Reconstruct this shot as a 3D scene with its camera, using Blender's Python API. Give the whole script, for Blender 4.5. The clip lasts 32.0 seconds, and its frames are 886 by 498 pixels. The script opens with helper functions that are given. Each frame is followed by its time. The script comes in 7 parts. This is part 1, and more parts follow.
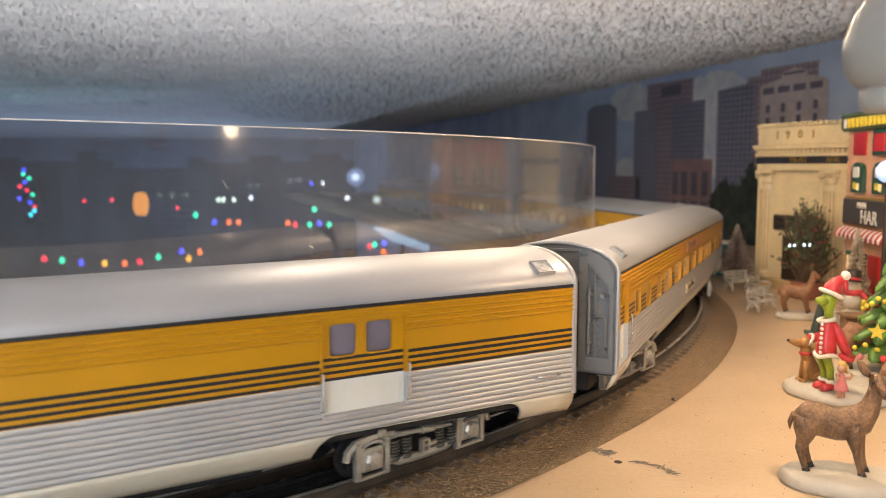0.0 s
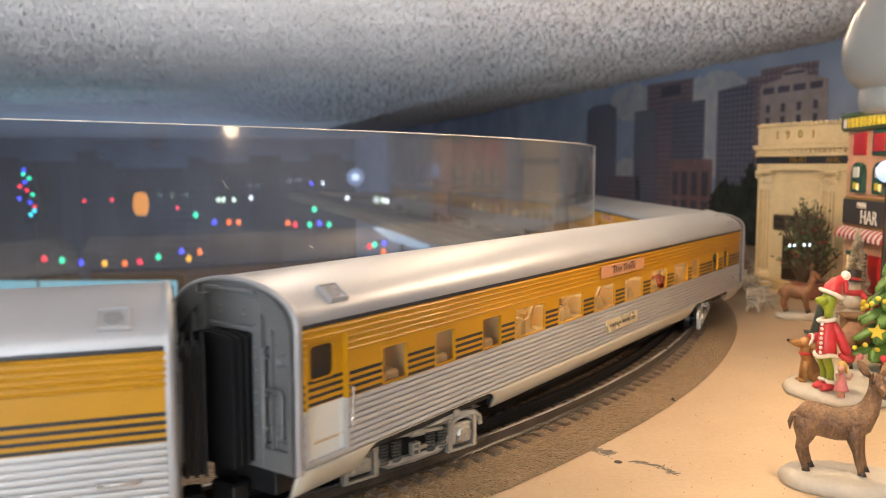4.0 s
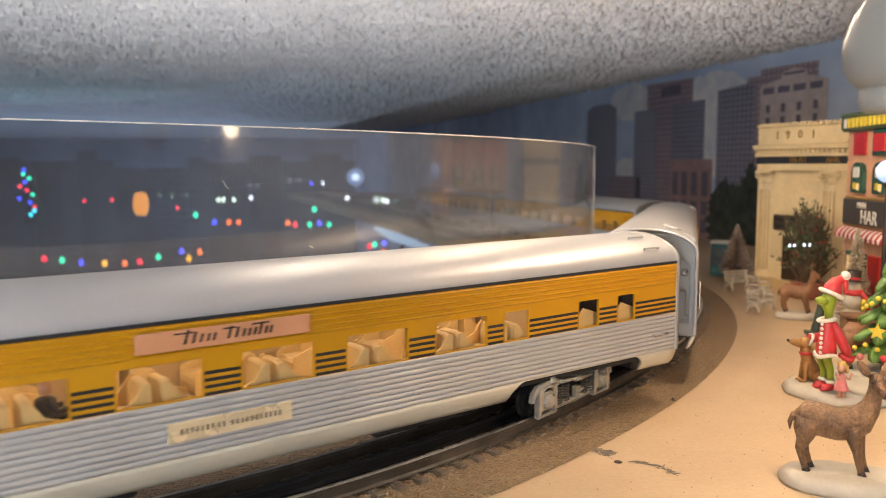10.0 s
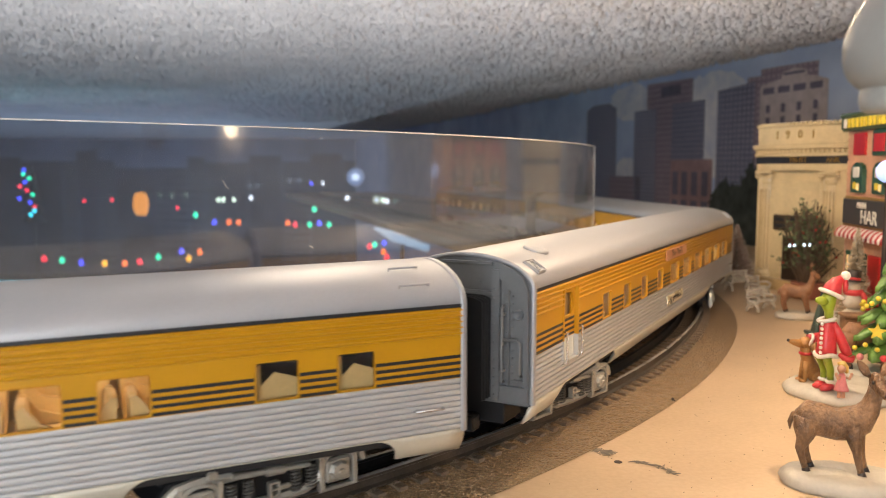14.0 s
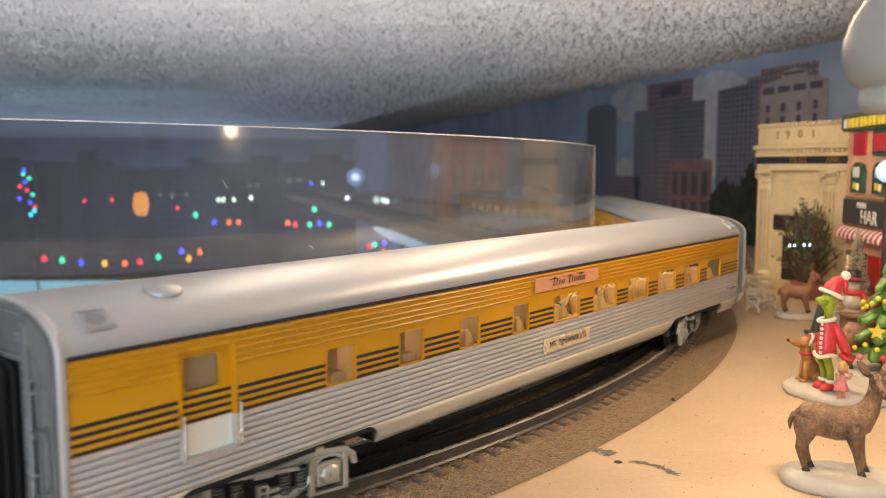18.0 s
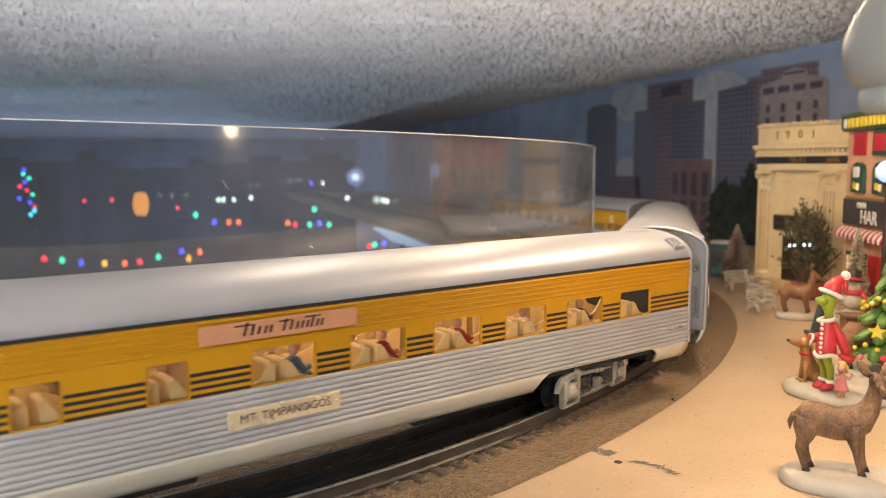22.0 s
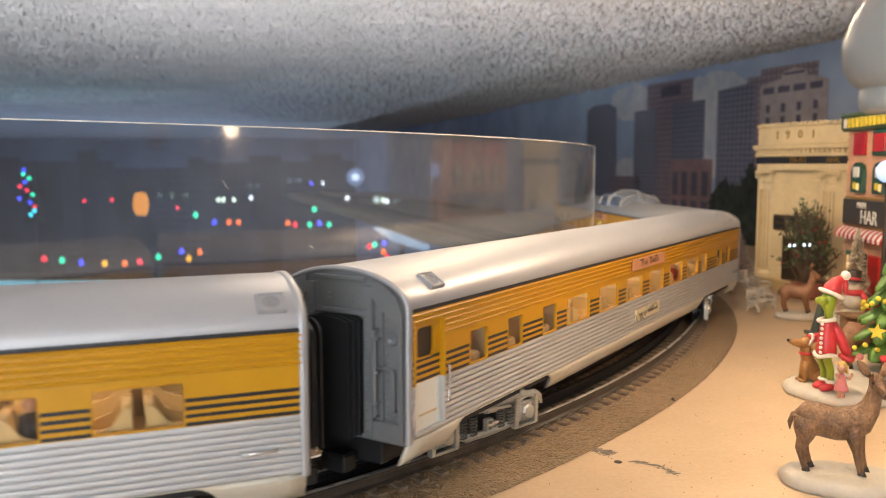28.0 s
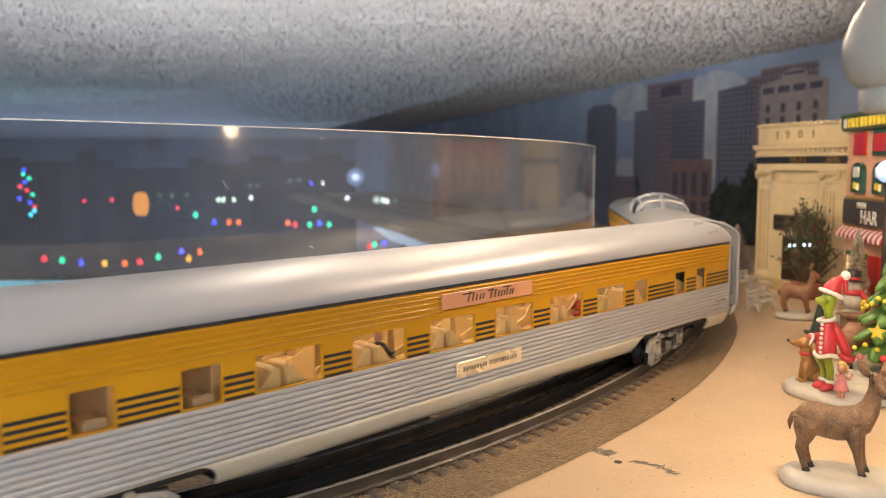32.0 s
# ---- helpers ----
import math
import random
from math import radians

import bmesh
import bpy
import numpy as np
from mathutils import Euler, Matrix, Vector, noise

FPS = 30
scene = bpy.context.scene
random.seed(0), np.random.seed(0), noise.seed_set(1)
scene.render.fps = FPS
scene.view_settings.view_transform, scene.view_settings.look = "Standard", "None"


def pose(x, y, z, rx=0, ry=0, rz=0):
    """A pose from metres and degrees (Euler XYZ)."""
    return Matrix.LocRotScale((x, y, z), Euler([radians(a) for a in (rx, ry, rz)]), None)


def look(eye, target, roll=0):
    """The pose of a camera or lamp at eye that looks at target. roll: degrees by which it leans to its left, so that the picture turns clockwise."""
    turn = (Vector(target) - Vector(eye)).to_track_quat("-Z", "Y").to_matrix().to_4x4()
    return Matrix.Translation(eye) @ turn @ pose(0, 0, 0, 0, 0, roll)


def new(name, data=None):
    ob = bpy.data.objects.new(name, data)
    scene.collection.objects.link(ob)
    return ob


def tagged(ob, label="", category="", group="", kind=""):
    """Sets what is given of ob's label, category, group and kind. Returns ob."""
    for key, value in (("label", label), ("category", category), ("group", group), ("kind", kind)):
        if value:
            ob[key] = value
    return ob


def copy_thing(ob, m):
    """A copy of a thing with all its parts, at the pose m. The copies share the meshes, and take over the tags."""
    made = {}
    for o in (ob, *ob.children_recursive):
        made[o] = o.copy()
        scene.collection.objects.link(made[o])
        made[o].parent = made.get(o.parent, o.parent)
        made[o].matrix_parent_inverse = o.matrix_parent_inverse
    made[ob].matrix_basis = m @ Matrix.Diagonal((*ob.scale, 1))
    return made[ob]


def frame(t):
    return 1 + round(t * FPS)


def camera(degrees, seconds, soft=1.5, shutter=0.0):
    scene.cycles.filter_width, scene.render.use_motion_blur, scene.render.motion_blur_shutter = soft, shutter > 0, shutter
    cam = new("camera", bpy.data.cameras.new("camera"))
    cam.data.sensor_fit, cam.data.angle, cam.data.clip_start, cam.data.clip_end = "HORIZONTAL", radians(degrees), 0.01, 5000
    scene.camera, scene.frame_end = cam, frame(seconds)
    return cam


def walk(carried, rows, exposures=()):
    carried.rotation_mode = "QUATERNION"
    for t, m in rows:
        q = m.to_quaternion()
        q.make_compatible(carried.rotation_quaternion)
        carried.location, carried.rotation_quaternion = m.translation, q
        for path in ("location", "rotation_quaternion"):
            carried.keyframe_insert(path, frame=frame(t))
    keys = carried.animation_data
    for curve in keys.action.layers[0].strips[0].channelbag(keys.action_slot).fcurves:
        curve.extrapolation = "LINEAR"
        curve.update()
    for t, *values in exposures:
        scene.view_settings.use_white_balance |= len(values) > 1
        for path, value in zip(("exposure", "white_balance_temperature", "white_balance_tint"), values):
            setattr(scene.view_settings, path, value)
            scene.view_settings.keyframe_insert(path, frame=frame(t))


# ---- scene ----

# ---- camera: stands still on the layout, level with the car roofs ----
cam = camera(57.4, 32.0, soft=0.7, shutter=0.8)
EYE = (0.0, 0.0, 0.1255)
VIEW = look(EYE, (0.0, 1.0, 0.1255 - math.tan(0.10105)), -0.089)
walk(cam, [(0.0, VIEW), (32.0, VIEW)])
cam.data.dof.use_dof = True
cam.data.dof.focus_distance = 0.385
cam.data.dof.aperture_fstop = 14.0
scene.view_settings.exposure = 0.0

# ---- plan: metres, rail top at z = 0 ----
CX, CY = -0.6246, 0.9880          # centre of the turning loop
R_TRACK = 0.8767                  # centre line of the track
TURN = -0.051309                  # radians a second
TABLE = -0.0100
CEIL = 0.3198
R_ACRYLIC = 0.796
WALL_X, WALL_K = 0.90, 0.268      # mural wall: x = WALL_X - WALL_K * y
PHASE = {"A": -1.0349, "B": -0.3960, "C": 0.2445, "D": 0.8855, "E": 1.5290}


SAG = 0.0055                      # how far the table has sunk by the mural wall
BEND = 0.30                       # the loop runs straight along the mural wall past this angle


def polar(r, a, z=0.0):
    """A place r from the loop's centre at angle a; past BEND the line runs on straight."""
    k = min(a, BEND)
    run = (a - k) * R_TRACK
    return (CX + r * math.cos(k) - run * math.sin(k), CY + r * math.sin(k) + run * math.cos(k), z)


def ease(a, a0, a1):
    k = max(0.0, min(1.0, (a - a0) / (a1 - a0)))
    return k * k * (3 - 2 * k)


def line(r, a, z=0.0):
    """A place on the track's own course: it widens a little and sinks with the sagging table towards the mural wall."""
    return polar(r + 0.0135 * ease(a, -0.50, 0.0), a, z - SAG * ease(a, -0.65, 0.05))


def car_pose(phase, t):
    a = phase + TURN * t
    p, q = Vector(line(R_TRACK, a - 0.2231)), Vector(line(R_TRACK, a + 0.2231))
    d = p - q
    m = (p + q) / 2
    return pose(m.x, m.y, m.z, 0, math.degrees(-math.asin(d.z / d.length)), math.degrees(math.atan2(d.y, d.x)))


# ---- world and lamps ----
world = bpy.data.worlds.new("world")
scene.world = world
world.use_nodes = True
world.node_tree.nodes["Background"].inputs[0].default_value = (0.10, 0.16, 0.26, 1)
world.node_tree.nodes["Background"].inputs[1].default_value = 0.25


def lamp(name, kind, place, power, colour, size=0.02, target=None):
    data = bpy.data.lights.new(name, kind)
    data.energy, data.color = power, colour
    if kind == "AREA":
        data.shape, data.size = "DISK", size
    else:
        data.shadow_soft_size = size
    if kind == "SPOT":
        data.spot_size, data.spot_blend = math.radians(150), 0.9
    ob = new(name, data)
    ob.matrix_world = look(place, target) if target else pose(*place)
    return ob


lamp("spot_lamp_light", "SPOT", (0.172, 0.2775, 0.1575), 0.95, (1.0, 0.71, 0.44), 0.008, (0.170, 0.500, 0.0))
# added fill out of view: brightens the car roofs and the guard's dust
lamp("track_lamp_light", "AREA", (-0.08, 0.62, 0.294), 0.56, (1.0, 0.80, 0.60), 0.10, (-0.04, 0.64, 0.0))
# added fill out of view: bank front and the streak along the roofs
lamp("bank_lamp_light", "AREA", (0.060, 0.800, 0.306), 0.80, (1.0, 0.76, 0.50), 0.12, (0.100, 0.760, 0.0))
# added fill out of view: village, table and nearby ceiling
lamp("village_lamp_light", "POINT", (0.175, 0.490, 0.238), 1.42, (1.0, 0.76, 0.52), 0.013)
# added fill behind the camera, no known fixture: lights the car sides
lamp("pendant_lamp_light", "POINT", (0.09, -0.51, 0.290), 2.6, (0.95, 0.93, 0.88), 0.035)
# added upward fill behind the camera: soft bounce off the ceiling
lamp("uplighter_light", "AREA", (-0.20, -0.45, 0.06), 7.2, (0.76, 0.88, 1.0), 0.30, (-0.20, -0.37, 0.30))
# added fill hidden below the table: lifts the ceiling and car interiors
lamp("floor_lamp_light", "POINT", (-0.22, 0.75, -0.30), 10.5, (0.92, 0.96, 1.0), 0.08)
# added bluish fill out of view: brightens the far wall
lamp("far_floor_lamp_light", "POINT", (-1.5, 3.9, -1.4), 40.0, (0.55, 0.74, 1.0), 0.12)


# ---- mesh and part helpers ----
def mesh_of(name, verts, faces, mats=None, idx=None, smooth=False):
    me = bpy.data.meshes.new(name)
    me.from_pydata([tuple(v) for v in verts], [], faces)
    for m in mats or []:
        me.materials.append(m)
    if idx is not None:
        me.polygons.foreach_set("material_index", idx)
    if smooth:
        me.polygons.foreach_set("use_smooth", [True] * len(me.polygons))
    me.update()
    return me


def put(name, me, parent=None, label="", m=None):
    ob = new(name, me)
    if parent is not None:
        ob.parent = parent
    if m is not None:
        ob.matrix_basis = m
    if label:
        ob["label"] = label
    return ob


class Shape:
    """Collects vertices and faces of one mesh."""

    def __init__(self):
        self.v, self.f, self.i = [], [], []

    def add(self, verts, faces, mi=0, m=None):
        n = len(self.v)
        if m is not None:
            verts = [m @ Vector(v) for v in verts]
        self.v += [tuple(v) for v in verts]
        self.f += [tuple(n + k for k in f) for f in faces]
        self.i += [mi] * len(faces)
        return self

    def box(self, x0, x1, y0, y1, z0, z1, mi=0, m=None, bevel=0.0):
        if bevel <= 0:
            v = [(x, y, z) for z in (z0, z1) for y in (y0, y1) for x in (x0, x1)]
            f = [(0, 2, 3, 1), (4, 5, 7, 6), (0, 1, 5, 4), (2, 6, 7, 3), (0, 4, 6, 2), (1, 3, 7, 5)]
            return self.add(v, f, mi, m)
        b = min(bevel, (x1 - x0) * 0.45, (y1 - y0) * 0.45, (z1 - z0) * 0.45)
        rings = []
        for z, k in ((z0, b), (z0 + b, 0), (z1 - b, 0), (z1, b)):
            xa, xb, ya, yb = x0 + k, x1 - k, y0 + k, y1 - k
            c = b * 0.6 if k == 0 else 0.0
            if k == 0:
                ring = [(xa + c, ya), (xb - c, ya), (xb, ya + c), (xb, yb - c), (xb - c, yb), (xa + c, yb), (xa, yb - c), (xa, ya + c)]
            else:
                ring = [(xa, ya), (xb, ya), (xb, ya), (xb, yb), (xb, yb), (xa, yb), (xa, yb), (xa, ya)]
            rings.append([(x, y, z) for x, y in ring])
        return self.loft(rings, mi, m, caps=True)

    def loft(self, rings, mi=0, m=None, caps=False, closed=True):
        n = len(rings[0])
        v = [p for r in rings for p in r]
        f = []
        for a in range(len(rings) - 1):
            for k in range(n if closed else n - 1):
                k2 = (k + 1) % n
                f.append((a * n + k, a * n + k2, (a + 1) * n + k2, (a + 1) * n + k))
        if caps:
            f.append(tuple(range(n - 1, -1, -1)))
            f.append(tuple((len(rings) - 1) * n + k for k in range(n)))
        return self.add(v, f, mi, m)

    def lathe(self, prof, n=16, mi=0, m=None):
        rings = [[(r * math.cos(2 * math.pi * k / n), r * math.sin(2 * math.pi * k / n), z) for k in range(n)] for r, z in prof]
        return self.loft(rings, mi, m, caps=True)

    def tube(self, pts, r, n=6, mi=0, m=None):
        pts = [Vector(p) for p in pts]
        radii = r if isinstance(r, (list, tuple)) else [r] * len(pts)
        rings = []
        for k, p in enumerate(pts):
            d = (pts[min(k + 1, len(pts) - 1)] - pts[max(k - 1, 0)])
            d = d.normalized() if d.length > 1e-9 else Vector((0, 0, 1))
            a = d.cross(Vector((0.31, 0.17, 0.93))).normalized()
            b = d.cross(a)
            rings.append([p + radii[k] * (math.cos(2 * math.pi * j / n) * a + math.sin(2 * math.pi * j / n) * b) for j in range(n)])
        return self.loft(rings, mi, m, caps=True)

    def ball(self, c, r, mi=0, n=10, rows=7, m=None):
        rx, ry, rz = r if isinstance(r, (list, tuple)) else (r, r, r)
        rings = []
        for j in range(rows + 1):
            t = math.pi * (j + 0.02) / (rows + 0.04)
            rings.append([(c[0] + rx * math.sin(t) * math.cos(2 * math.pi * k / n), c[1] + ry * math.sin(t) * math.sin(2 * math.pi * k / n), c[2] - rz * math.cos(t)) for k in range(n)])
        return self.loft(rings, mi, m, caps=True)

    def mesh(self, name, mats, smooth=False):
        mats = mats if isinstance(mats, (list, tuple)) else [mats]
        return mesh_of(name, self.v, self.f, mats, self.i, smooth)


def part(name, shape, mats, parent, label="", smooth=False, m=None):
    return put(name, shape.mesh(name, mats, smooth), parent, label, m)


def thing(name, m, label, category, group="", kind=""):
    ob = new(name)
    ob.empty_display_size = 0.01
    ob.matrix_basis = m
    return tagged(ob, label, category, group, kind)


# ---- materials ----
def mat(name, colour, rough=0.5, metal=0.0, vary=0.12, scale=60.0, fine=600.0, bump=0.0, bump_scale=None, second=None, coat=0.0, rough_vary=0.08):
    m = bpy.data.materials.new(name)
    m.use_nodes = True
    nt = m.node_tree
    bs = nt.nodes["Principled BSDF"]
    co = nt.nodes.new("ShaderNodeTexCoord")
    n1 = nt.nodes.new("ShaderNodeTexNoise")
    n1.inputs["Scale"].default_value, n1.inputs["Detail"].default_value = scale, 5
    n2 = nt.nodes.new("ShaderNodeTexNoise")
    n2.inputs["Scale"].default_value, n2.inputs["Detail"].default_value = fine, 3
    nt.links.new(co.outputs["Object"], n1.inputs["Vector"])
    nt.links.new(co.outputs["Object"], n2.inputs["Vector"])
    add = nt.nodes.new("ShaderNodeMath")
    add.operation = "MULTIPLY_ADD"
    add.inputs[1].default_value = 0.45
    nt.links.new(n2.outputs["Fac"], add.inputs[0])
    nt.links.new(n1.outputs["Fac"], add.inputs[2])
    ramp = nt.nodes.new("ShaderNodeMapRange")
    ramp.inputs["From Min"].default_value, ramp.inputs["From Max"].default_value = 0.45, 1.0
    nt.links.new(add.outputs[0], ramp.inputs["Value"])
    mix = nt.nodes.new("ShaderNodeMix")
    mix.data_type = "RGBA"
    c2 = second or tuple(c * (1 - vary * 2.2) for c in colour)
    mix.inputs["A"].default_value = (*c2, 1)
    mix.inputs["B"].default_value = (*[min(1, c * (1 + vary * 0.6)) for c in colour], 1)
    nt.links.new(ramp.outputs["Result"], mix.inputs["Factor"])
    nt.links.new(mix.outputs["Result"], bs.inputs["Base Color"])
    rr = nt.nodes.new("ShaderNodeMapRange")
    rr.inputs["To Min"].default_value, rr.inputs["To Max"].default_value = max(0.02, rough - rough_vary), min(1, rough + rough_vary)
    nt.links.new(n1.outputs["Fac"], rr.inputs["Value"])
    nt.links.new(rr.outputs["Result"], bs.inputs["Roughness"])
    bs.inputs["Metallic"].default_value = metal
    bs.inputs["Coat Weight"].default_value = coat
    bs.inputs["Coat Roughness"].default_value = 0.12
    if bump:
        bp = nt.nodes.new("ShaderNodeBump")
        bp.inputs["Strength"].default_value = 1.0
        bp.inputs["Distance"].default_value = bump
        n3 = nt.nodes.new("ShaderNodeTexNoise")
        n3.inputs["Scale"].default_value, n3.inputs["Detail"].default_value = bump_scale or fine, 4
        nt.links.new(co.outputs["Object"], n3.inputs["Vector"])
        nt.links.new(n3.outputs["Fac"], bp.inputs["Height"])
        nt.links.new(bp.outputs["Normal"], bs.inputs["Normal"])
    return m


def glow(name, colour, strength):
    m = bpy.data.materials.new(name)
    m.use_nodes = True
    bs = m.node_tree.nodes["Principled BSDF"]
    bs.inputs["Base Color"].default_value = (*colour, 1)
    bs.inputs["Emission Color"].default_value = (*colour, 1)
    bs.inputs["Emission Strength"].default_value = strength
    return m


def clear(name, tint, rough, dust=0.0, ior=1.49, dust_colour=(0.6, 0.58, 0.55), smear=0.0):
    """A thin clear sheet: see-through, gloss by Fresnel, a little dust."""
    m = bpy.data.materials.new(name)
    m.use_nodes = True
    nt = m.node_tree
    nt.nodes.remove(nt.nodes["Principled BSDF"])
    out = nt.nodes["Material Output"]
    tr = nt.nodes.new("ShaderNodeBsdfTransparent")
    tr.inputs[0].default_value = (*tint, 1)
    gl = nt.nodes.new("ShaderNodeBsdfGlossy")
    gl.inputs["Roughness"].default_value = rough
    fr = nt.nodes.new("ShaderNodeFresnel")
    fr.inputs["IOR"].default_value = ior
    mx = nt.nodes.new("ShaderNodeMixShader")
    nt.links.new(fr.outputs[0], mx.inputs[0])
    nt.links.new(tr.outputs[0], mx.inputs[1])
    gl2 = nt.nodes.new("ShaderNodeBsdfGlossy")
    gl2.inputs["Roughness"].default_value = 0.14
    gm = nt.nodes.new("ShaderNodeMixShader")
    gm.inputs[0].default_value = smear
    nt.links.new(gl.outputs[0], gm.inputs[1])
    nt.links.new(gl2.outputs[0], gm.inputs[2])
    nt.links.new(gm.outputs[0], mx.inputs[2])
    last = mx
    if dust:
        df = nt.nodes.new("ShaderNodeBsdfDiffuse")
        df.inputs[0].default_value = (*dust_colour, 1)
        co = nt.nodes.new("ShaderNodeTexCoord")
        ns = nt.nodes.new("ShaderNodeTexNoise")
        ns.inputs["Scale"].default_value, ns.inputs["Detail"].default_value = 9.0, 6
        nt.links.new(co.outputs["Object"], ns.inputs["Vector"])
        veil = nt.nodes.new("ShaderNodeMapRange")
        veil.inputs["From Min"].default_value, veil.inputs["From Max"].default_value = 0.3, 0.7
        veil.inputs["To Min"].default_value, veil.inputs["To Max"].default_value = dust * 0.65, dust * 1.25
        nt.links.new(ns.outputs["Fac"], veil.inputs["Value"])
        total = veil.outputs["Result"]
        for size, keep, radius, amount in ((900.0, 0.50, 0.15, 0.28), (420.0, 0.88, 0.075, 0.44)):
            vo = nt.nodes.new("ShaderNodeTexVoronoi")
            vo.inputs["Scale"].default_value = size
            nt.links.new(co.outputs["Object"], vo.inputs["Vector"])
            sp = nt.nodes.new("ShaderNodeMapRange")
            sp.inputs["From Min"].default_value, sp.inputs["From Max"].default_value = radius * 1.5, radius * 0.6
            sp.inputs["To Max"].default_value = amount
            nt.links.new(vo.outputs["Distance"], sp.inputs["Value"])
            hue = nt.nodes.new("ShaderNodeSeparateColor")
            nt.links.new(vo.outputs["Color"], hue.inputs[0])
            pick = nt.nodes.new("ShaderNodeMath")
            pick.operation = "GREATER_THAN"
            pick.inputs[1].default_value = keep
            nt.links.new(hue.outputs[0], pick.inputs[0])
            ad = nt.nodes.new("ShaderNodeMath")
            ad.operation = "MULTIPLY_ADD"
            nt.links.new(sp.outputs["Result"], ad.inputs[0])
            nt.links.new(pick.outputs[0], ad.inputs[1])
            nt.links.new(total, ad.inputs[2])
            total = ad.outputs[0]
        m2 = nt.nodes.new("ShaderNodeMixShader")
        nt.links.new(total, m2.inputs[0])
        nt.links.new(mx.outputs[0], m2.inputs[1])
        tl = nt.nodes.new("ShaderNodeBsdfTranslucent")
        tl.inputs[0].default_value = (*dust_colour, 1)
        dm = nt.nodes.new("ShaderNodeMixShader")
        dm.inputs[0].default_value = 0.5
        nt.links.new(df.outputs[0], dm.inputs[1])
        nt.links.new(tl.outputs[0], dm.inputs[2])
        nt.links.new(dm.outputs[0], m2.inputs[2])
        last = m2
    nt.links.new(last.outputs[0], out.inputs[0])
    return m


SILVER_ROOF = mat("roof_silver_paint", (0.44, 0.44, 0.45), 0.43, 0.5, 0.04, 25, 900, 0.00004, 2500)
SILVER = mat("fluted_silver_paint", (0.56, 0.56, 0.56), 0.42, 0.5, 0.05, 40, 900)
YELLOW = mat("yellow_orange_paint", (0.53, 0.255, 0.002), 0.40, 0.0, 0.05, 30, 700)
BLACK_STRIPE = mat("black_stripe_paint", (0.018, 0.018, 0.022), 0.42, 0.0, 0.1, 60, 800)
SKIRT = mat("cream_silver_skirt", (0.66, 0.62, 0.51), 0.42, 0.3, 0.05, 30, 700)
DOOR_PANEL = mat("pale_door_panel", (0.74, 0.74, 0.67), 0.22, 0.1, 0.04, 30, 700)
END_GREY = mat("end_grey_paint", (0.175, 0.178, 0.18), 0.40, 0.15, 0.06, 50, 800)
SPRING = mat("dark_spring_steel", (0.13, 0.12, 0.105), 0.4, 0.4, 0.15, 120, 1200)
TRUCK = mat("cast_truck_silver", (0.45, 0.425, 0.365), 0.31, 0.5, 0.15, 120, 1200, 0.0001, 900)
RUBBER = mat("black_rubber", (0.007, 0.007, 0.008), 0.6, 0.0, 0.1, 90, 900)
STEEL_DARK = mat("blackened_wheel_steel", (0.035, 0.035, 0.037), 0.4, 0.6, 0.15, 90, 900)
CHROME = mat("polished_grab_iron", (0.72, 0.72, 0.72), 0.22, 0.9, 0.05, 90, 900)
SEAT_TAN = mat("tan_moulded_seat", (0.78, 0.57, 0.28), 0.38, 0.0, 0.08, 60, 800)
INTERIOR = mat("tan_interior_wall", (0.56, 0.41, 0.25), 0.6, 0.0, 0.08, 60, 800)
PANE = clear("window_pane", (0.86, 0.82, 0.72), 0.03, 0.0)
CABIN_GLOW = glow("cabin_light_strip", (1.0, 0.80, 0.56), 9.0)
SIGN_PINK = mat("salmon_name_board", (0.58, 0.27, 0.14), 0.38, 0.0, 0.06, 60, 800)
BRASS = mat("polished_brass_plate", (0.86, 0.77, 0.55), 0.28, 0.6, 0.06, 60, 800)
INK = mat("black_lettering", (0.02, 0.015, 0.012), 0.5, 0.0, 0.1, 60, 800)
# near-black paint for the darkness of unlit car interiors
GLOOM = mat("unlit_cabin_gloom", (0.02, 0.024, 0.035), 0.35)
# lilac of the reflection in the baggage door panes, as a flat colour
LILAC = mat("pale_lilac_pane_reflection", (0.34, 0.31, 0.44), 0.5)
BLUE_CLOTH = mat("blue_figure_paint", (0.06, 0.16, 0.34), 0.5)
WHITE_CLOTH = mat("white_figure_paint", (0.75, 0.72, 0.68), 0.5)
DARK_CLOTH = mat("dark_figure_paint", (0.03, 0.03, 0.04), 0.5)
RED_CLOTH = mat("red_figure_paint", (0.45, 0.03, 0.03), 0.5)
SKIN = mat("flesh_figure_paint", (0.60, 0.33, 0.22), 0.5)
RAIL = mat("weathered_rail", (0.095, 0.074, 0.055), 0.42, 0.3, 0.25, 70, 900)
RAIL_TOP = mat("worn_rail_head", (0.68, 0.64, 0.58), 0.30, 0.6, 0.15, 60, 900)
TIE = mat("dark_brown_tie", (0.24, 0.17, 0.115), 0.34, 0.0, 0.3, 120, 1500, 0.0002, 1800)
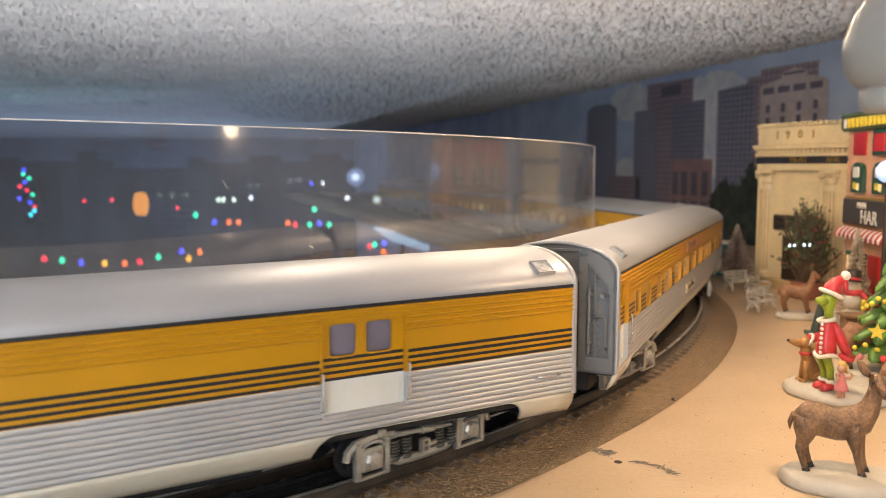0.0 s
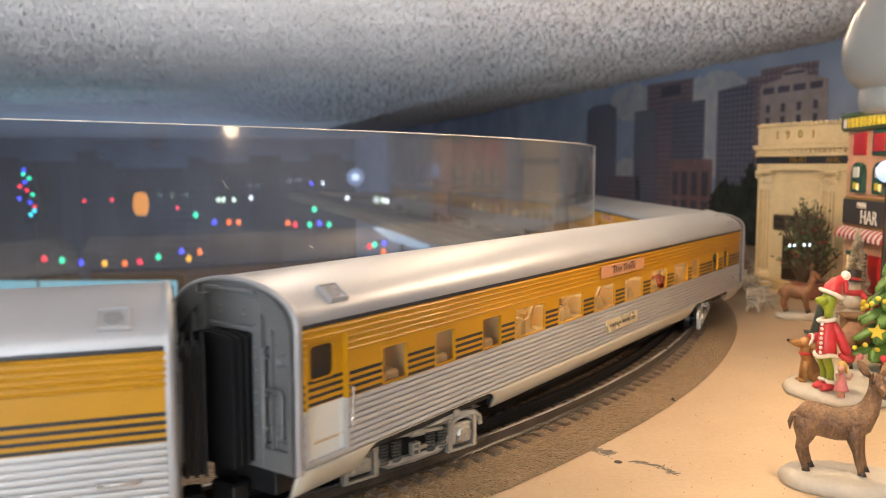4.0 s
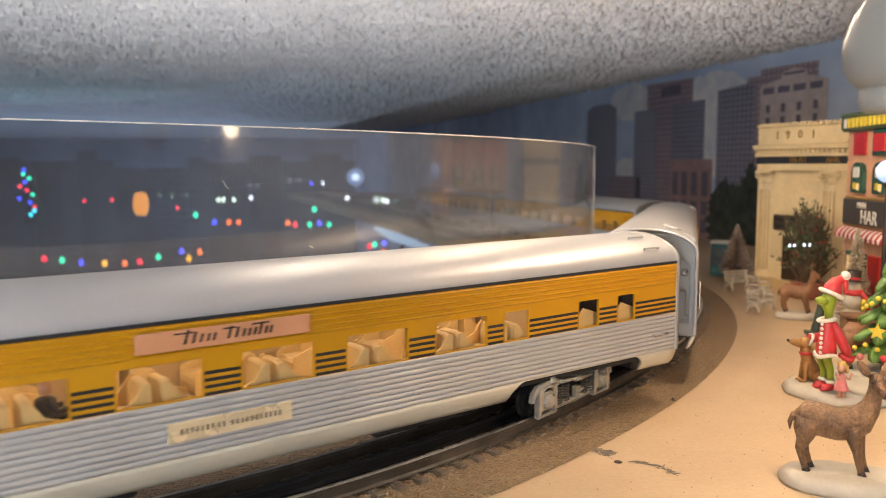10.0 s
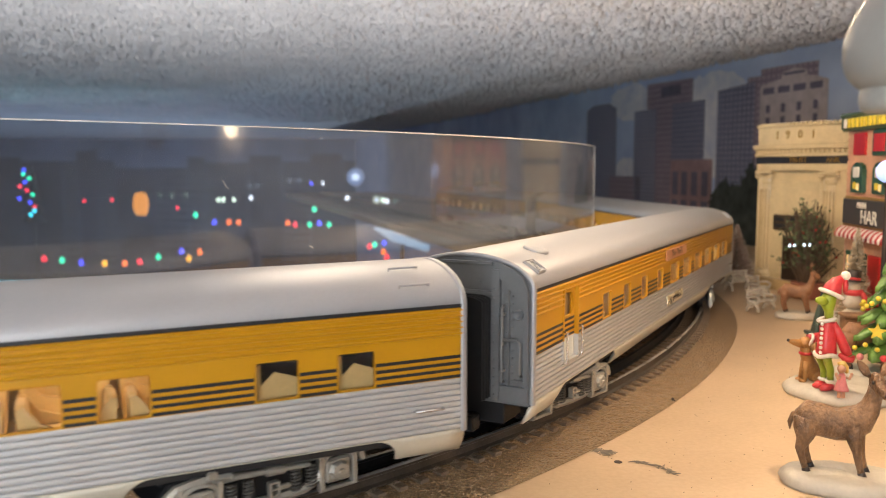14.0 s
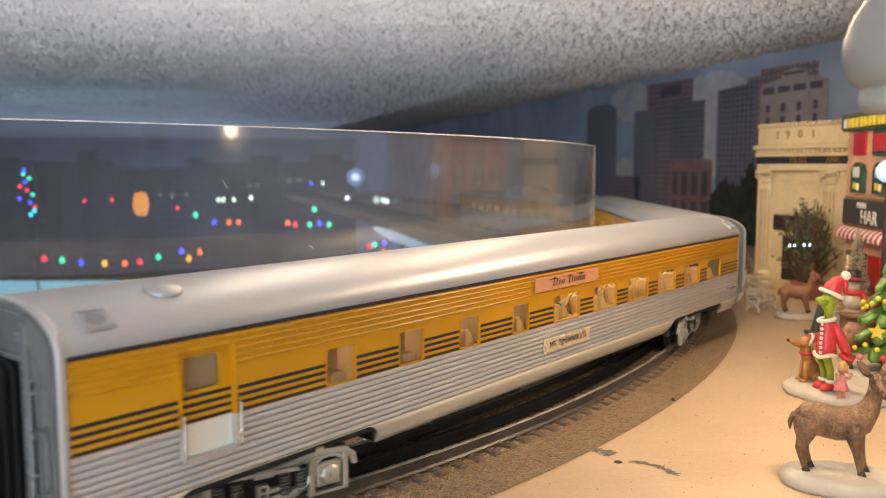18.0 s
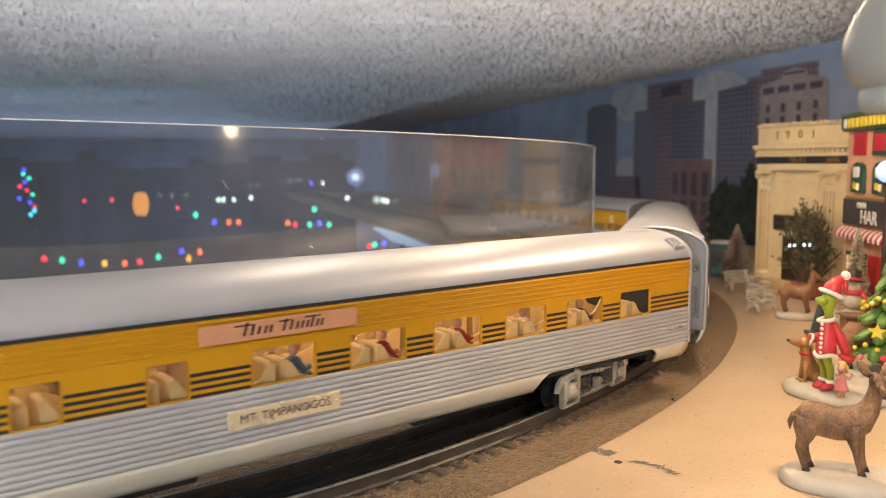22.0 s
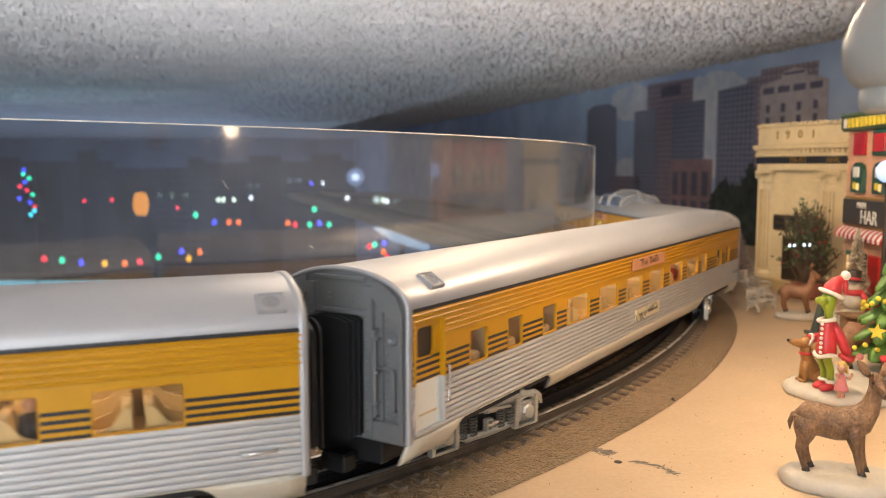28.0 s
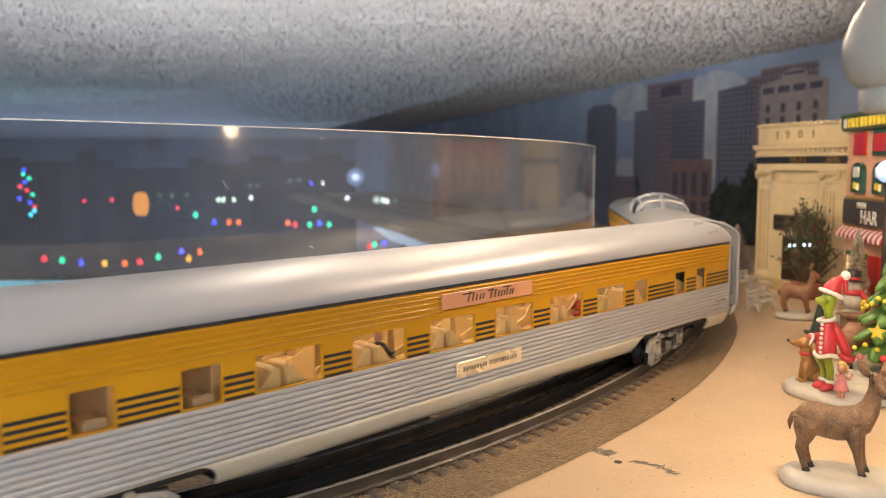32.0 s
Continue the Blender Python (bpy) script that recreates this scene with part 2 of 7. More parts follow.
def gritty(name, dark, light, cell, deep):
    """Loose grains glued down: cells of varied tone with round relief."""
    m = mat(name, light, 0.32, 0.0, 0.2, 60, 900)
    nt = m.node_tree
    bs = nt.nodes["Principled BSDF"]
    co = nt.nodes.new("ShaderNodeTexCoord")
    vo = nt.nodes.new("ShaderNodeTexVoronoi")
    vo.inputs["Scale"].default_value = cell
    nt.links.new(co.outputs["Object"], vo.inputs["Vector"])
    hue = nt.nodes.new("ShaderNodeSeparateColor")
    nt.links.new(vo.outputs["Color"], hue.inputs[0])
    mx = nt.nodes.new("ShaderNodeMix")
    mx.data_type = "RGBA"
    mx.inputs["A"].default_value, mx.inputs["B"].default_value = (*dark, 1), (*light, 1)
    nt.links.new(hue.outputs[0], mx.inputs["Factor"])
    m2 = nt.nodes.new("ShaderNodeMix")
    m2.data_type = "RGBA"
    m2.inputs["Factor"].default_value = 0.5
    old = bs.inputs["Base Color"].links[0].from_socket
    nt.links.new(old, m2.inputs["A"])
    nt.links.new(mx.outputs["Result"], m2.inputs["B"])
    nt.links.new(m2.outputs["Result"], bs.inputs["Base Color"])
    bp = nt.nodes.new("ShaderNodeBump")
    bp.invert = True
    bp.inputs["Strength"].default_value = 1.0
    bp.inputs["Distance"].default_value = deep
    nt.links.new(vo.outputs["Distance"], bp.inputs["Height"])
    nt.links.new(bp.outputs["Normal"], bs.inputs["Normal"])
    return m


GRIT = gritty("brown_grit_roadbed", (0.10, 0.064, 0.034), (0.37, 0.25, 0.14), 700.0, 0.0014)
TABLE_TAN = mat("tan_painted_table", (0.60, 0.445, 0.285), 0.42, 0.0, 0.11, 14, 420, 0.00010, 420, second=(0.49, 0.35, 0.21))
CEIL_WHITE = mat("popcorn_ceiling", (0.83, 0.775, 0.745), 0.9, 0.0, 0.08, 12, 160, 0.0014, 190)
EDGE = mat("acrylic_edge", (0.72, 0.68, 0.62), 0.35, 0.0, 0.1, 60, 500)
ACRYLIC = clear("clear_acrylic", (0.42, 0.45, 0.50), 0.045, 0.070, 2.65, dust_colour=(0.70, 0.69, 0.70), smear=0.5)
ROOM_DARK = mat("dark_room_wall", (0.16, 0.20, 0.30), 0.9, 0.0, 0.15, 1.5, 12)


# ---- structure: table, roadbed, ceiling, walls ----
def wall_limit(a):
    p, q = polar(0.0, a), polar(1.0, a)
    f0, f1 = p[0] + WALL_K * p[1], q[0] + WALL_K * q[1]
    return (WALL_X - 0.002 - f0) / (f1 - f0) if f1 - f0 > 0.05 else 99.0


def ring_sheet(radii, angles, z, thick):
    s = Shape()
    rings = []
    for a in angles:
        lim = wall_limit(a)
        sag = [-SAG * ease(a, -0.65, 0.05) * ease(r, 0.975, 0.945) for r in radii]
        rings.append([polar(min(r, lim), a, z + k) for r, k in zip(radii, sag)] + [polar(min(r, lim), a, z + k - thick) for r, k in zip(reversed(radii), reversed(sag))])
    s.loft(rings, caps=True)
    return s


def spread(a, b, n):
    return [a + (b - a) * k / n for k in range(n + 1)]


ang = spread(math.radians(-200), BEND, 160) + spread(BEND + 0.1, 4.0, 30)
table = put("ground", ring_sheet([0.785, 0.82, 0.945, 0.955, 0.965, 0.975, 1.05, 1.15, 1.25, 1.4, 1.6], ang, TABLE, 0.02).mesh("ground", TABLE_TAN))
tagged(table, "tan painted plywood table top with dark scuff marks", "table top", kind="structure")

# gritty roadbed strip, finely uneven where the train passes near
def roadbed():
    radii = spread(0.812, 0.888, 24) + spread(0.889, 0.9265, 44)
    angles = spread(math.radians(-100), math.radians(12), 1500) + spread(math.radians(13), 4.0, 160)
    rings = []
    for a in angles:
        ring = []
        for r in radii:
            p = line(r - 0.007 * ease(a, -0.50, 0.0) * ease(r, 0.895, 0.922), a)
            g1 = noise.noise((p[0] * 520, p[1] * 520, 0.3))
            h = max(-0.1, g1) * 0.0006 + noise.noise((p[0] * 140, p[1] * 140, 4.3)) * 0.0004
            edge = min(1.0, (0.9265 - r) / 0.004, (r - 0.812) / 0.004)
            crown = max(0.0, min(1.0, (0.9225 - r) / 0.022, (r - 0.816) / 0.022))
            fill = max(0.0, min(1.0, (0.0225 - abs(r - R_TRACK)) / 0.0035))
            ring.append((p[0], p[1], TABLE + p[2] + 0.0003 + (0.0008 + 0.0012 * crown + 0.0006 * fill + h * (1 - 0.5 * fill)) * max(0.0, edge)))
        rings.append(ring)
    s = Shape()
    s.loft(rings, closed=False)
    return s


bed = put("roadbed", roadbed().mesh("roadbed", GRIT, True))
tagged(bed, "brown sand-grit roadbed strip under the model track", "roadbed", kind="structure")


def ceiling():
    ys = [-1.5, -0.6, 0.0, 0.5]
    y = 0.80
    while y < 5.6:
        ys.append(y)
        y += 0.0026 * max(1.0, (y / 0.95) ** 2.3)
    xs = [-4.08, -3.3, -2.6, -1.9, -1.5] + spread(-1.2, -0.72, 90) + spread(-0.717, 0.70, 540) + spread(0.705, 1.0, 50) + [1.4]
    verts, faces = [], []
    for yy in ys:
        rough = 0.8 <= yy < 3.4
        for x in xs:
            h = 0.0035
            if rough and -1.25 < x < 1.05:
                g1 = noise.noise((x * 150, yy * 150, 0))
                g2 = noise.noise((x * 60, yy * 60, 3))
                h = max(0.0, min(1.0, (g1 + 0.35 * g2 + 0.10) * 3.4)) * 0.0120 + noise.noise((x * 300, yy * 300, 7)) * 0.0030
            verts.append((x, yy, CEIL - h))
    n = len(xs)
    for j in range(len(ys) - 1):
        for i in range(n - 1):
            faces.append((j * n + i, (j + 1) * n + i, (j + 1) * n + i + 1, j * n + i + 1))
    return mesh_of("ceiling", verts, faces, [CEIL_WHITE], None, True)


tagged(put("ceiling", ceiling()), "white popcorn-textured plaster ceiling", "ceiling", kind="structure")


def wall_pt(y, z, off=0.0):
    return (WALL_X - WALL_K * y - off * 0.966, y - off * 0.259, z)


SKY = mat("mural_sky_print", (0.60, 0.70, 0.88), 0.75, 0.0, 0.30, 3.5, 14, second=(0.42, 0.52, 0.74))
s = Shape()
v = []
for y in (-1.5, 5.68):
    for o in (0.0, -0.08):
        v += [wall_pt(y, -2.3, o), wall_pt(y, CEIL + 0.02, o)]
s.add(v, [(0, 1, 5, 4), (2, 6, 7, 3), (0, 2, 3, 1), (4, 5, 7, 6), (1, 3, 7, 5), (0, 4, 6, 2)])
mural_wall = put("wall_east", s.mesh("wall_east", SKY))
tagged(mural_wall, "wall papered with a dusky blue city skyline photo mural", "wall", kind="structure")

# the dark room beyond
DUSK = mat("far_mural_dusk_print", (0.24, 0.31, 0.50), 0.8, 0.0, 0.25, 2.0, 9)
s = Shape()
s.box(-4.0, 0.2, 5.6, 5.7, -2.3, CEIL + 0.02)
tagged(put("wall_north", s.mesh("wall_north", DUSK)), "far wall papered with a dusky skyline mural in the unlit room", "wall", kind="structure")
s = Shape()
s.box(-4.1, -4.0, -1.5, 5.7, -2.3, CEIL + 0.02)
tagged(put("wall_west", s.mesh("wall_west", ROOM_DARK)), "side wall of the unlit room", "wall", kind="structure")
s = Shape()
s.box(-4.1, 1.4, -1.6, -1.5, -2.3, CEIL + 0.02)
tagged(put("wall_south", s.mesh("wall_south", ROOM_DARK)), "wall behind the layout", "wall", kind="structure")
s = Shape()
s.box(-4.1, 1.4, -1.6, 5.7, -2.32, -2.3)
tagged(put("floor", s.mesh("floor", ROOM_DARK)), "dark carpeted floor of the room below", "floor", kind="structure")


# ---- acrylic guard ----
def acrylic():
    g_ = thing("acrylic_guard", pose(0, 0, 0), "clear curved acrylic guard sheet standing along the inside of the track", "guard")
    angles = spread(math.radians(-175), math.radians(-9.0), 220)
    sh = Shape()
    sh.loft([[polar(R_ACRYLIC, a, 0.1448), polar(R_ACRYLIC, a, TABLE - 0.009)] for a in angles], closed=False)
    ob = part("sheet", sh, ACRYLIC, g_, smooth=True)
    ob.visible_shadow = False
    sh = Shape()
    sh.loft([[polar(R_ACRYLIC, a, 0.1448), polar(R_ACRYLIC, a, 0.1454), polar(R_ACRYLIC - 0.003, a, 0.1454), polar(R_ACRYLIC - 0.003, a, 0.1448)] for a in angles])
    part("top_edge", sh, EDGE, g_, "bright sawn top edge")
    sh = Shape()
    a = angles[-1]
    sh.loft([[polar(R_ACRYLIC + 0.0003, a, z), polar(R_ACRYLIC - 0.0022, a, z), polar(R_ACRYLIC - 0.0022, a + 0.0008, z), polar(R_ACRYLIC + 0.0003, a + 0.0008, z)] for z in (TABLE - 0.009, 0.1454)], caps=True)
    part("end_edge", sh, EDGE, g_, "pale sawn end edge")
    rg = random.Random(4)
    for a, z, k in ((-1.02, 0.098, 0.010), (-0.93, 0.066, 0.012), (-0.86, 0.120, 0.006), (-1.20, 0.110, 0.005), (-0.80, 0.085, 0.004), (-1.30, 0.128, 0.004)):
        pts, w = [], rg.uniform(0, 6)
        for j in range(7):
            w += rg.uniform(-0.7, 0.7)
            z -= k / 6 * abs(math.sin(w))
            a += k / 6 * math.cos(w)
            pts.append(polar(R_ACRYLIC + 0.0004, a, z))
        part("dust_fibre", Shape().tube(pts, 0.00013, 4), EDGE, g_, "stuck pale dust fibre")
    return g_


acrylic()


# ---- track ----
def rail_mesh(r, a0, a1, n, h=0.0058):
    prof = [(-0.0022, -h), (0.0022, -h), (0.0022, -h + 0.0006), (0.0008, -h + 0.0014), (0.0006, -0.0016), (0.0012, -0.0012), (0.0012, -0.0001), (0.0009, 0.0), (-0.0009, 0.0), (-0.0012, -0.0001), (-0.0012, -0.0012), (-0.0006, -0.0016), (-0.0006, -h + 0.0012), (-0.0022, -h + 0.0006)]
    sh = Shape()
    sh.loft([[line(r + dx, a, dz) for dx, dz in prof] for a in spread(a0, a1, n)], caps=True)
    for k in range(len(sh.f)):
        if k % len(prof) in (6, 7):
            sh.i[k] = 1
    return sh


def track():
    tr = thing("model_track", pose(0, 0, 0), "curved three-rail model railway track with dark brown ties", "track")
    a0, a1 = math.radians(-200), 3.95
    for nm, r in (("outer_rail", R_TRACK + 0.0162), ("centre_rail", R_TRACK), ("inner_rail", R_TRACK - 0.0162)):
        if nm == "centre_rail":
            part(nm, rail_mesh(r, a0, a1, 420), [STEEL_DARK, STEEL_DARK], tr, "blackened centre rail")
        else:
            part(nm, rail_mesh(r, a0, a1, 420), [RAIL, RAIL_TOP], tr, "weathered brown steel rail with a worn bright head")
    sh = Shape()
    sh.box(-0.0246, 0.0246, -0.0023, 0.0023, -0.0093, -0.0060, bevel=0.0003)
    for x in (0.0162, -0.0162):
        sh.box(x - 0.0040, x + 0.0040, -0.0017, 0.0017, -0.0061, -0.0055, bevel=0.0002)
        for k in (-0.0031, 0.0031):
            sh.box(x + k - 0.0006, x + k + 0.0006, -0.0006, 0.0006, -0.0056, -0.0050)
    tie = sh.mesh("tie", TIE)
    step = 0.01137 / R_TRACK
    k = 0
    a = -0.7389 / R_TRACK - 90 * step
    while a < math.radians(22):
        put("tie", tie, tr, m=Matrix.Translation(line(R_TRACK, a)) @ Matrix.Rotation(min(a, BEND) + random.uniform(-0.01, 0.01), 4, "Z"))
        a += step
        k += 1
    rest = Shape()
    while a < 3.9:
        rest.box(-0.0242, 0.0242, -0.0023, 0.0023, -0.0092, -0.0058, m=Matrix.Translation(line(R_TRACK, a)) @ Matrix.Rotation(min(a, BEND), 4, "Z"))
        a += step
    ob = part("far_ties", rest, TIE, tr, "dark brown ties")
    ob["kind"] = "stuff"


track()


# ---- the train ----
HW = 0.03175
HALF = 0.26975
EXTRA = 0.0042                    # the ends stand this much further out
EAVE = 0.0728
ROOF = 0.0870
MESHES = {}


def cached(key, build):
    if key not in MESHES:
        MESHES[key] = build()
    return MESHES[key]


def roof_z(y):
    return EAVE + (ROOF - EAVE) * math.sqrt(max(0.0, 1 - (y / HW) ** 2))


def side_sheet(prof, x0, x1, holes, side, bow=0.0):
    """A long side skin: profile (y, z) from x0 to x1 with rectangular holes."""
    xs = sorted({x0, x1, *[x for h in holes for x in h[:2] if x0 < x < x1]})
    sh = Shape()
    n = len(prof)
    v = [(x, side * y, z) for x in xs for y, z in prof]
    f = []
    for i in range(len(xs) - 1):
        xm = (xs[i] + xs[i + 1]) / 2
        for j in range(n - 1):
            zm = (prof[j][1] + prof[j + 1][1]) / 2
            if any(h[0] < xm < h[1] and h[2] < zm < h[3] for h in holes):
                continue
            q = (i * n + j, (i + 1) * n + j, (i + 1) * n + j + 1, i * n + j + 1)
            f.append(q if side < 0 else q[::-1])
    return sh.add(v, f)


def flutes(z0, z1, n, depth):
    """Broad flat ribs parted by narrow grooves."""
    p = []
    for k in range(n):
        a, w = z0 + (z1 - z0) * k / n, (z1 - z0) / n
        p += [(HW - depth, a), (HW - depth, a + 0.09 * w), (HW - depth * 0.22, a + 0.19 * w), (HW, a + 0.36 * w), (HW, a + 0.74 * w), (HW - depth * 0.25, a + 0.93 * w)]
    p.append((HW - depth, z1))
    return p


def beads(z0, z1, n, proud):
    """A flat board with narrow raised beads."""
    p = [(HW - 0.0002, z0)]
    for k in range(n):
        a, w = z0 + (z1 - z0) * (k + 0.5) / n, (z1 - z0) / n
        p += [(HW - 0.0002, a - 0.26 * w), (HW + proud * 0.7, a - 0.13 * w), (HW + proud, a), (HW + proud * 0.6, a + 0.14 * w), (HW - 0.0002, a + 0.24 * w)]
    p.append((HW - 0.0002, z1))
    return p


def ring_frame(w, h, lip, deep, corner, side):
    """A window surround: rounded opening, small lip and reveal; x along, z up, face at y = 0."""
    def loop(hw, hh, c, n=3):
        pts = []
        for sx, sz, a0 in ((1, 1, 0), (-1, 1, 90), (-1, -1, 180), (1, -1, 270)):
            for k in range(n + 1):
                a = math.radians(a0 + 90 * k / n)
                pts.append((sx * (hw - c) + c * math.cos(a), sz * (hh - c) + c * math.sin(a)))
        return pts
    out, mid = loop(w / 2 + lip, h / 2 + lip, corner + lip), loop(w / 2, h / 2, corner)
    rings = [[(x, side * -0.0002, z) for x, z in out], [(x, side * 0.00025, z) for x, z in loop(w / 2 + lip * 0.7, h / 2 + lip * 0.7, corner)], [(x, side * 0.00025, z) for x, z in mid], [(x, -side * deep, z) for x, z in mid]]
    sh = Shape()
    sh.loft(rings if side > 0 else [r[::-1] for r in rings])
    return sh


def pane_sheet(w, h, side):
    q = [(-w / 2, 0, -h / 2), (w / 2, 0, -h / 2), (w / 2, 0, h / 2), (-w / 2, 0, h / 2)]
    return Shape().add(q if side < 0 else q[::-1], [(0, 1, 2, 3)]).mesh("window_pane", PANE)


def window(car, x0, x1, side, z0=0.0441, z1=0.0577, frame_mat=None):
    w, h = x1 - x0, z1 - z0
    key = ("win", round(w, 4), round(h, 4), side, (frame_mat or YELLOW).name)
    fr = cached(key, lambda: ring_frame(w, h, 0.00025, 0.0012, 0.0010, side).mesh("window_frame", frame_mat or YELLOW))
    m = Matrix.Translation(((x0 + x1) / 2, side * HW, (z0 + z1) / 2))
    f = put("window_frame", fr, car, m=m)
    pn = cached(("pane", round(w, 4), round(h, 4), side), lambda: pane_sheet(w, h, side))
    p = put("window_pane", pn, car, m=Matrix.Translation(((x0 + x1) / 2, side * (HW - 0.0010), (z0 + z1) / 2)))
    p.visible_shadow = False


def skirt_sheet(side):
    """Lower skirt with rounded truck openings."""
    def bottom(x):
        a = abs(x)
        end = 0.2400 if x > 0 else 0.2420
        if 0.1430 < a < end:
            d = min(a - 0.1430, end - a)
            r = 0.0095
            return 0.013 + (math.sqrt(max(0.0, r * r - (r - d) ** 2)) if d < r else r)
        return 0.013
    xs = sorted({*spread(-HALF, HALF + 0.0030, 60), *[sg * (e + k * 0.0007 * dr) for sg, e, dr in ((1, 0.1430, 1), (-1, 0.1430, 1), (1, 0.2400, -1), (-1, 0.2420, -1)) for k in range(15)]})
    sh = Shape()
    rings = []
    for x in xs:
        zb = bottom(x)
        ring = []
        for k in range(6):
            z = 0.0228 - (0.0228 - zb) * k / 5
            tuck = ((0.0228 - z) / 0.0098) ** 2 * 0.0046
            ring.append((x, side * (HW - 0.0002 - tuck), z))
        ring.append((x, side * (HW - 0.0002 - tuck - 0.0012), zb + 0.0001))
        ring.append((x, side * (HW - 0.0016), 0.0226))
        rings.append(ring)
    sh.loft(rings if side < 0 else [r[::-1] for r in rings], caps=True)
    return sh


def roof_shape(x0, x1, grow=0.0, n=28):
    prof = [(HW + grow, EAVE - 0.001)]
    prof += [((HW + grow) * math.cos(math.pi * k / n), EAVE + (ROOF + grow - EAVE) * math.sin(math.pi * k / n)) for k in range(n + 1)]
    prof += [(-(HW + grow), EAVE - 0.001)]
    xs = spread(x0, x1, 12)
    sh = Shape()
    sh.loft([[(x, y, z) for y, z in prof] for x in xs], closed=False)
    return sh


def end_outline(grow=0.0, low=0.022, n=22):
    pts = [(HW + grow, low)] + [(HW + grow, EAVE - 0.002)]
    pts += [((HW + grow) * math.cos(math.pi * k / n), EAVE + (ROOF + grow - EAVE) * math.sin(math.pi * k / n)) for k in range(n + 1)]
    pts += [(-HW - grow, EAVE - 0.002), (-HW - grow, low)]
    return pts


def build_end(car, d):
    """The end bulkhead, its rim, diaphragm, door and fittings at the end of direction d."""
    out = Matrix.Translation((EXTRA if d > 0 else -0.0013, 0, 0))
    face = Matrix.Translation((d * 0.0014, 0, 0)) @ out

    def body():
        sh = Shape()
        o, i = end_outline(0.0004), end_outline(-0.0014, 0.0222)
        X = lambda x: d * x
        rings = [[(X(0.2668), y, z) for y, z in end_outline(0.0)], [(X(0.2670), y, z) for y, z in o], [(X(0.2692), y, z) for y, z in o], [(X(HALF), y, z) for y, z in end_outline(-0.0006)], [(X(HALF - 0.0004), y, z) for y, z in i], [(X(0.2672), y, z) for y, z in i]]
        sh.loft(rings if d > 0 else [r[::-1] for r in rings], closed=False)
        return sh.mesh("end_rim", SILVER_ROOF, True)
    put("end_rim", cached(("rim", d), body), car, m=out)

    def plate():
        sh = Shape()
        pts = end_outline(-0.0012, 0.021)
        a, b = [(d * 0.2672, y, z) for y, z in pts], [(d * 0.2655, y, z) for y, z in pts]
        sh.loft([a, b] if d < 0 else [b, a], caps=True)
        # raised posts, panels and rivet rows
        def slab(y0, y1, z0, z1, out=0.0010):
            out *= 1.7
            sh.box(min(d * 0.2668, d * (0.2672 + out)), max(d * 0.2668, d * (0.2672 + out)), min(y0, y1), max(y0, y1), z0, z1, bevel=0.0002)

        def rivets(y, z0, z1, n, out=0.0010):
            out *= 1.7
            for k in range(n):
                sh.ball((d * (0.2672 + out), y, z0 + (z1 - z0) * k / (n - 1)), 0.00058, n=8, rows=4)
        for sg in (1, -1):
            slab(sg * 0.0122, sg * 0.0162, 0.0225, 0.0805, 0.0013)
            rivets(sg * 0.0135, 0.0250, 0.0720, 13, 0.0013)
            slab(sg * 0.0162, sg * 0.0296, 0.0225, 0.0295, 0.0011)
            slab(sg * 0.0275, sg * 0.0296, 0.0295, 0.0670, 0.0011)
            slab(sg * 0.0198, sg * 0.0206, 0.0295, 0.0730, 0.0010)
            rivets(sg * 0.0190, 0.0315, 0.0700, 12, 0.0001)
            rivets(sg * 0.0216, 0.0315, 0.0690, 12, 0.0001)
            slab(sg * 0.0222, sg * 0.0270, 0.0315, 0.0325, 0.0008)
            # corner gusset above a slanting edge
            x0, x1 = d * 0.2668, d * 0.2692
            poly = [(0.0162, 0.0765), (0.0275, 0.0655), (0.0296, 0.0655), (0.0296, 0.0715), (0.0270, 0.0775), (0.0215, 0.0815), (0.0162, 0.0835)]
            rings = [[(x0, sg * y, z) for y, z in poly], [(x1, sg * y, z) for y, z in poly]]
            sh.loft(rings if sg * d > 0 else [r[::-1] for r in rings], caps=True)
        slab(-0.0122, 0.0122, 0.0690, 0.0708, 0.0010)
        slab(-0.0122, 0.0122, 0.0822, 0.0836, 0.0010)
        rivets(0.0060, 0.0745, 0.0765, 2, 0.0002)
        rivets(-0.0060, 0.0745, 0.0765, 2, 0.0002)
        return sh.mesh("end_bulkhead", END_GREY)
    put("end_bulkhead", cached(("plate", d), plate), car, "grey riveted end bulkhead", m=face)

    def bellows():
        sh = Shape()
        rings = []
        fold = [(0.2673, 0.0092, 0.0658)]
        for k in range(4):
            x = 0.2686 + k * 0.0031
            fold += [(x, 0.0092, 0.0658), (x + 0.0004, 0.0119, 0.0686), (x + 0.0013, 0.0119, 0.0686), (x + 0.0018, 0.0092, 0.0658)]
        fold = fold[:-1]
        for x, w, h in fold:
            c_ = 0.0022
            rings.append([(d * x, -w, 0.0235), (d * x, w, 0.0235), (d * x, w, h - c_), (d * x, w - 0.0008, h - 0.0009), (d * x, w * 0.6, h + 0.0003), (d * x, 0, h + 0.0009), (d * x, -w * 0.6, h + 0.0003), (d * x, -w + 0.0008, h - 0.0009), (d * x, -w, h - c_)])
        sh.loft(rings if d > 0 else [r[::-1] for r in rings], caps=True)
        return sh.mesh("diaphragm", RUBBER)
    put("diaphragm", cached(("bellows", d), bellows), car, "black ribbed rubber diaphragm", m=out)

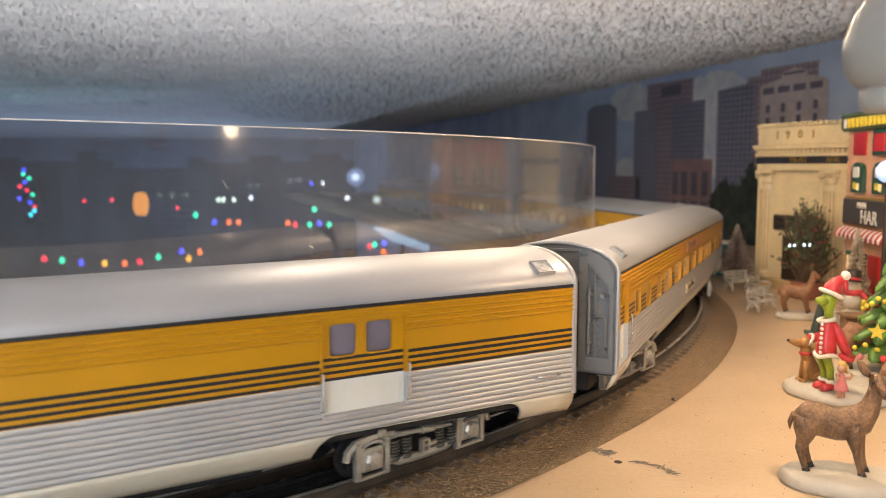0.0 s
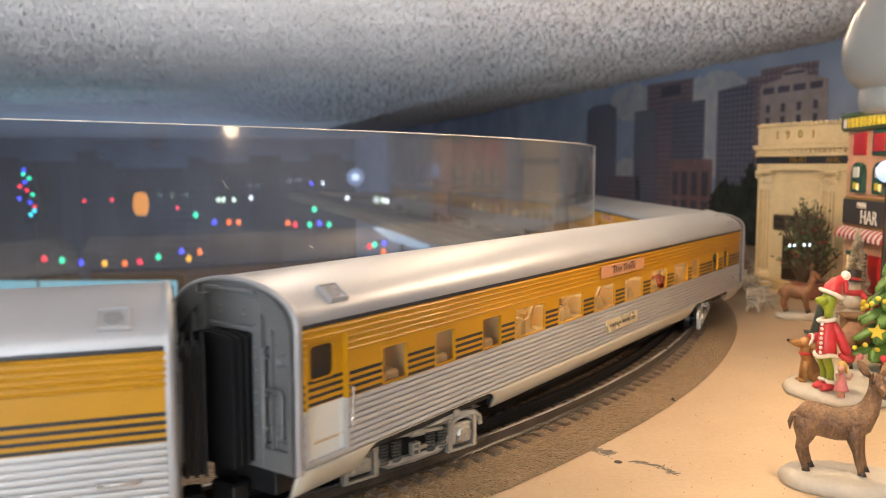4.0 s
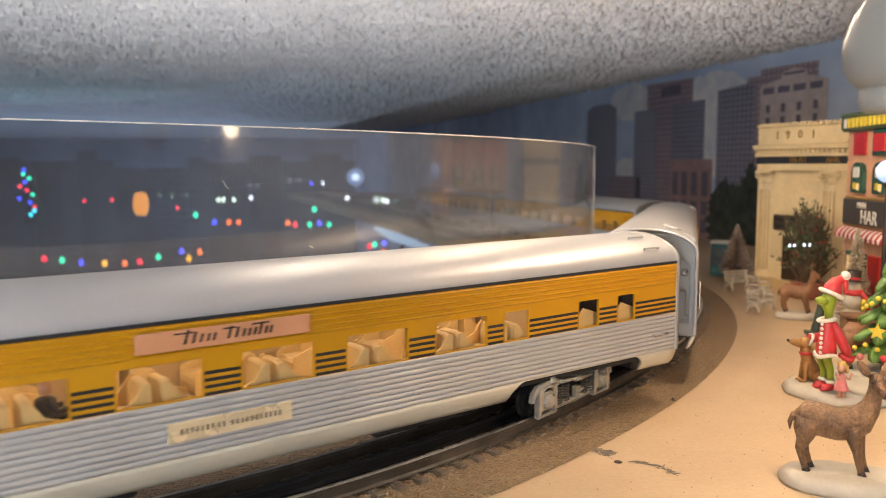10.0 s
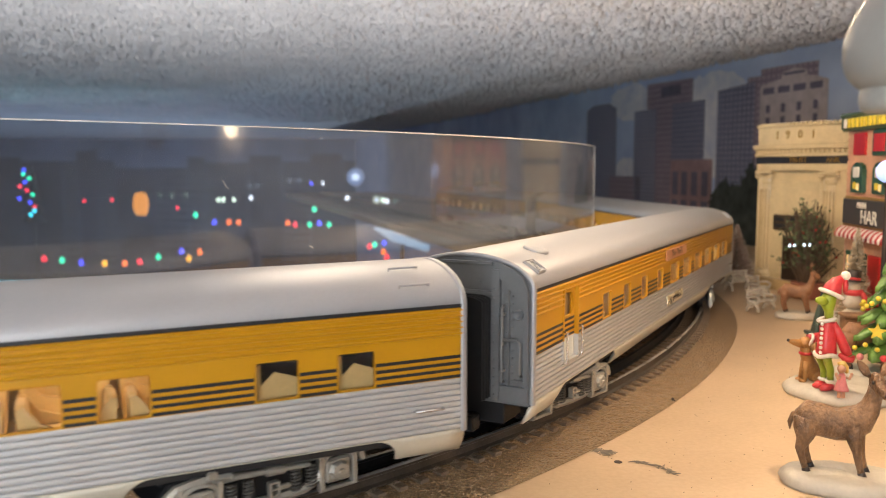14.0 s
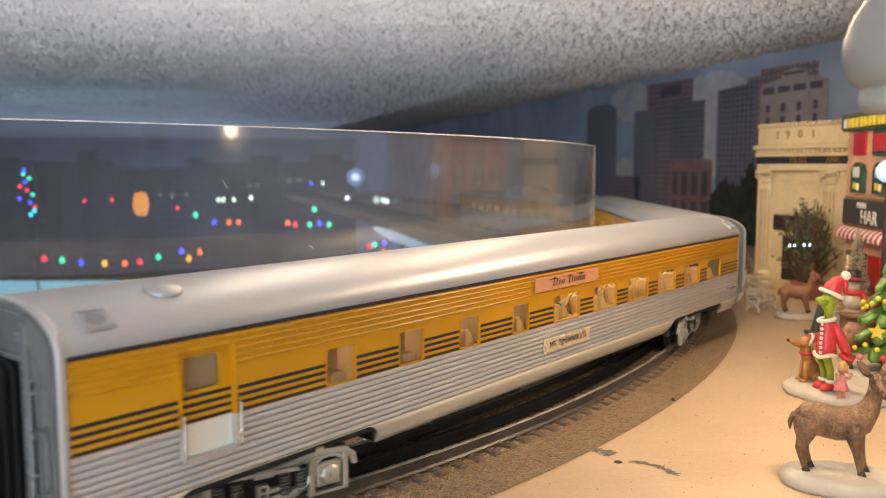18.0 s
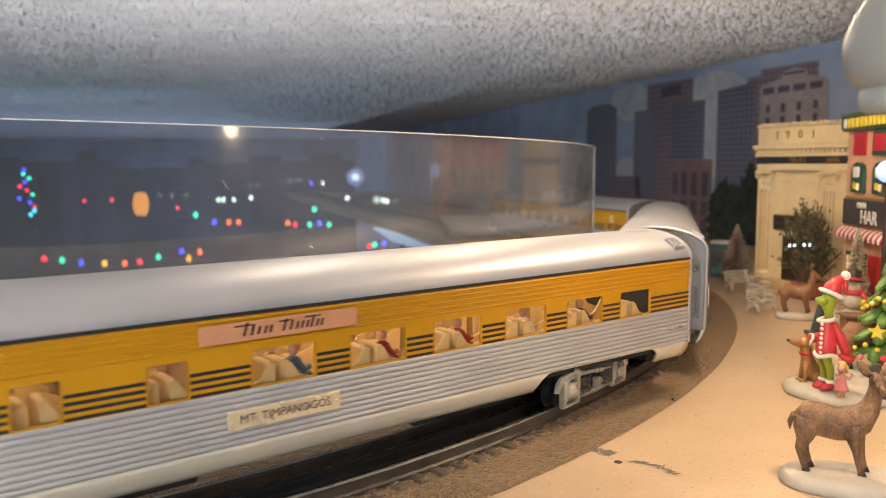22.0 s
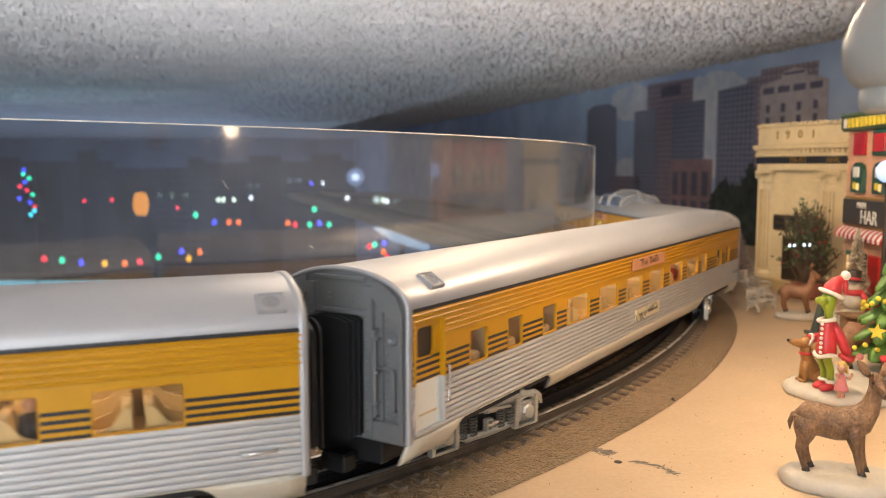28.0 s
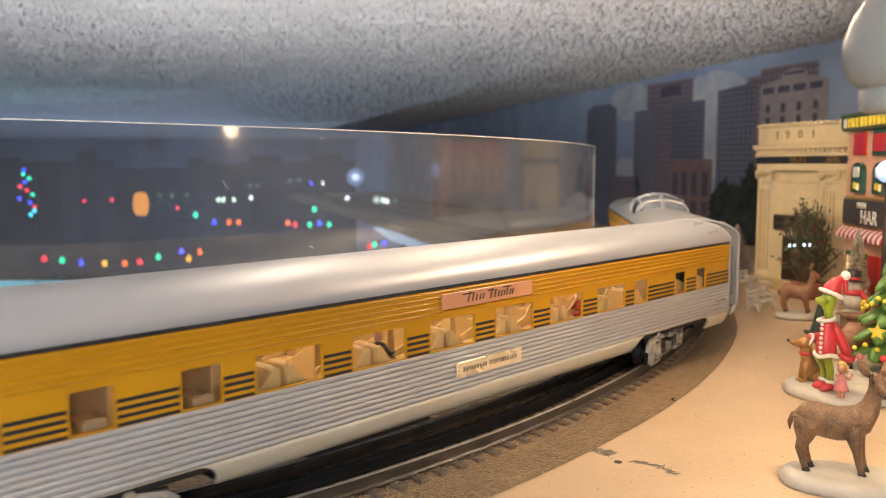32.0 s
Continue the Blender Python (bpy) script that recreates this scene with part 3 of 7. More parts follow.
    for sg in (1, -1):
        def rails():
            sh = Shape()
            y, y2 = sg * 0.0176, sg * 0.0258
            sh.tube([(d * 0.2675, y, 0.0310), (d * 0.2697, y, 0.0312), (d * 0.2697, y, 0.0640), (d * 0.2675, y, 0.0645)], 0.0007)
            sh.tube([(d * 0.2693, y, 0.0500), (d * 0.2690, sg * 0.0245, 0.0500), (d * 0.2690, y2, 0.0485), (d * 0.2690, y2, 0.0350), (d * 0.2675, y2, 0.0340)], 0.00075)
            for z in (0.0365, 0.0480, 0.0610):
                sh.box(min(d * 0.2672, d * 0.2702), max(d * 0.2672, d * 0.2702), y - 0.0010, y + 0.0010, z - 0.0006, z + 0.0006)
            return sh.mesh("end_handrail", END_GREY, True)
        put("end_handrail", cached(("rails", d, sg), rails), car, m=face)

        def lamp_ring():
            sh = Shape()
            m = Matrix.Translation((d * 0.2672, sg * 0.0246, 0.0610)) @ Matrix.Rotation(math.radians(90 * d), 4, "Y")
            sh.lathe([(0.0024, 0), (0.0024, 0.0012), (0.0017, 0.0016), (0.0015, 0.0008), (0.0002, 0.0009)], 14, m=m)
            return sh.mesh("marker_lamp", END_GREY, True)
        put("marker_lamp", cached(("marker", d, sg), lamp_ring), car, "round grey marker lamp", m=face)

    def coupler():
        sh = Shape()
        sh.box(min(d * 0.245, d * 0.277), max(d * 0.245, d * 0.277), -0.0035, 0.0035, 0.0085, 0.0140, bevel=0.001)
        sh.box(min(d * 0.272, d * 0.2795), max(d * 0.272, d * 0.2795), -0.0060, 0.0060, 0.0075, 0.0150, bevel=0.001)
        return sh.mesh("coupler", STEEL_DARK)
    put("coupler", cached(("coupler", d), coupler), car, "blackened knuckle coupler")

    def draft_box():
        sh = Shape()
        sh.box(min(d * 0.250, d * 0.2695), max(d * 0.250, d * 0.2695), -0.0165, 0.0165, 0.0100, 0.0228, bevel=0.001)
        return sh.mesh("draft_box", RUBBER)
    put("draft_box", cached(("draft", d), draft_box), car, "black draft box under the end")


AXLE = 0.0258                     # half the wheelbase of a truck


def truck(car, x, turn):
    def bolster():
        sh = Shape()
        sh.box(-0.006, 0.006, -0.021, 0.021, 0.011, 0.0165, bevel=0.001)
        sh.box(-0.034, 0.034, -0.010, 0.010, 0.0125, 0.0185, bevel=0.001)
        sh.box(-0.0135, 0.0135, -0.0225, 0.0225, 0.0030, 0.0180, bevel=0.001)
        # added black sheets behind the side frames, for the shade in their gaps
        for sg in (1, -1):
            sh.box(-0.0345, 0.0345, sg * 0.0226 - 0.0004, sg * 0.0226 + 0.0004, 0.0030, 0.0185)
        return sh.mesh("truck", RUBBER)
    t = put("truck", cached("bolster", bolster), car, "cast silver passenger truck", Matrix.Translation((x, -0.0008, 0.0011)) @ Matrix.Rotation(turn, 4, "Z") @ Matrix.Diagonal((1.07, 0.95, 0.94, 1.0)))

    def frame_mesh():
        sh = Shape()
        # one waving cast plate from pedestal to pedestal, with a deep drop beam between
        top = [(-0.0345, 0.0105), (-0.0335, 0.0150), (-0.0300, 0.0182), (-0.0228, 0.0192), (-0.0170, 0.0200), (-0.0120, 0.0178), (-0.006, 0.0170), (0.006, 0.0170), (0.0120, 0.0178), (0.0170, 0.0200), (0.0228, 0.0192), (0.0300, 0.0182), (0.0335, 0.0150), (0.0345, 0.0105)]
        low = [(-0.0325, 0.0100), (-0.0315, 0.0130), (-0.0290, 0.0150), (-0.0228, 0.0158), (-0.0165, 0.0150), (-0.0120, 0.0150), (-0.006, 0.0152), (0.006, 0.0152), (0.0120, 0.0150), (0.0165, 0.0150), (0.0228, 0.0158), (0.0290, 0.0150), (0.0315, 0.0130), (0.0325, 0.0100)]
        top, low = [(x * 1.11, z) for x, z in top], [(x * 1.11, z) for x, z in low]
        sh.loft([[(a[0], 0.0240, a[1]), (a[0], 0.0262, a[1]), ((a[0] + b[0]) / 2, 0.0270, (a[1] + b[1]) / 2), (b[0], 0.0262, b[1]), (b[0], 0.0240, b[1])] for a, b in zip(top, low)], caps=True)
        beam = [(-0.0172, 0.0120, 0.0040), (-0.0168, 0.0075, 0.0042), (-0.0150, 0.0042, 0.0040), (-0.0115, 0.0024, 0.0034), (0.0, 0.0018, 0.0032), (0.0115, 0.0024, 0.0034), (0.0150, 0.0042, 0.0040), (0.0168, 0.0075, 0.0042), (0.0172, 0.0120, 0.0040)]
        beam = [(a * 1.13, z, h) for a, z, h in beam]
        sh.loft([[(a, 0.0240, z + h), (a, 0.0262, z + h), (a, 0.0270, z + h / 2), (a, 0.0262, z), (a, 0.0240, z)] for a, z, h in beam], caps=True)
        for sx in (-1, 1):
            for k in (-1, 1):
                cx = sx * AXLE + k * 0.0068
                sh.box(cx - 0.0010, cx + 0.0010, 0.0240, 0.0276, 0.0015, 0.0170, bevel=0.0004)
            sh.box(sx * AXLE - 0.0080, sx * AXLE + 0.0080, 0.0242, 0.0272, 0.0008, 0.0022, bevel=0.0004)
            arch = [(sx * AXLE + 0.0062 * math.cos(math.radians(q)), 0.0268, 0.0118 + 0.0048 * math.sin(math.radians(q))) for q in range(0, 181, 20)]
            sh.tube(arch, 0.0009, 6)
            sh.box(sx * 0.0218 - 0.0016, sx * 0.0218 + 0.0016, 0.0250, 0.0285, 0.0178, 0.0212, bevel=0.0006)
        return sh.mesh("side_frame", TRUCK)

    def brake():
        sh = Shape()
        for x in (-0.0019, 0.0011):
            sh.box(x, x + 0.0008, 0.0255, 0.0285, 0.0052, 0.0112, bevel=0.0002)
        for z in (0.0052, 0.0078, 0.0104):
            sh.box(-0.0019, 0.0019, 0.0255, 0.0285, z, z + 0.0008, bevel=0.0002)
        sh.box(-0.0062, -0.0019, 0.0258, 0.0278, 0.0072, 0.0090, bevel=0.0003)
        return sh.mesh("brake_hanger", TRUCK)

    def cylinder():
        sh = Shape()
        sh.tube([(-0.0035, 0.0280, 0.0158), (0.0030, 0.0280, 0.0162)], 0.0020, 12)
        sh.tube([(-0.0135, 0.0278, 0.0146), (-0.0035, 0.0280, 0.0156)], 0.0010, 8)
        sh.tube([(0.0030, 0.0280, 0.0162), (0.0150, 0.0280, 0.0172)], 0.0012, 8)
        return sh.mesh("brake_cylinder", TRUCK)

    def journal():
        sh = Shape()
        sh.box(-0.0050, 0.0050, 0.0240, 0.0272, 0.0038, 0.0140, bevel=0.0009)
        sh.lathe([(0.0041, 0), (0.0041, 0.0012), (0.0032, 0.0022), (0.0012, 0.0024), (0.0010, 0.0029), (0.0001, 0.0029)], 8, m=Matrix.Translation((0, 0.0270, 0.0088)) @ Matrix.Rotation(math.radians(-90), 4, "X"))
        for k in range(6):
            a = math.radians(60 * k + 30)
            sh.ball((0.0033 * math.cos(a), 0.0290, 0.0088 + 0.0033 * math.sin(a)), 0.0005, n=5, rows=3)
        return sh.mesh("journal_box", TRUCK)

    def spring():
        sh = Shape()
        pts = [(0.0018 * math.cos(k * 0.628), 0.0018 * math.sin(k * 0.628), 0.00014 * k) for k in range(65)]
        sh.tube(pts, 0.00042, 5)
        return sh.mesh("coil_spring", SPRING, True)

    def wheels():
        sh = Shape()
        for sg in (1, -1):
            m = Matrix.Translation((0, sg * 0.0142, 0)) @ Matrix.Rotation(math.radians(-90 * sg), 4, "X")
            sh.lathe([(0.0104, 0.0), (0.0104, 0.0010), (0.0090, 0.0014), (0.0088, 0.0042), (0.0074, 0.0046), (0.0068, 0.0034), (0.0030, 0.0036), (0.0022, 0.0052), (0.0002, 0.0052)], 24, m=m)
        sh.tube([(0, -0.0235, 0), (0, 0.0235, 0)], 0.0016, 8)
        return sh.mesh("wheelset", STEEL_DARK)
    fr, jn, spg, wh = cached("frame", frame_mesh), cached("journal", journal), cached("spring", spring), cached("wheels", wheels)
    made = []
    bk, cy = cached("brake", brake), cached("cylinder", cylinder)
    for sg in (1, -1):
        flip = Matrix.Diagonal((1, 1, 1, 1)) if sg > 0 else Matrix.Rotation(math.pi, 4, "Z")
        put("side_frame", fr, t, m=flip)
        put("brake_hanger", bk, t, m=flip)
        put("brake_cylinder", cy, t, m=flip)
        for sx in (-1, 1):
            put("journal_box", jn, t, m=flip @ Matrix.Translation((sx * AXLE, 0, 0)))
            for dx in (0.0088, 0.0150):
                put("coil_spring", spg, t, m=flip @ Matrix.Translation((sx * dx, 0.0262, 0.0050)))
    for sx in (-1, 1):
        w = put("wheelset", wh, t, m=Matrix.Translation((sx * AXLE, 0, 0.0082)))
        made.append(w)
    return made


def text_shape(string, size, extrude=0.0001):
    cu = bpy.data.curves.new("lettering", "FONT")
    cu.body, cu.size, cu.extrude, cu.resolution_u = string, size, extrude, 2
    cu.align_x, cu.align_y = "CENTER", "CENTER"
    ob = bpy.data.objects.new("lettering", cu)
    scene.collection.objects.link(ob)
    me = bpy.data.meshes.new_from_object(ob.evaluated_get(bpy.context.evaluated_depsgraph_get()))
    bpy.data.objects.remove(ob)
    bpy.data.curves.remove(cu)
    return me


def plates(car, wording):
    """Name board high on the side and a brass plate below, on both sides."""
    for side in (1, -1):
        turn = Matrix.Rotation(math.pi, 4, "Z") if side > 0 else Matrix.Identity(4)
        face = Matrix.Translation((-0.0015, side * (HW + 0.0011), 0.0656)) @ turn @ Matrix.Rotation(math.radians(90), 4, "X")

        def board():
            return Shape().box(-0.0332, 0.0332, -0.0036, 0.0036, -0.0004, 0.0004, bevel=0.0002).mesh("name_board", SIGN_PINK)
        b = put("name_board", cached("board", board), car, "salmon name board with black script emblem", face)

        def emblem():
            sh = Shape()
            # plain slanted strokes of a script emblem
            def stroke(x, z, w, h, lean=0.3):
                sh.add([(x - lean * h / 2, z - h / 2, 0.0006), (x + w - lean * h / 2, z - h / 2, 0.0006), (x + w + lean * h / 2, z + h / 2, 0.0006), (x + lean * h / 2, z + h / 2, 0.0006)], [(0, 1, 2, 3)])
            for x, h in ((-0.0160, 0.0050), (-0.0132, 0.0040), (-0.0106, 0.0030), (-0.0080, 0.0028), (-0.0058, 0.0028), (0.0000, 0.0046), (0.0028, 0.0038), (0.0054, 0.0028), (0.0076, 0.0028), (0.0098, 0.0028), (0.0120, 0.0046), (0.0142, 0.0028), (0.0162, 0.0028)):
                stroke(x, -0.0002 + (h - 0.0028) * 0.45, 0.0011, h)
            stroke(-0.0200, 0.0022, 0.0072, 0.0006, 0.8)
            stroke(-0.0020, 0.0021, 0.0050, 0.0006, 0.8)
            stroke(0.0090, 0.0025, 0.0070, 0.0006, 0.8)
            return sh.mesh("emblem", INK)
        put("emblem", cached("emblem", emblem), b)
        face = Matrix.Translation((-0.0025, side * (HW + 0.0006), 0.0326)) @ turn @ Matrix.Rotation(math.radians(90), 4, "X")

        def brass():
            sh = Shape().box(-0.0240, 0.0240, -0.0036, 0.0036, -0.0005, 0.0005, bevel=0.0002)
            for x in (-0.0225, 0.0225):
                sh.ball((x, 0, 0.0006), 0.0006, n=6, rows=4)
            return sh.mesh("brass_plate", BRASS)
        p = put("brass_plate", cached("brass", brass), car, "polished brass name plate", face)
        if wording:
            def letters():
                me = text_shape(wording, 0.0047, 0.00005)
                me.materials.append(INK)
                return me
            put("lettering", cached(("letters", wording), letters), p, m=Matrix.Translation((0, 0, 0.0007)))
        else:
            def bars():
                sh = Shape()
                for x0, x1 in ((-0.0195, -0.0080), (-0.0058, -0.0030), (-0.0006, 0.0190)):
                    x = x0
                    while x < x1:
                        sh.box(x, x + 0.0007, -0.0010, 0.0010, 0.00055, 0.0007)
                        x += 0.0019
                return sh.mesh("lettering_bars", INK)
            put("lettering_bars", cached("bars", bars), p)


def door(car, x0, x1, z0, z1, side, win, panel_top):
    """A recessed side door: yellow leaf with its window, pale lower panel, frame and grab irons. win: (x0, x1, z0, z1) list."""
    y = side * (HW - 0.0018)

    def leaf():
        sh = Shape()
        holes = [(a, b, c, e) for a, b, c, e in win]
        zs = sorted({z0, panel_top, z1, *[q for h in holes for q in h[2:]], 0.0437, 0.0449, 0.0463, 0.0475, 0.0488, 0.0501, 0.0514, 0.0527})
        zs = [q for q in zs if z0 <= q <= z1]
        xs = sorted({x0, x1, *[q for h in holes for q in h[:2]]})
        for i in range(len(xs) - 1):
            for j in range(len(zs) - 1):
                xm, zm = (xs[i] + xs[i + 1]) / 2, (zs[j] + zs[j + 1]) / 2
                if any(h[0] < xm < h[1] and h[2] < zm < h[3] for h in holes):
                    continue
                mi = 2 if zm < panel_top else 0
                if zm > panel_top and any(a < zm < b for a, b in ((0.0437, 0.0449), (0.0463, 0.0475), (0.0488, 0.0501), (0.0514, 0.0527))):
                    mi = 1
                q = [(xs[i], y, zs[j]), (xs[i + 1], y, zs[j]), (xs[i + 1], y, zs[j + 1]), (xs[i], y, zs[j + 1])]
                sh.add(q if side < 0 else q[::-1], [(0, 1, 2, 3)], mi)
        b = 0.0012
        for xa in (x0 + 0.001, x1 - 0.001 - b):
            sh.box(xa, xa + b, y - 0.0003, y + 0.0003, z0 + 0.001, panel_top - 0.001, 2)
        return sh.mesh("door", [YELLOW, BLACK_STRIPE, DOOR_PANEL])
    d = put("door", cached(("leaf", x0, x1, side), leaf), car, "yellow side door with a pale lower panel")

    def surround():
        sh = Shape()
        t = 0.0011
        yo, yi = (HW + 0.0004), (HW - 0.0022)
        lo, hi = min(side * yo, side * yi), max(side * yo, side * yi)
        for zz0, zz1, mi in ((z0 - t, panel_top, 1), (panel_top, z1 + t, 0)):
            sh.box(x0 - t, x0, lo, hi, zz0, zz1, mi)
            sh.box(x1, x1 + t, lo, hi, zz0, zz1, mi)
        sh.box(x0 - t, x1 + t, lo, hi, z1, z1 + t, 0)
        sh.box(x0 - t, x1 + t, lo, hi, z0 - t, z0, 1)
        return sh.mesh("door_frame", [YELLOW, SILVER])
    put("door_frame", cached(("surround", x0, x1, side), surround), car)
    for a, b, c, e in win:
        w, h = b - a, e - c
        fr = cached(("dwin", round(w, 4), round(h, 4), side), lambda: ring_frame(w, h, 0.0008, 0.0010, 0.0018, side).mesh("window_frame", YELLOW))
        put("window_frame", fr, d, m=Matrix.Translation(((a + b) / 2, y, (c + e) / 2)))
        pn = cached(("pane", round(w, 4), round(h, 4), side), lambda: pane_sheet(w, h, side))
        p = put("window_pane", pn, d, m=Matrix.Translation(((a + b) / 2, y - side * 0.0006, (c + e) / 2)))
        p.visible_shadow = False

    def iron():
        sh = Shape()
        yy = side * (HW + 0.0022)
        y0 = side * (HW - 0.0002)
        sh.tube([(0, y0, 0.0325), (0, yy, 0.0330), (0, yy, 0.0475), (0, y0, 0.0480)], 0.00055, 6)
        return sh.mesh("grab_iron", CHROME, True)
    yb = sorted((side * (HW - 0.0045), side * (HW - 0.0040)))
    sh = Shape().box(x0 + 0.0005, x1 - 0.0005, yb[0], yb[1], z0 + 0.001, z1)
    if 0.2 < x0 < 0.24:
        # added sheet in the interior's tan, in place of the view inside
        put("door_blind", sh.mesh("door_blind", INTERIOR), car, "tan sheet standing in for the interior behind the door window")
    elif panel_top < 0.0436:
        # added sheet: the unlit vestibule's darkness as a colour
        put("vestibule_blind", sh.mesh("vestibule_blind", GLOOM), car, "near-black sheet for the unlit vestibule")
    else:
        # added sheet: the panes' bluish reflection painted behind them
        put("door_blind", sh.mesh("door_blind", LILAC), car, "pale lilac sheet for the reflection in the door windows")
    for x in (x0 - 0.0008, x1 + 0.0008):
        if abs(x) < 0.2665:
            put("grab_iron", cached(("iron", side), iron), car, m=Matrix.Translation((x, 0, 0)))


def slab_x(sh, x0, x1, hw, z0, z1, c, mi=0, lean=0.0):
    """An upright slab between x0 and x1 with rounded upper corners and softened edges."""
    def loop(k):
        pts = [(-hw + k, z0), (hw - k, z0)]
        for sg, a0 in ((1, 0), (-1, 90)):
            for q in range(6):
                a = math.radians(a0 + 18 * q)
                pts.append((sg * (hw - c) + (c - k) * math.cos(a), z1 - c + (c - k) * math.sin(a)))
        return pts
    b = min(0.0007, (x1 - x0) * 0.3)
    rings = []
    for x, k in ((x0, b), (x0 + b, 0.0), (x1 - b, 0.0), (x1, b)):
        rings.append([(x + lean * (z - z0), y, z) for y, z in loop(k)])
    sh.loft(rings, mi, caps=True)


def seat_mesh():
    sh = Shape()
    sh.box(-0.0060, 0.0068, -0.0082, 0.0082, 0.0030, 0.0088, bevel=0.0014)
    sh.box(-0.0050, 0.0050, -0.0070, 0.0070, 0.0, 0.0032, bevel=0.0005)
    slab_x(sh, -0.0080, -0.0046, 0.0083, 0.0020, 0.0196, 0.0042, lean=-0.05)
    arm = [(-0.0080, 0.0), (0.0068, 0.0), (0.0068, 0.0098), (0.0060, 0.0108), (-0.0020, 0.0136), (-0.0052, 0.0182), (-0.0068, 0.0196), (-0.0086, 0.0190)]
    for y0, y1 in ((-0.0090, -0.0078), (0.0078, 0.0090)):
        sh.loft([[(x, y1, z) for x, z in arm], [(x, y0, z) for x, z in arm]], caps=True)
    return sh.mesh("seat", SEAT_TAN)


def figure_mesh(cloth):
    sh = Shape()
    sh.lathe([(0.0036, 0.0), (0.0040, 0.004), (0.0034, 0.0085), (0.0014, 0.0098)], 10, 0)
    sh.ball((0, 0, 0.0122), (0.0022, 0.0022, 0.0027), 1, 8, 6)
    sh.box(-0.001, 0.0075, -0.003, 0.003, 0.0, 0.0030, 0, bevel=0.001)
    sh.tube([(0, 0.0036, 0.008), (0.003, 0.0042, 0.0045), (0.006, 0.003, 0.005)], 0.0011, 6, 0)
    sh.tube([(0, -0.0036, 0.008), (0.003, -0.0042, 0.0045), (0.006, -0.003, 0.005)], 0.0011, 6, 0)
    return sh.mesh("seated_figurine", [cloth, SKIN], True)


def passenger_car(phase, wins, side_doors, wording, solid=(), rear_vent=True, hatch=False, name="passenger_car", label="", dome=False):
    car = thing(name, car_pose(phase, 0), label, "railway car", "cars of the model train")
    rng = random.Random(len(wins) * 7 + 3)
    for side in (1, -1):
        holes = [(b, a, 0.0441, 0.0577) for a, b in wins]
        dh = [(x0, x1, z0, z1) for x0, x1, z0, z1, _, _ in side_doors]
        e, nose = 0.2693, 0.2723
        part("fluted_panel", side_sheet(flutes(0.0228, 0.0434, 9, 0.0010), -e, nose, dh, side), SILVER, car, "silver fluted lower side panel")
        prof = [(HW - 0.0001, z) for z in (0.0434, 0.0441, 0.0577, 0.0600)]
        zs = sorted({z for _, z in prof} | {z for h in dh for z in h[2:] if 0.0434 < z < 0.0600})
        part("window_band", side_sheet([(HW - 0.0001, z) for z in zs], -e, nose, holes + dh, side), YELLOW, car, "yellow-orange window band")
        part("upper_fluting", side_sheet(beads(0.0600, 0.0715, 5, 0.0007), -0.2688, 0.2709, dh, side), YELLOW, car, "yellow-orange fluted letterboard")
        part("eave_line", side_sheet([(HW + 0.0002, 0.0713), (HW + 0.0004, 0.0718), (HW + 0.0003, 0.0728)], -e, nose, [], side), BLACK_STRIPE, car, "black line below the roof")
        for z0, z1 in ((0.0437, 0.0449), (0.0463, 0.0475), (0.0488, 0.0501), (0.0514, 0.0527)):
            wide = [(a - 0.0006, b + 0.0006, 0.04, 0.06) for a, b, _, _ in holes]
            cuts = sorted([(a, b) for a, b, _, _ in wide] + [(a, b) for a, b, _, _ in dh])
            lefts, rights = [-e] + [b for _, b in cuts], [a for a, _ in cuts] + [nose]
            for xa, xb in zip(lefts, rights):
                if xb - xa > 0.0005:
                    part("stripe", side_sheet([(HW + 0.00005, z0), (HW + 0.00005, z1)], xa, xb, [], side), BLACK_STRIPE, car)
        part("skirt", skirt_sheet(side), SKIRT, car, "pale cream-silver lower skirt", True)
        for a, b in wins:
            window(car, b, a, side)
        for x0, x1, z0, z1, win, pt in side_doors:
            door(car, x0, x1, z0, z1, side, win, pt)
        sh = Shape()
        yy = side * (HW + 0.0016)
        sh.tube([(-0.2485, side * (HW - 0.0005), 0.0325), (-0.2485, yy, 0.0325), (-0.2600, yy, 0.0325), (-0.2600, side * (HW - 0.0005), 0.0325)], 0.0006, 6)
        part("grab_iron", sh, CHROME, car, smooth=True)
    part("roof", roof_shape(-0.2694, 0.2724), SILVER_ROOF, car, "smooth satin silver rounded roof", True)
    for d in (1, -1):
        build_end(car, d)
    # underframe and interior
    sh = Shape()
    sh.box(-0.264, 0.2690, -0.0298, 0.0298, 0.0228, 0.0250)
    sh.box(-0.264, 0.2690, -0.0295, 0.0295, 0.0195, 0.0228)
    sh.box(-0.142, 0.142, -0.026, 0.026, 0.0120, 0.0228, bevel=0.002)
    sh.box(-0.125, -0.070, -0.024, 0.024, 0.0095, 0.0200, bevel=0.001)
    sh.box(0.030, 0.100, -0.024, 0.024, 0.0095, 0.0200, bevel=0.001)
    part("underframe", sh, RUBBER, car, "black underframe")
    for x0, x1 in ((0.1420, 0.1535), (-0.1535, -0.1420)):
        sh = Shape().box(x0, x1, 0.0200, 0.0294, 0.0204, 0.0226, bevel=0.0008)
        part("truck_shield", sh, CHROME, car, "polished metal shield over the truck")
    sh = Shape()
    sh.box(-0.264, 0.264, -0.0300, 0.0300, 0.0300, 0.0310)
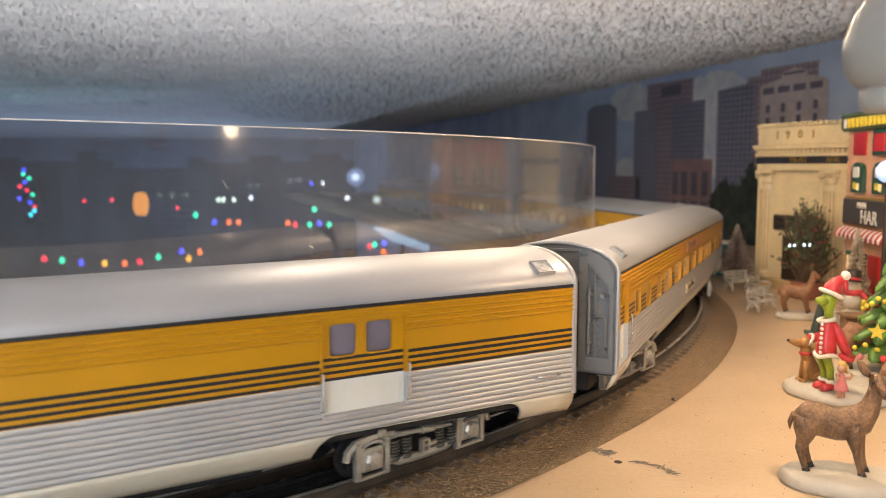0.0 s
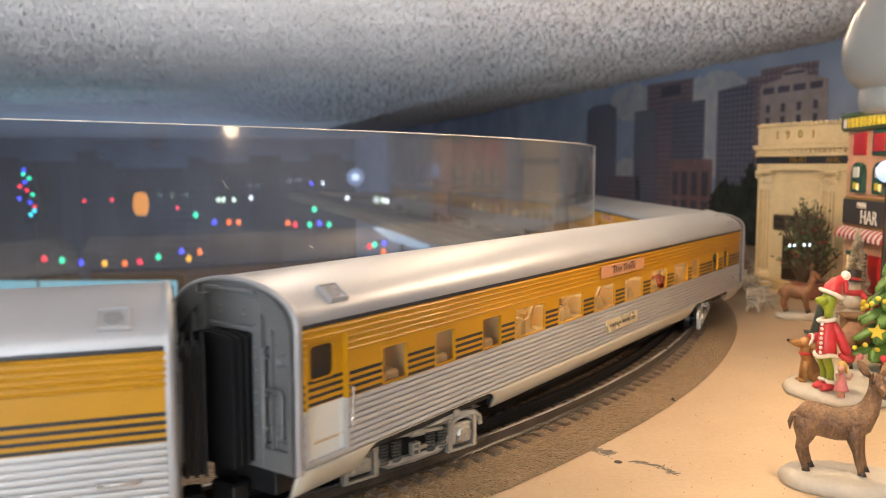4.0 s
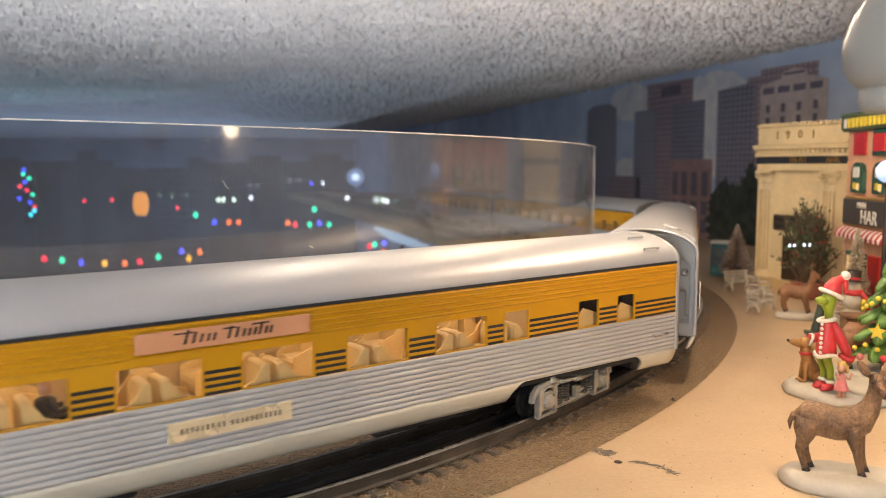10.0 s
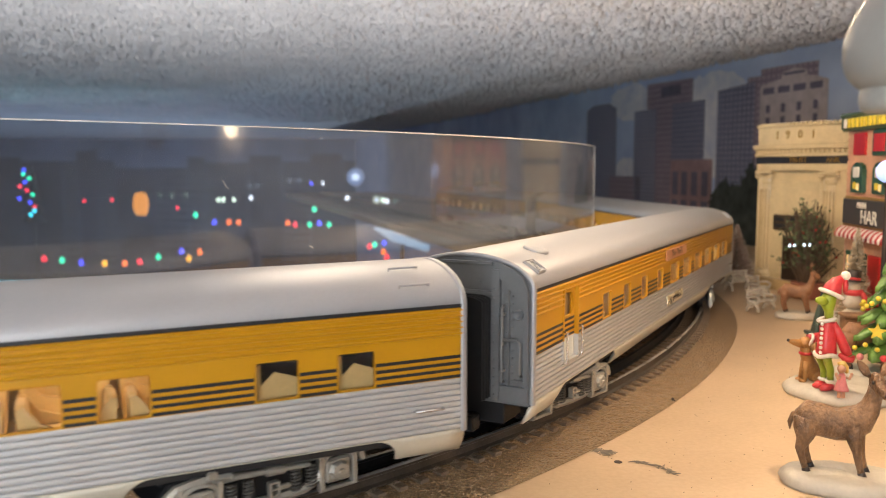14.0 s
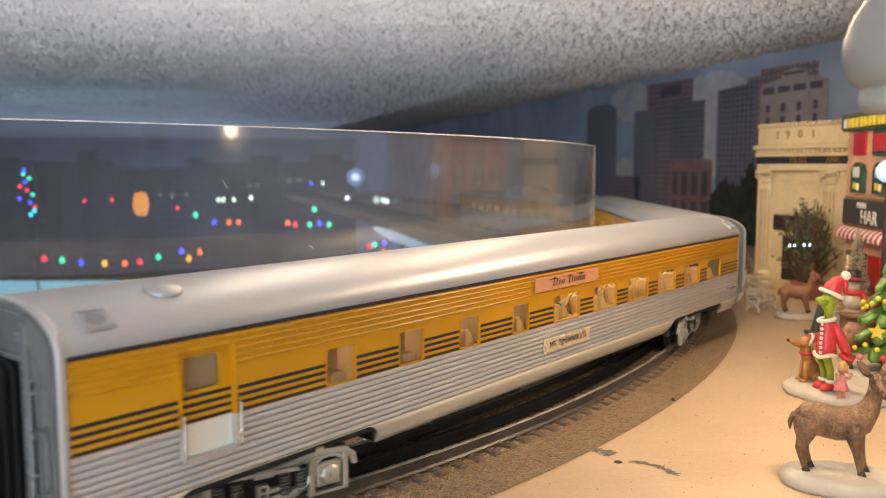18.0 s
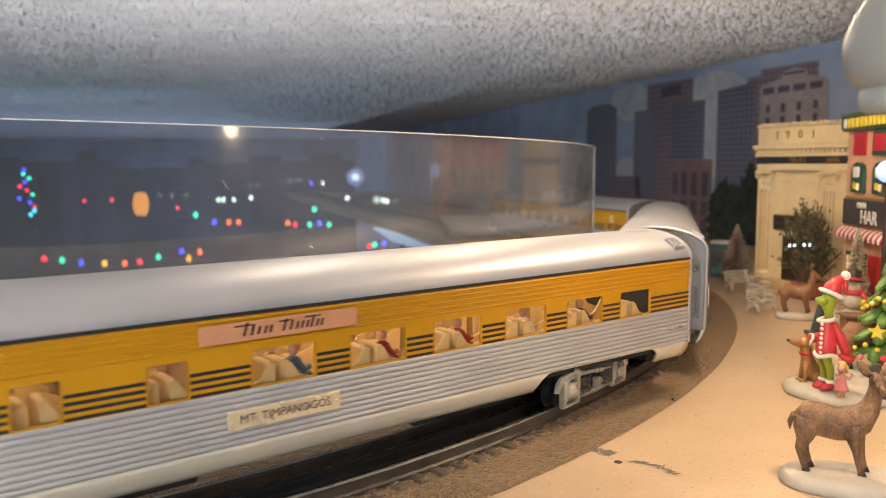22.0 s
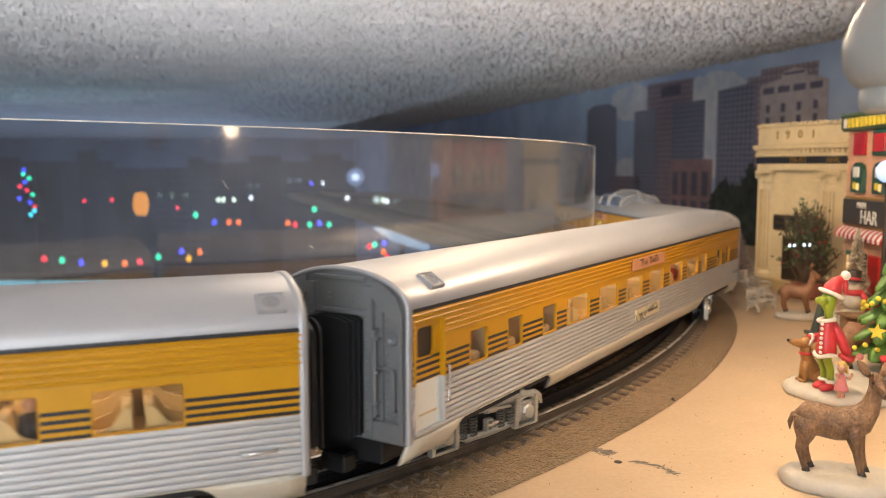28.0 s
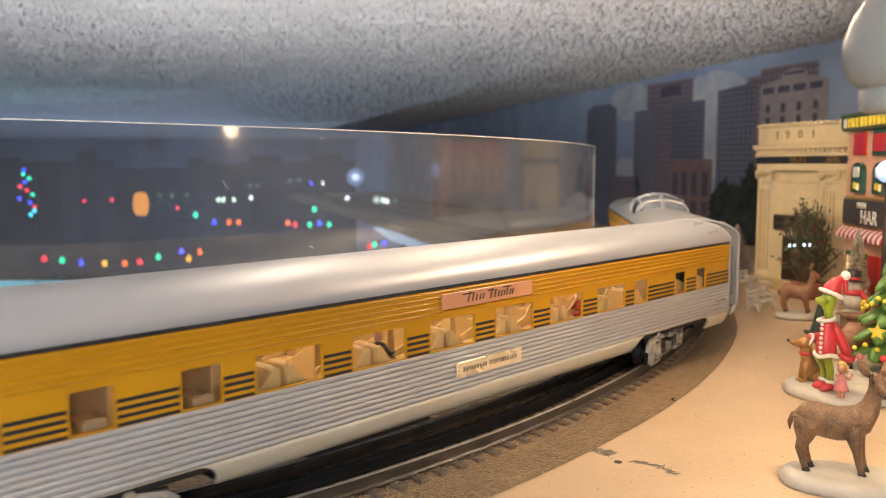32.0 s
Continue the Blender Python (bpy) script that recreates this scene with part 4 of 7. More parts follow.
    # interior darkness put into this partition's colour
    part("rear_partition", Shape().box(-0.2361, -0.2349, -0.0300, 0.0300, 0.0310, 0.0670), GLOOM, car, "rear partition coloured near black like an unlit interior")
    for x in (0.245, 0.208, *solid):
        sh.box(x - 0.0006, x + 0.0006, -0.0300, 0.0300, 0.0310, 0.0670)
    part("cabin_floor", sh, INTERIOR, car)
    sh = Shape()
    sh.box(-0.262, 0.262, -0.0296, -0.0290, 0.0310, 0.0441)
    sh.box(-0.262, 0.262, -0.0296, -0.0290, 0.0577, 0.0690)
    gaps = sorted((b, a) for a, b in wins)
    for xa, xb in zip([-0.262] + [g[1] for g in gaps], [g[0] for g in gaps] + [0.262]):
        sh.box(xa, xb, -0.0296, -0.0290, 0.0441, 0.0577)
    part("cabin_wall", sh, INTERIOR, car)
    sh = Shape()
    sh.box(-0.262, 0.262, -0.0290, 0.0290, 0.0690, 0.0700)
    part("cabin_ceiling", sh, INTERIOR, car)
    sh = Shape()
    sh.box(-0.256, 0.258, -0.004, 0.004, 0.0680, 0.0688)
    part("cabin_light", sh, CABIN_GLOW, car, "warm glowing cabin light strip")
    seat = cached("seat", seat_mesh)
    for a, b in wins:
        if a - b < 0.0165 and b < -0.17:
            sh = Shape()
            poly = [(b - 0.005, 0.0330), (a + 0.003, 0.0330), (a + 0.003, 0.0560), (a - 0.0025, 0.0560), (a - 0.0025, 0.0485), (a - 0.0075, 0.0530), (b - 0.005, 0.0490)]
            sh.loft([[(x, 0.0280, z) for x, z in poly], [(x, 0.0272, z) for x, z in poly]], caps=True)
            part("compartment_screen", sh, SEAT_TAN, car, "tan sloping compartment screen")
            # added near-black sheet: shade of the compartment behind
            part("compartment_blind", Shape().box(b - 0.012, a + 0.004, 0.0200, 0.0206, 0.0330, 0.0690), GLOOM, car, "near-black sheet for the unlit compartment")
            continue
        if a < 0.13:
            mid = (a + b) / 2
            for sy in (0.0188, -0.0188):
                put("seat", seat, car, m=Matrix.Translation((mid + 0.0105, sy, 0.0311)))
                put("seat", seat, car, m=Matrix.Translation((mid - 0.0105, sy, 0.0311)) @ Matrix.Rotation(math.pi, 4, "Z"))
            if a - b > 0.02 and rng.random() < 0.75:
                cl = rng.choice([BLUE_CLOTH, WHITE_CLOTH, DARK_CLOTH, RED_CLOTH, BLUE_CLOTH])
                sg = rng.choice([1, -1])
                put("seated_figurine", cached(("fig", cl.name), lambda: figure_mesh(cl)), car, "small painted seated figurine", Matrix.Translation((mid + sg * 0.0105, 0.0190, 0.0402)) @ Matrix.Rotation(0 if sg > 0 else math.pi, 4, "Z"))
        else:
            sh = Shape()
            for sg in (1, -1):
                sh.box(b - 0.004, a + 0.004, sg * 0.017 - 0.0006, sg * 0.017 + 0.0006, 0.0310, 0.0560)
            sh.box((a + b) / 2 - 0.006, (a + b) / 2 + 0.002, 0.018, 0.029, 0.031, 0.047, bevel=0.001)
            part("compartment_wall", sh, INTERIOR, car)

    # roof fittings
    def vent():
        sh = Shape()
        sh.box(-0.0058, 0.0058, -0.0054, 0.0054, -0.0016, 0.0007, bevel=0.0003)
        for x0, x1, y0, y1 in ((-0.0056, 0.0056, -0.0052, -0.0044), (-0.0056, 0.0056, 0.0044, 0.0052), (-0.0056, -0.0048, -0.0052, 0.0052), (0.0048, 0.0056, -0.0052, 0.0052)):
            sh.box(x0, x1, y0, y1, 0.0005, 0.0013, bevel=0.0002)
        sh.lathe([(0.0040, 0.0004), (0.0040, 0.0009), (0.0037, 0.0010), (0.0036, 0.0006), (0.0001, 0.0006)], 24)
        for k in range(-4, 5):
            w = math.sqrt(max(0.0, 0.0036 ** 2 - (k * 0.0008) ** 2))
            sh.box(-w, w, k * 0.0008 - 0.00008, k * 0.0008 + 0.00008, 0.0005, 0.00075, 1)
            sh.box(k * 0.0008 - 0.00008, k * 0.0008 + 0.00008, -w, w, 0.0005, 0.00075, 1)
        sh.v = [(x * 0.82, y * 0.80, z) for x, y, z in sh.v]
        return sh.mesh("roof_vent", [SILVER_ROOF, END_GREY])

    def on_roof(x, y):
        z = roof_z(y)
        slope = math.atan2((ROOF - EAVE) ** 2 * y / HW ** 2, z - EAVE + 1e-6)
        return Matrix.Translation((x, y, z)) @ Matrix.Rotation(-slope, 4, "X")
    spots = [(0.2595 if hatch else 0.2500, 0.0262)]
    if rear_vent:
        spots.append((-0.2600 if hatch else -0.2545, 0.0266))
    for x, y in spots:
        put("roof_vent", cached("vent", vent), car, "square silver roof vent", on_roof(x, y))
    if not rear_vent:
        for y in (0.0165, 0.0275):
            m = on_roof(-0.2500, y)
            sh = Shape()
            sh.tube([m @ Vector(q) for q in ((-0.006, 0, -0.0005), (-0.006, 0, 0.0012), (0.006, 0, 0.0012), (0.006, 0, -0.0005))], 0.0005, 6)
            part("roof_grab_iron", sh, SILVER_ROOF, car)
    if hatch:
        sh = Shape().lathe([(0.0062, -0.001), (0.0062, 0.0007), (0.0050, 0.0013), (0.0001, 0.0015)], 24, m=on_roof(0.2300, 0.0150))
        part("roof_hatch", sh, SILVER_ROOF, car, "round domed roof hatch", True)
    if dome:
        def blister():
            sh = Shape()
            rings = []
            for x, k in ((-0.036, 0.02), (-0.028, 0.6), (-0.014, 0.95), (0.004, 1.0), (0.036, 1.0), (0.054, 0.95), (0.068, 0.6), (0.076, 0.02)):
                rings.append([(x, 0.0270 * (0.8 + 0.2 * k) * math.cos(math.pi * j / 12), 0.078 + (0.0055 + 0.0160 * k) * math.sin(math.pi * j / 12) ** 0.6) for j in range(13)])
            sh.loft([r[::-1] for r in rings], closed=False)
            return sh
        ob = part("dome_glass", blister(), PANE, car, "clear raised vista dome", True)
        ob.visible_shadow = False
        sh = Shape()
        for x, k in ((-0.026, 0.68), (0.020, 1.0), (0.066, 0.68)):
            sh.tube([(x, 0.0274 * (0.8 + 0.2 * k) * math.cos(math.pi * j / 12), 0.0783 + (0.0055 + 0.0160 * k) * math.sin(math.pi * j / 12) ** 0.6) for j in range(13)], 0.0014, 6)
        sh.tube([(-0.035, 0, 0.0845), (-0.028, 0, 0.0935), (-0.014, 0, 0.0990), (0.054, 0, 0.0990), (0.068, 0, 0.0935), (0.075, 0, 0.0845)], 0.0020, 6)
        for sg in (1, -1):
            sh.tube([(-0.026, sg * 0.020, 0.0895), (-0.014, sg * 0.0220, 0.0943), (0.054, sg * 0.0220, 0.0943), (0.066, sg * 0.020, 0.0895)], 0.0010, 6)
        part("dome_deck", Shape().box(-0.026, 0.066, -0.0205, 0.0205, 0.0820, 0.0868, bevel=0.001), RUBBER, car, "dark deck under the dome")
        part("dome_ribs", sh, SILVER_ROOF, car, "silver dome ribs")
    plates(car, wording) if wording is not None else None
    lean = math.asin(0.194 / R_TRACK)
    axles = truck(car, 0.1930, -lean) + truck(car, -0.1895, lean)
    return car, axles


WIN_B = [(0.2285, 0.2137), (0.1944, 0.1802), (0.1575, 0.1420), (0.1283, 0.0980), (0.0826, 0.0528), (0.0380, 0.0080), (-0.0072, -0.0370), (-0.0520, -0.0820), (-0.0972, -0.1265), (-0.1374, -0.1530), (-0.1880, -0.2030), (-0.2180, -0.2320)]
WIN_C = [(0.1735, 0.1585), (0.1328, 0.1178), (0.0922, 0.0775), (0.0498, 0.0355), (0.0110, -0.0160), (-0.0325, -0.0602), (-0.0759, -0.1037), (-0.1193, -0.1467), (-0.1626, -0.1895), (-0.2048, -0.2310)]
DOOR_B = [(0.2490, 0.2688, 0.0250, 0.0670, [(0.2538, 0.2655, 0.0530, 0.0645)], 0.0434)]
DOOR_C = [(0.2151, 0.2352, 0.0330, 0.0676, [(0.2195, 0.2330, 0.0540, 0.0652)], 0.0434)]
DOOR_A = [(-0.1822, -0.1468, 0.0308, 0.0668, [(-0.1616, -0.1503, 0.0531, 0.0655), (-0.1770, -0.1657, 0.0531, 0.0655)], 0.0437), (0.1468, 0.1822, 0.0308, 0.0668, [(0.1503, 0.1616, 0.0531, 0.0655), (0.1657, 0.1770, 0.0531, 0.0655)], 0.0437)]
COACH_LABEL = "yellow-orange and silver streamlined coach with black stripes"

TRAIN = []
CAR_A = passenger_car(PHASE["A"], [], DOOR_A, None, name="baggage_car", label="yellow-orange and silver baggage car with a loading door on the track")
CAR_B = passenger_car(PHASE["B"], WIN_B, DOOR_B, "", solid=(0.1710, 0.1360, -0.1720), rear_vent=False, label=COACH_LABEL)
CAR_C = passenger_car(PHASE["C"], WIN_C, DOOR_C, "MT. TIMPANOGOS", solid=(0.1450, 0.1050, 0.0640, 0.0200), hatch=True, label="yellow-orange and silver sleeper coach with mixed window sizes")
CAR_E = passenger_car(PHASE["E"], WIN_C, DOOR_C, "", solid=(0.1450, 0.1050), name="dome_car", label="yellow-orange and silver coach with a clear raised dome on the track", dome=True)
TRAIN += [("A", CAR_A[0]), ("B", CAR_B[0]), ("C", CAR_C[0]), ("E", CAR_E[0])]
for key, src in (("D", CAR_B),):
    TRAIN.append((key, copy_thing(src[0], car_pose(PHASE[key], 0))))


# ---- skyline print on the mural wall ----
def flat(name, colour, vary=0.2, scale=8.0, second=None):
    return mat(name, colour, 0.75, 0.0, vary, scale, 60, second=second)


def facade(name, colour, line, across, up, share=0.45):
    """Printed facade: base colour with rows and columns of darker panes."""
    m = flat(name, colour, 0.12)
    nt = m.node_tree
    bs = nt.nodes["Principled BSDF"]
    src = bs.inputs["Base Color"].links[0].from_socket
    co = nt.nodes.new("ShaderNodeTexCoord")
    sp = nt.nodes.new("ShaderNodeSeparateXYZ")
    nt.links.new(co.outputs["Object"], sp.inputs[0])
    prev = None
    for axis, size in (("Y", across), ("Z", up)):
        a = nt.nodes.new("ShaderNodeMath")
        a.operation = "DIVIDE"
        a.inputs[1].default_value = size
        nt.links.new(sp.outputs[axis], a.inputs[0])
        b = nt.nodes.new("ShaderNodeMath")
        b.operation = "FRACT"
        nt.links.new(a.outputs[0], b.inputs[0])
        c = nt.nodes.new("ShaderNodeMath")
        c.operation = "GREATER_THAN"
        c.inputs[1].default_value = share
        nt.links.new(b.outputs[0], c.inputs[0])
        if prev is not None:
            d = nt.nodes.new("ShaderNodeMath")
            d.operation = "MULTIPLY"
            nt.links.new(prev.outputs[0], d.inputs[0])
            nt.links.new(c.outputs[0], d.inputs[1])
            c = d
        prev = c
    mx = nt.nodes.new("ShaderNodeMix")
    mx.data_type = "RGBA"
    mx.inputs["B"].default_value = (*line, 1)
    nt.links.new(prev.outputs[0], mx.inputs["Factor"])
    nt.links.new(src, mx.inputs["A"])
    nt.links.new(mx.outputs["Result"], bs.inputs["Base Color"])
    return m


SLATE = facade("print_slate_tower", (0.27, 0.28, 0.38), (0.44, 0.44, 0.53), 0.010, 0.0085, 0.5)
SLATE2 = facade("print_dark_tower", (0.23, 0.235, 0.33), (0.37, 0.37, 0.46), 0.012, 0.0095, 0.55)
MAUVE = facade("print_brown_tower", (0.33, 0.265, 0.33), (0.46, 0.39, 0.43), 0.012, 0.011, 0.5)
STONE = flat("print_pale_stone", (0.72, 0.63, 0.62))
BRICK_PRINT = flat("print_red_brick", (0.50, 0.33, 0.33))
PANE_PRINT = flat("print_dark_window", (0.22, 0.20, 0.27))
CLOUD = flat("print_cloud", (0.84, 0.83, 0.82), 0.25, 14.0, second=(0.58, 0.64, 0.78))
LEAF_PRINT = flat("print_dark_trees", (0.08, 0.095, 0.08), 0.35, 40.0)


def printed(name, poly, material, off):
    sh = Shape()
    front = [wall_pt(y, z, off) for y, z in poly]
    back = [wall_pt(y, z, off - 0.0003) for y, z in poly]
    sh.loft([back, front], caps=True)
    return part(name, sh, material, mural_wall)


def rect(y0, y1, z0, z1):
    return [(y0, z0), (y1, z0), (y1, z1), (y0, z1)]


def cloud_poly(y0, y1, z0, z1, seed, n=26, low=0.78):
    rg = random.Random(seed)
    return [((y0 + y1) / 2 + (y1 - y0) / 2 * math.cos(2 * math.pi * k / n) * rg.uniform(low, 1.0), (z0 + z1) / 2 + (z1 - z0) / 2 * math.sin(2 * math.pi * k / n) * rg.uniform(low, 1.0)) for k in range(n)]


printed("cloud", cloud_poly(1.36, 1.64, 0.10, 0.308, 1, 44, 0.86), CLOUD, 0.0006)
printed("cloud", cloud_poly(1.70, 1.92, 0.225, 0.310, 2), CLOUD, 0.0006)
printed("cloud", cloud_poly(1.77, 1.88, 0.085, 0.150, 3), CLOUD, 0.0006)
printed("cloud", cloud_poly(1.02, 1.18, 0.06, 0.19, 4), CLOUD, 0.0006)
printed("tower", [(1.872, -0.01), (2.023, -0.01), (2.023, 0.262), (1.99, 0.272), (1.91, 0.272), (1.872, 0.258)], SLATE, 0.0009)
printed("low_block", rect(1.76, 1.90, -0.01, 0.104), MAUVE, 0.0012)
printed("tower", [(1.57, -0.01), (1.738, -0.01), (1.738, 0.298), (1.57, 0.294)], MAUVE, 0.0009)
printed("tower_wing", rect(1.529, 1.640, -0.01, 0.2500), SLATE2, 0.0012)
printed("tower_wing", rect(1.700, 1.790, -0.01, 0.2450), SLATE, 0.0012)
printed("dark_panel", rect(1.611, 1.682, 0.267, 0.286), PANE_PRINT, 0.0015)
low = printed("brick_block", rect(1.500, 1.640, -0.01, 0.139), BRICK_PRINT, 0.0016)
for y in (1.522, 1.556, 1.590, 1.622):
    for z0, z1 in ((0.070, 0.116), (0.034, 0.060), (0.0, 0.026)):
        printed("print_pane", rect(y - 0.010, y + 0.010, z0, z1), PANE_PRINT, 0.0020)
printed("tower", [(1.387, -0.01), (1.490, -0.01), (1.490, 0.262), (1.387, 0.268)], SLATE2, 0.0012)
printed("tower_back", [(1.241, -0.01), (1.407, -0.01), (1.407, 0.2760), (1.372, 0.2760), (1.372, 0.2865), (1.241, 0.2850)], MAUVE, 0.0009)
printed("stone_block", [(1.2184, -0.01), (1.372, -0.01), (1.372, 0.2587), (1.33, 0.2650), (1.289, 0.2677), (1.25, 0.2640), (1.2184, 0.2550)], STONE, 0.0016)
printed("stone_dome", [(1.262, 0.2660), (1.322, 0.2660), (1.318, 0.2755), (1.292, 0.2800), (1.266, 0.2755)], STONE, 0.0019)
printed("print_pane", rect(1.268, 1.316, 0.2700, 0.2745), PANE_PRINT, 0.0022)
for k in range(4):
    y = 1.243 + k * 0.036
    printed("print_pane", rect(y - 0.0135, y + 0.0135, 0.2435, 0.2540), PANE_PRINT, 0.0020)
    for z in (0.2195, 0.1990, 0.1785, 0.1580, 0.1375, 0.1170):
        printed("print_pane", rect(y - 0.0048, y + 0.0048, z - 0.0068, z + 0.0068), PANE_PRINT, 0.0020)
printed("tree_print", cloud_poly(1.38, 1.52, -0.05, 0.110, 6, 90, 0.72), LEAF_PRINT, 0.0022)
printed("tree_print", cloud_poly(1.28, 1.45, -0.06, 0.148, 7, 110, 0.70), LEAF_PRINT, 0.0024)

# skyline print on the far wall
rg = random.Random(12)
far_print = [facade("far_print_slate", (0.11, 0.12, 0.17), (0.05, 0.055, 0.08), 0.05, 0.03), facade("far_print_dark", (0.06, 0.07, 0.10), (0.12, 0.13, 0.17), 0.07, 0.05), flat("far_print_haze", (0.09, 0.10, 0.15), 0.4, 6.0)]
x = -3.3
while x < -0.1:
    w = rg.uniform(0.10, 0.32)
    top = 0.165 + rg.uniform(-0.05, 0.03) + (0.05 if rg.random() < 0.15 else 0.0)
    sh = Shape().box(x, x + w, 5.5990, 5.5996, -1.2, top)
    put("far_tower", sh.mesh("far_tower", rg.choice(far_print)), bpy.data.objects["wall_north"])
    x += w + 0.004

# ---- lit things in the dark room beyond the guard ----
BULBS = {"red": (1.0, 0.03, 0.06), "green": (0.02, 0.85, 0.40), "blue": (0.06, 0.08, 1.0), "amber": (1.0, 0.42, 0.02), "orange": (1.0, 0.16, 0.02), "white": (0.9, 0.95, 1.0), "cyan": (0.05, 0.75, 0.95), "pale": (0.75, 0.95, 0.70), "dim": (0.05, 0.075, 0.055), "dimblue": (0.06, 0.075, 0.10)}
BULB_MAT = {k: glow("bulb_" + k, c, 4.6) for k, c in BULBS.items()}
WIRE = mat("green_wire", (0.01, 0.03, 0.015), 0.6)


def beyond(u, v, d):
    """A place d metres off, in the direction of slope u to the right and v below the level."""
    return Vector((u * d, d, EYE[2] - v * d))


def light_string(rows, d, size, label):
    st = thing("light_string", pose(0, 0, 0), label, "string lights", "strings of coloured lights")
    pts = [beyond(u, v, d) for u, v, _ in rows]
    sh = Shape()
    sh.tube([p + Vector((0, 0.004, 0.006)) for p in pts], 0.0015, 5)
    part("wire", sh, WIRE, st)
    for p, (_, _, c) in zip(pts, rows):
        sh = Shape().lathe([(size * 0.35, size * 1.3), (size * 0.7, size * 0.8), (size, 0), (size * 0.75, -size * 0.8), (size * 0.1, -size * 1.2)], 12, m=Matrix.Translation(p))
        part("bulb", sh, BULB_MAT[c], st, c + " glowing bulb", True)


light_string([(-0.496, 0.113, "red"), (-0.474, 0.115, "green"), (-0.450, 0.118, "blue"), (-0.421, 0.119, "amber"), (-0.396, 0.119, "orange"), (-0.377, 0.117, "red"), (-0.354, 0.111, "green"), (-0.325, 0.104, "blue"), (-0.316, 0.113, "amber"), (-0.302, 0.105, "orange")], 2.6, 0.0085, "string of small coloured lights glowing in the dark room")
light_string([(-0.306, 0.059, "green"), (-0.283, 0.068, "blue"), (-0.265, 0.068, "orange"), (-0.253, 0.068, "orange"), (-0.192, 0.069, "orange"), (-0.183, 0.071, "red"), (-0.165, 0.071, "green"), (-0.153, 0.069, "blue"), (-0.141, 0.071, "green"), (-0.159, 0.052, "green")], 2.9, 0.0085, "string of small coloured lights glowing further back")
light_string([(-0.091, 0.098, "red"), (-0.085, 0.096, "green"), (-0.073, 0.094, "blue"), (-0.074, 0.105, "orange"), (-0.070, 0.112, "red")], 2.2, 0.007, "short string of coloured lights beside the lit shelf")
light_string([(-0.328, 0.050, "red"), (-0.409, 0.040, "red"), (-0.443, 0.041, "red"), (-0.162, 0.020, "blue"), (-0.148, 0.020, "white")], 3.0, 0.006, "string of sparse tiny lights in the dark room")
light_string([(-0.277, 0.040, "pale"), (-0.271, 0.040, "pale"), (-0.258, 0.040, "pale"), (-0.237, 0.038, "white")], 3.1, 0.0075, "row of pale warm lights in the dark room")

light_string([(-0.366, 0.041, "dim"), (-0.349, 0.034, "dim"), (-0.335, 0.035, "dim"), (-0.317, 0.034, "dim"), (-0.238, 0.023, "dimblue"), (-0.229, 0.023, "dimblue"), (-0.189, 0.016, "dimblue"), (-0.177, 0.016, "dimblue")], 3.2, 0.0085, "row of faint pale lights far back in the dark room")
light_string([(-0.118, 0.038, "white"), (-0.074, 0.041, "pale"), (-0.069, 0.042, "white"), (-0.059, 0.042, "dim"), (0.056, 0.055, "amber"), (0.101, 0.050, "dim")], 2.7, 0.0070, "scattered faint lights beside the round lamps")

tree_ = thing("lit_christmas_tree", pose(0, 0, 0), "small dark tree with multicoloured lights in the room beyond", "tree")
c0 = beyond(-0.507, 0.055, 2.4)
rg = random.Random(5)
sh = Shape()
for k in range(5):
    sh.lathe([(0.034 - 0.006 * k, 0), (0.018 - 0.0035 * k, 0.03), (0.003, 0.050)], 12, m=Matrix.Translation(c0 + Vector((0, 0.01, -0.03 + 0.03 * k))))
part("crown", sh, mat("dark_tree_green", (0.008, 0.016, 0.010), 0.9), tree_)
part("trunk", Shape().tube([c0 + Vector((0, 0.01, -2.15)), c0 + Vector((0, 0.01, 0.0))], 0.003, 8), WIRE, tree_)
for k in range(12):
    f = k / 11
    w = 0.040 * (1 - f * 0.85)
    p = c0 + Vector((rg.uniform(-w, w), -0.032, -0.005 + 0.130 * f))
    part("bulb", Shape().ball(p, 0.0058, n=10, rows=7), BULB_MAT[rg.choice(["cyan", "green", "blue", "red", "white", "cyan", "green", "blue"])], tree_, smooth=True)

lant = thing("orange_lantern", pose(*beyond(-0.373, 0.045, 2.6)), "glowing orange lantern in the dark room", "lantern")
sh = Shape()
for k in range(8):
    a = math.pi * k / 4
    sh.ball((0.010 * math.cos(a), 0.010 * math.sin(a), 0), (0.0155, 0.0155, 0.038), n=10, rows=8)
part("body", sh, glow("lantern_orange", (1.0, 0.36, 0.05), 2.1), lant, smooth=True)
part("stem", Shape().tube([(0, 0, 0.034), (0.004, 0, 0.048)], 0.005, 8), WIRE, lant)
part("cord", Shape().tube([(0.004, 0, 0.046), (0.004, 0, 0.32 - beyond(-0.373, 0.045, 2.6).z)], 0.0005, 6), EDGE, lant)

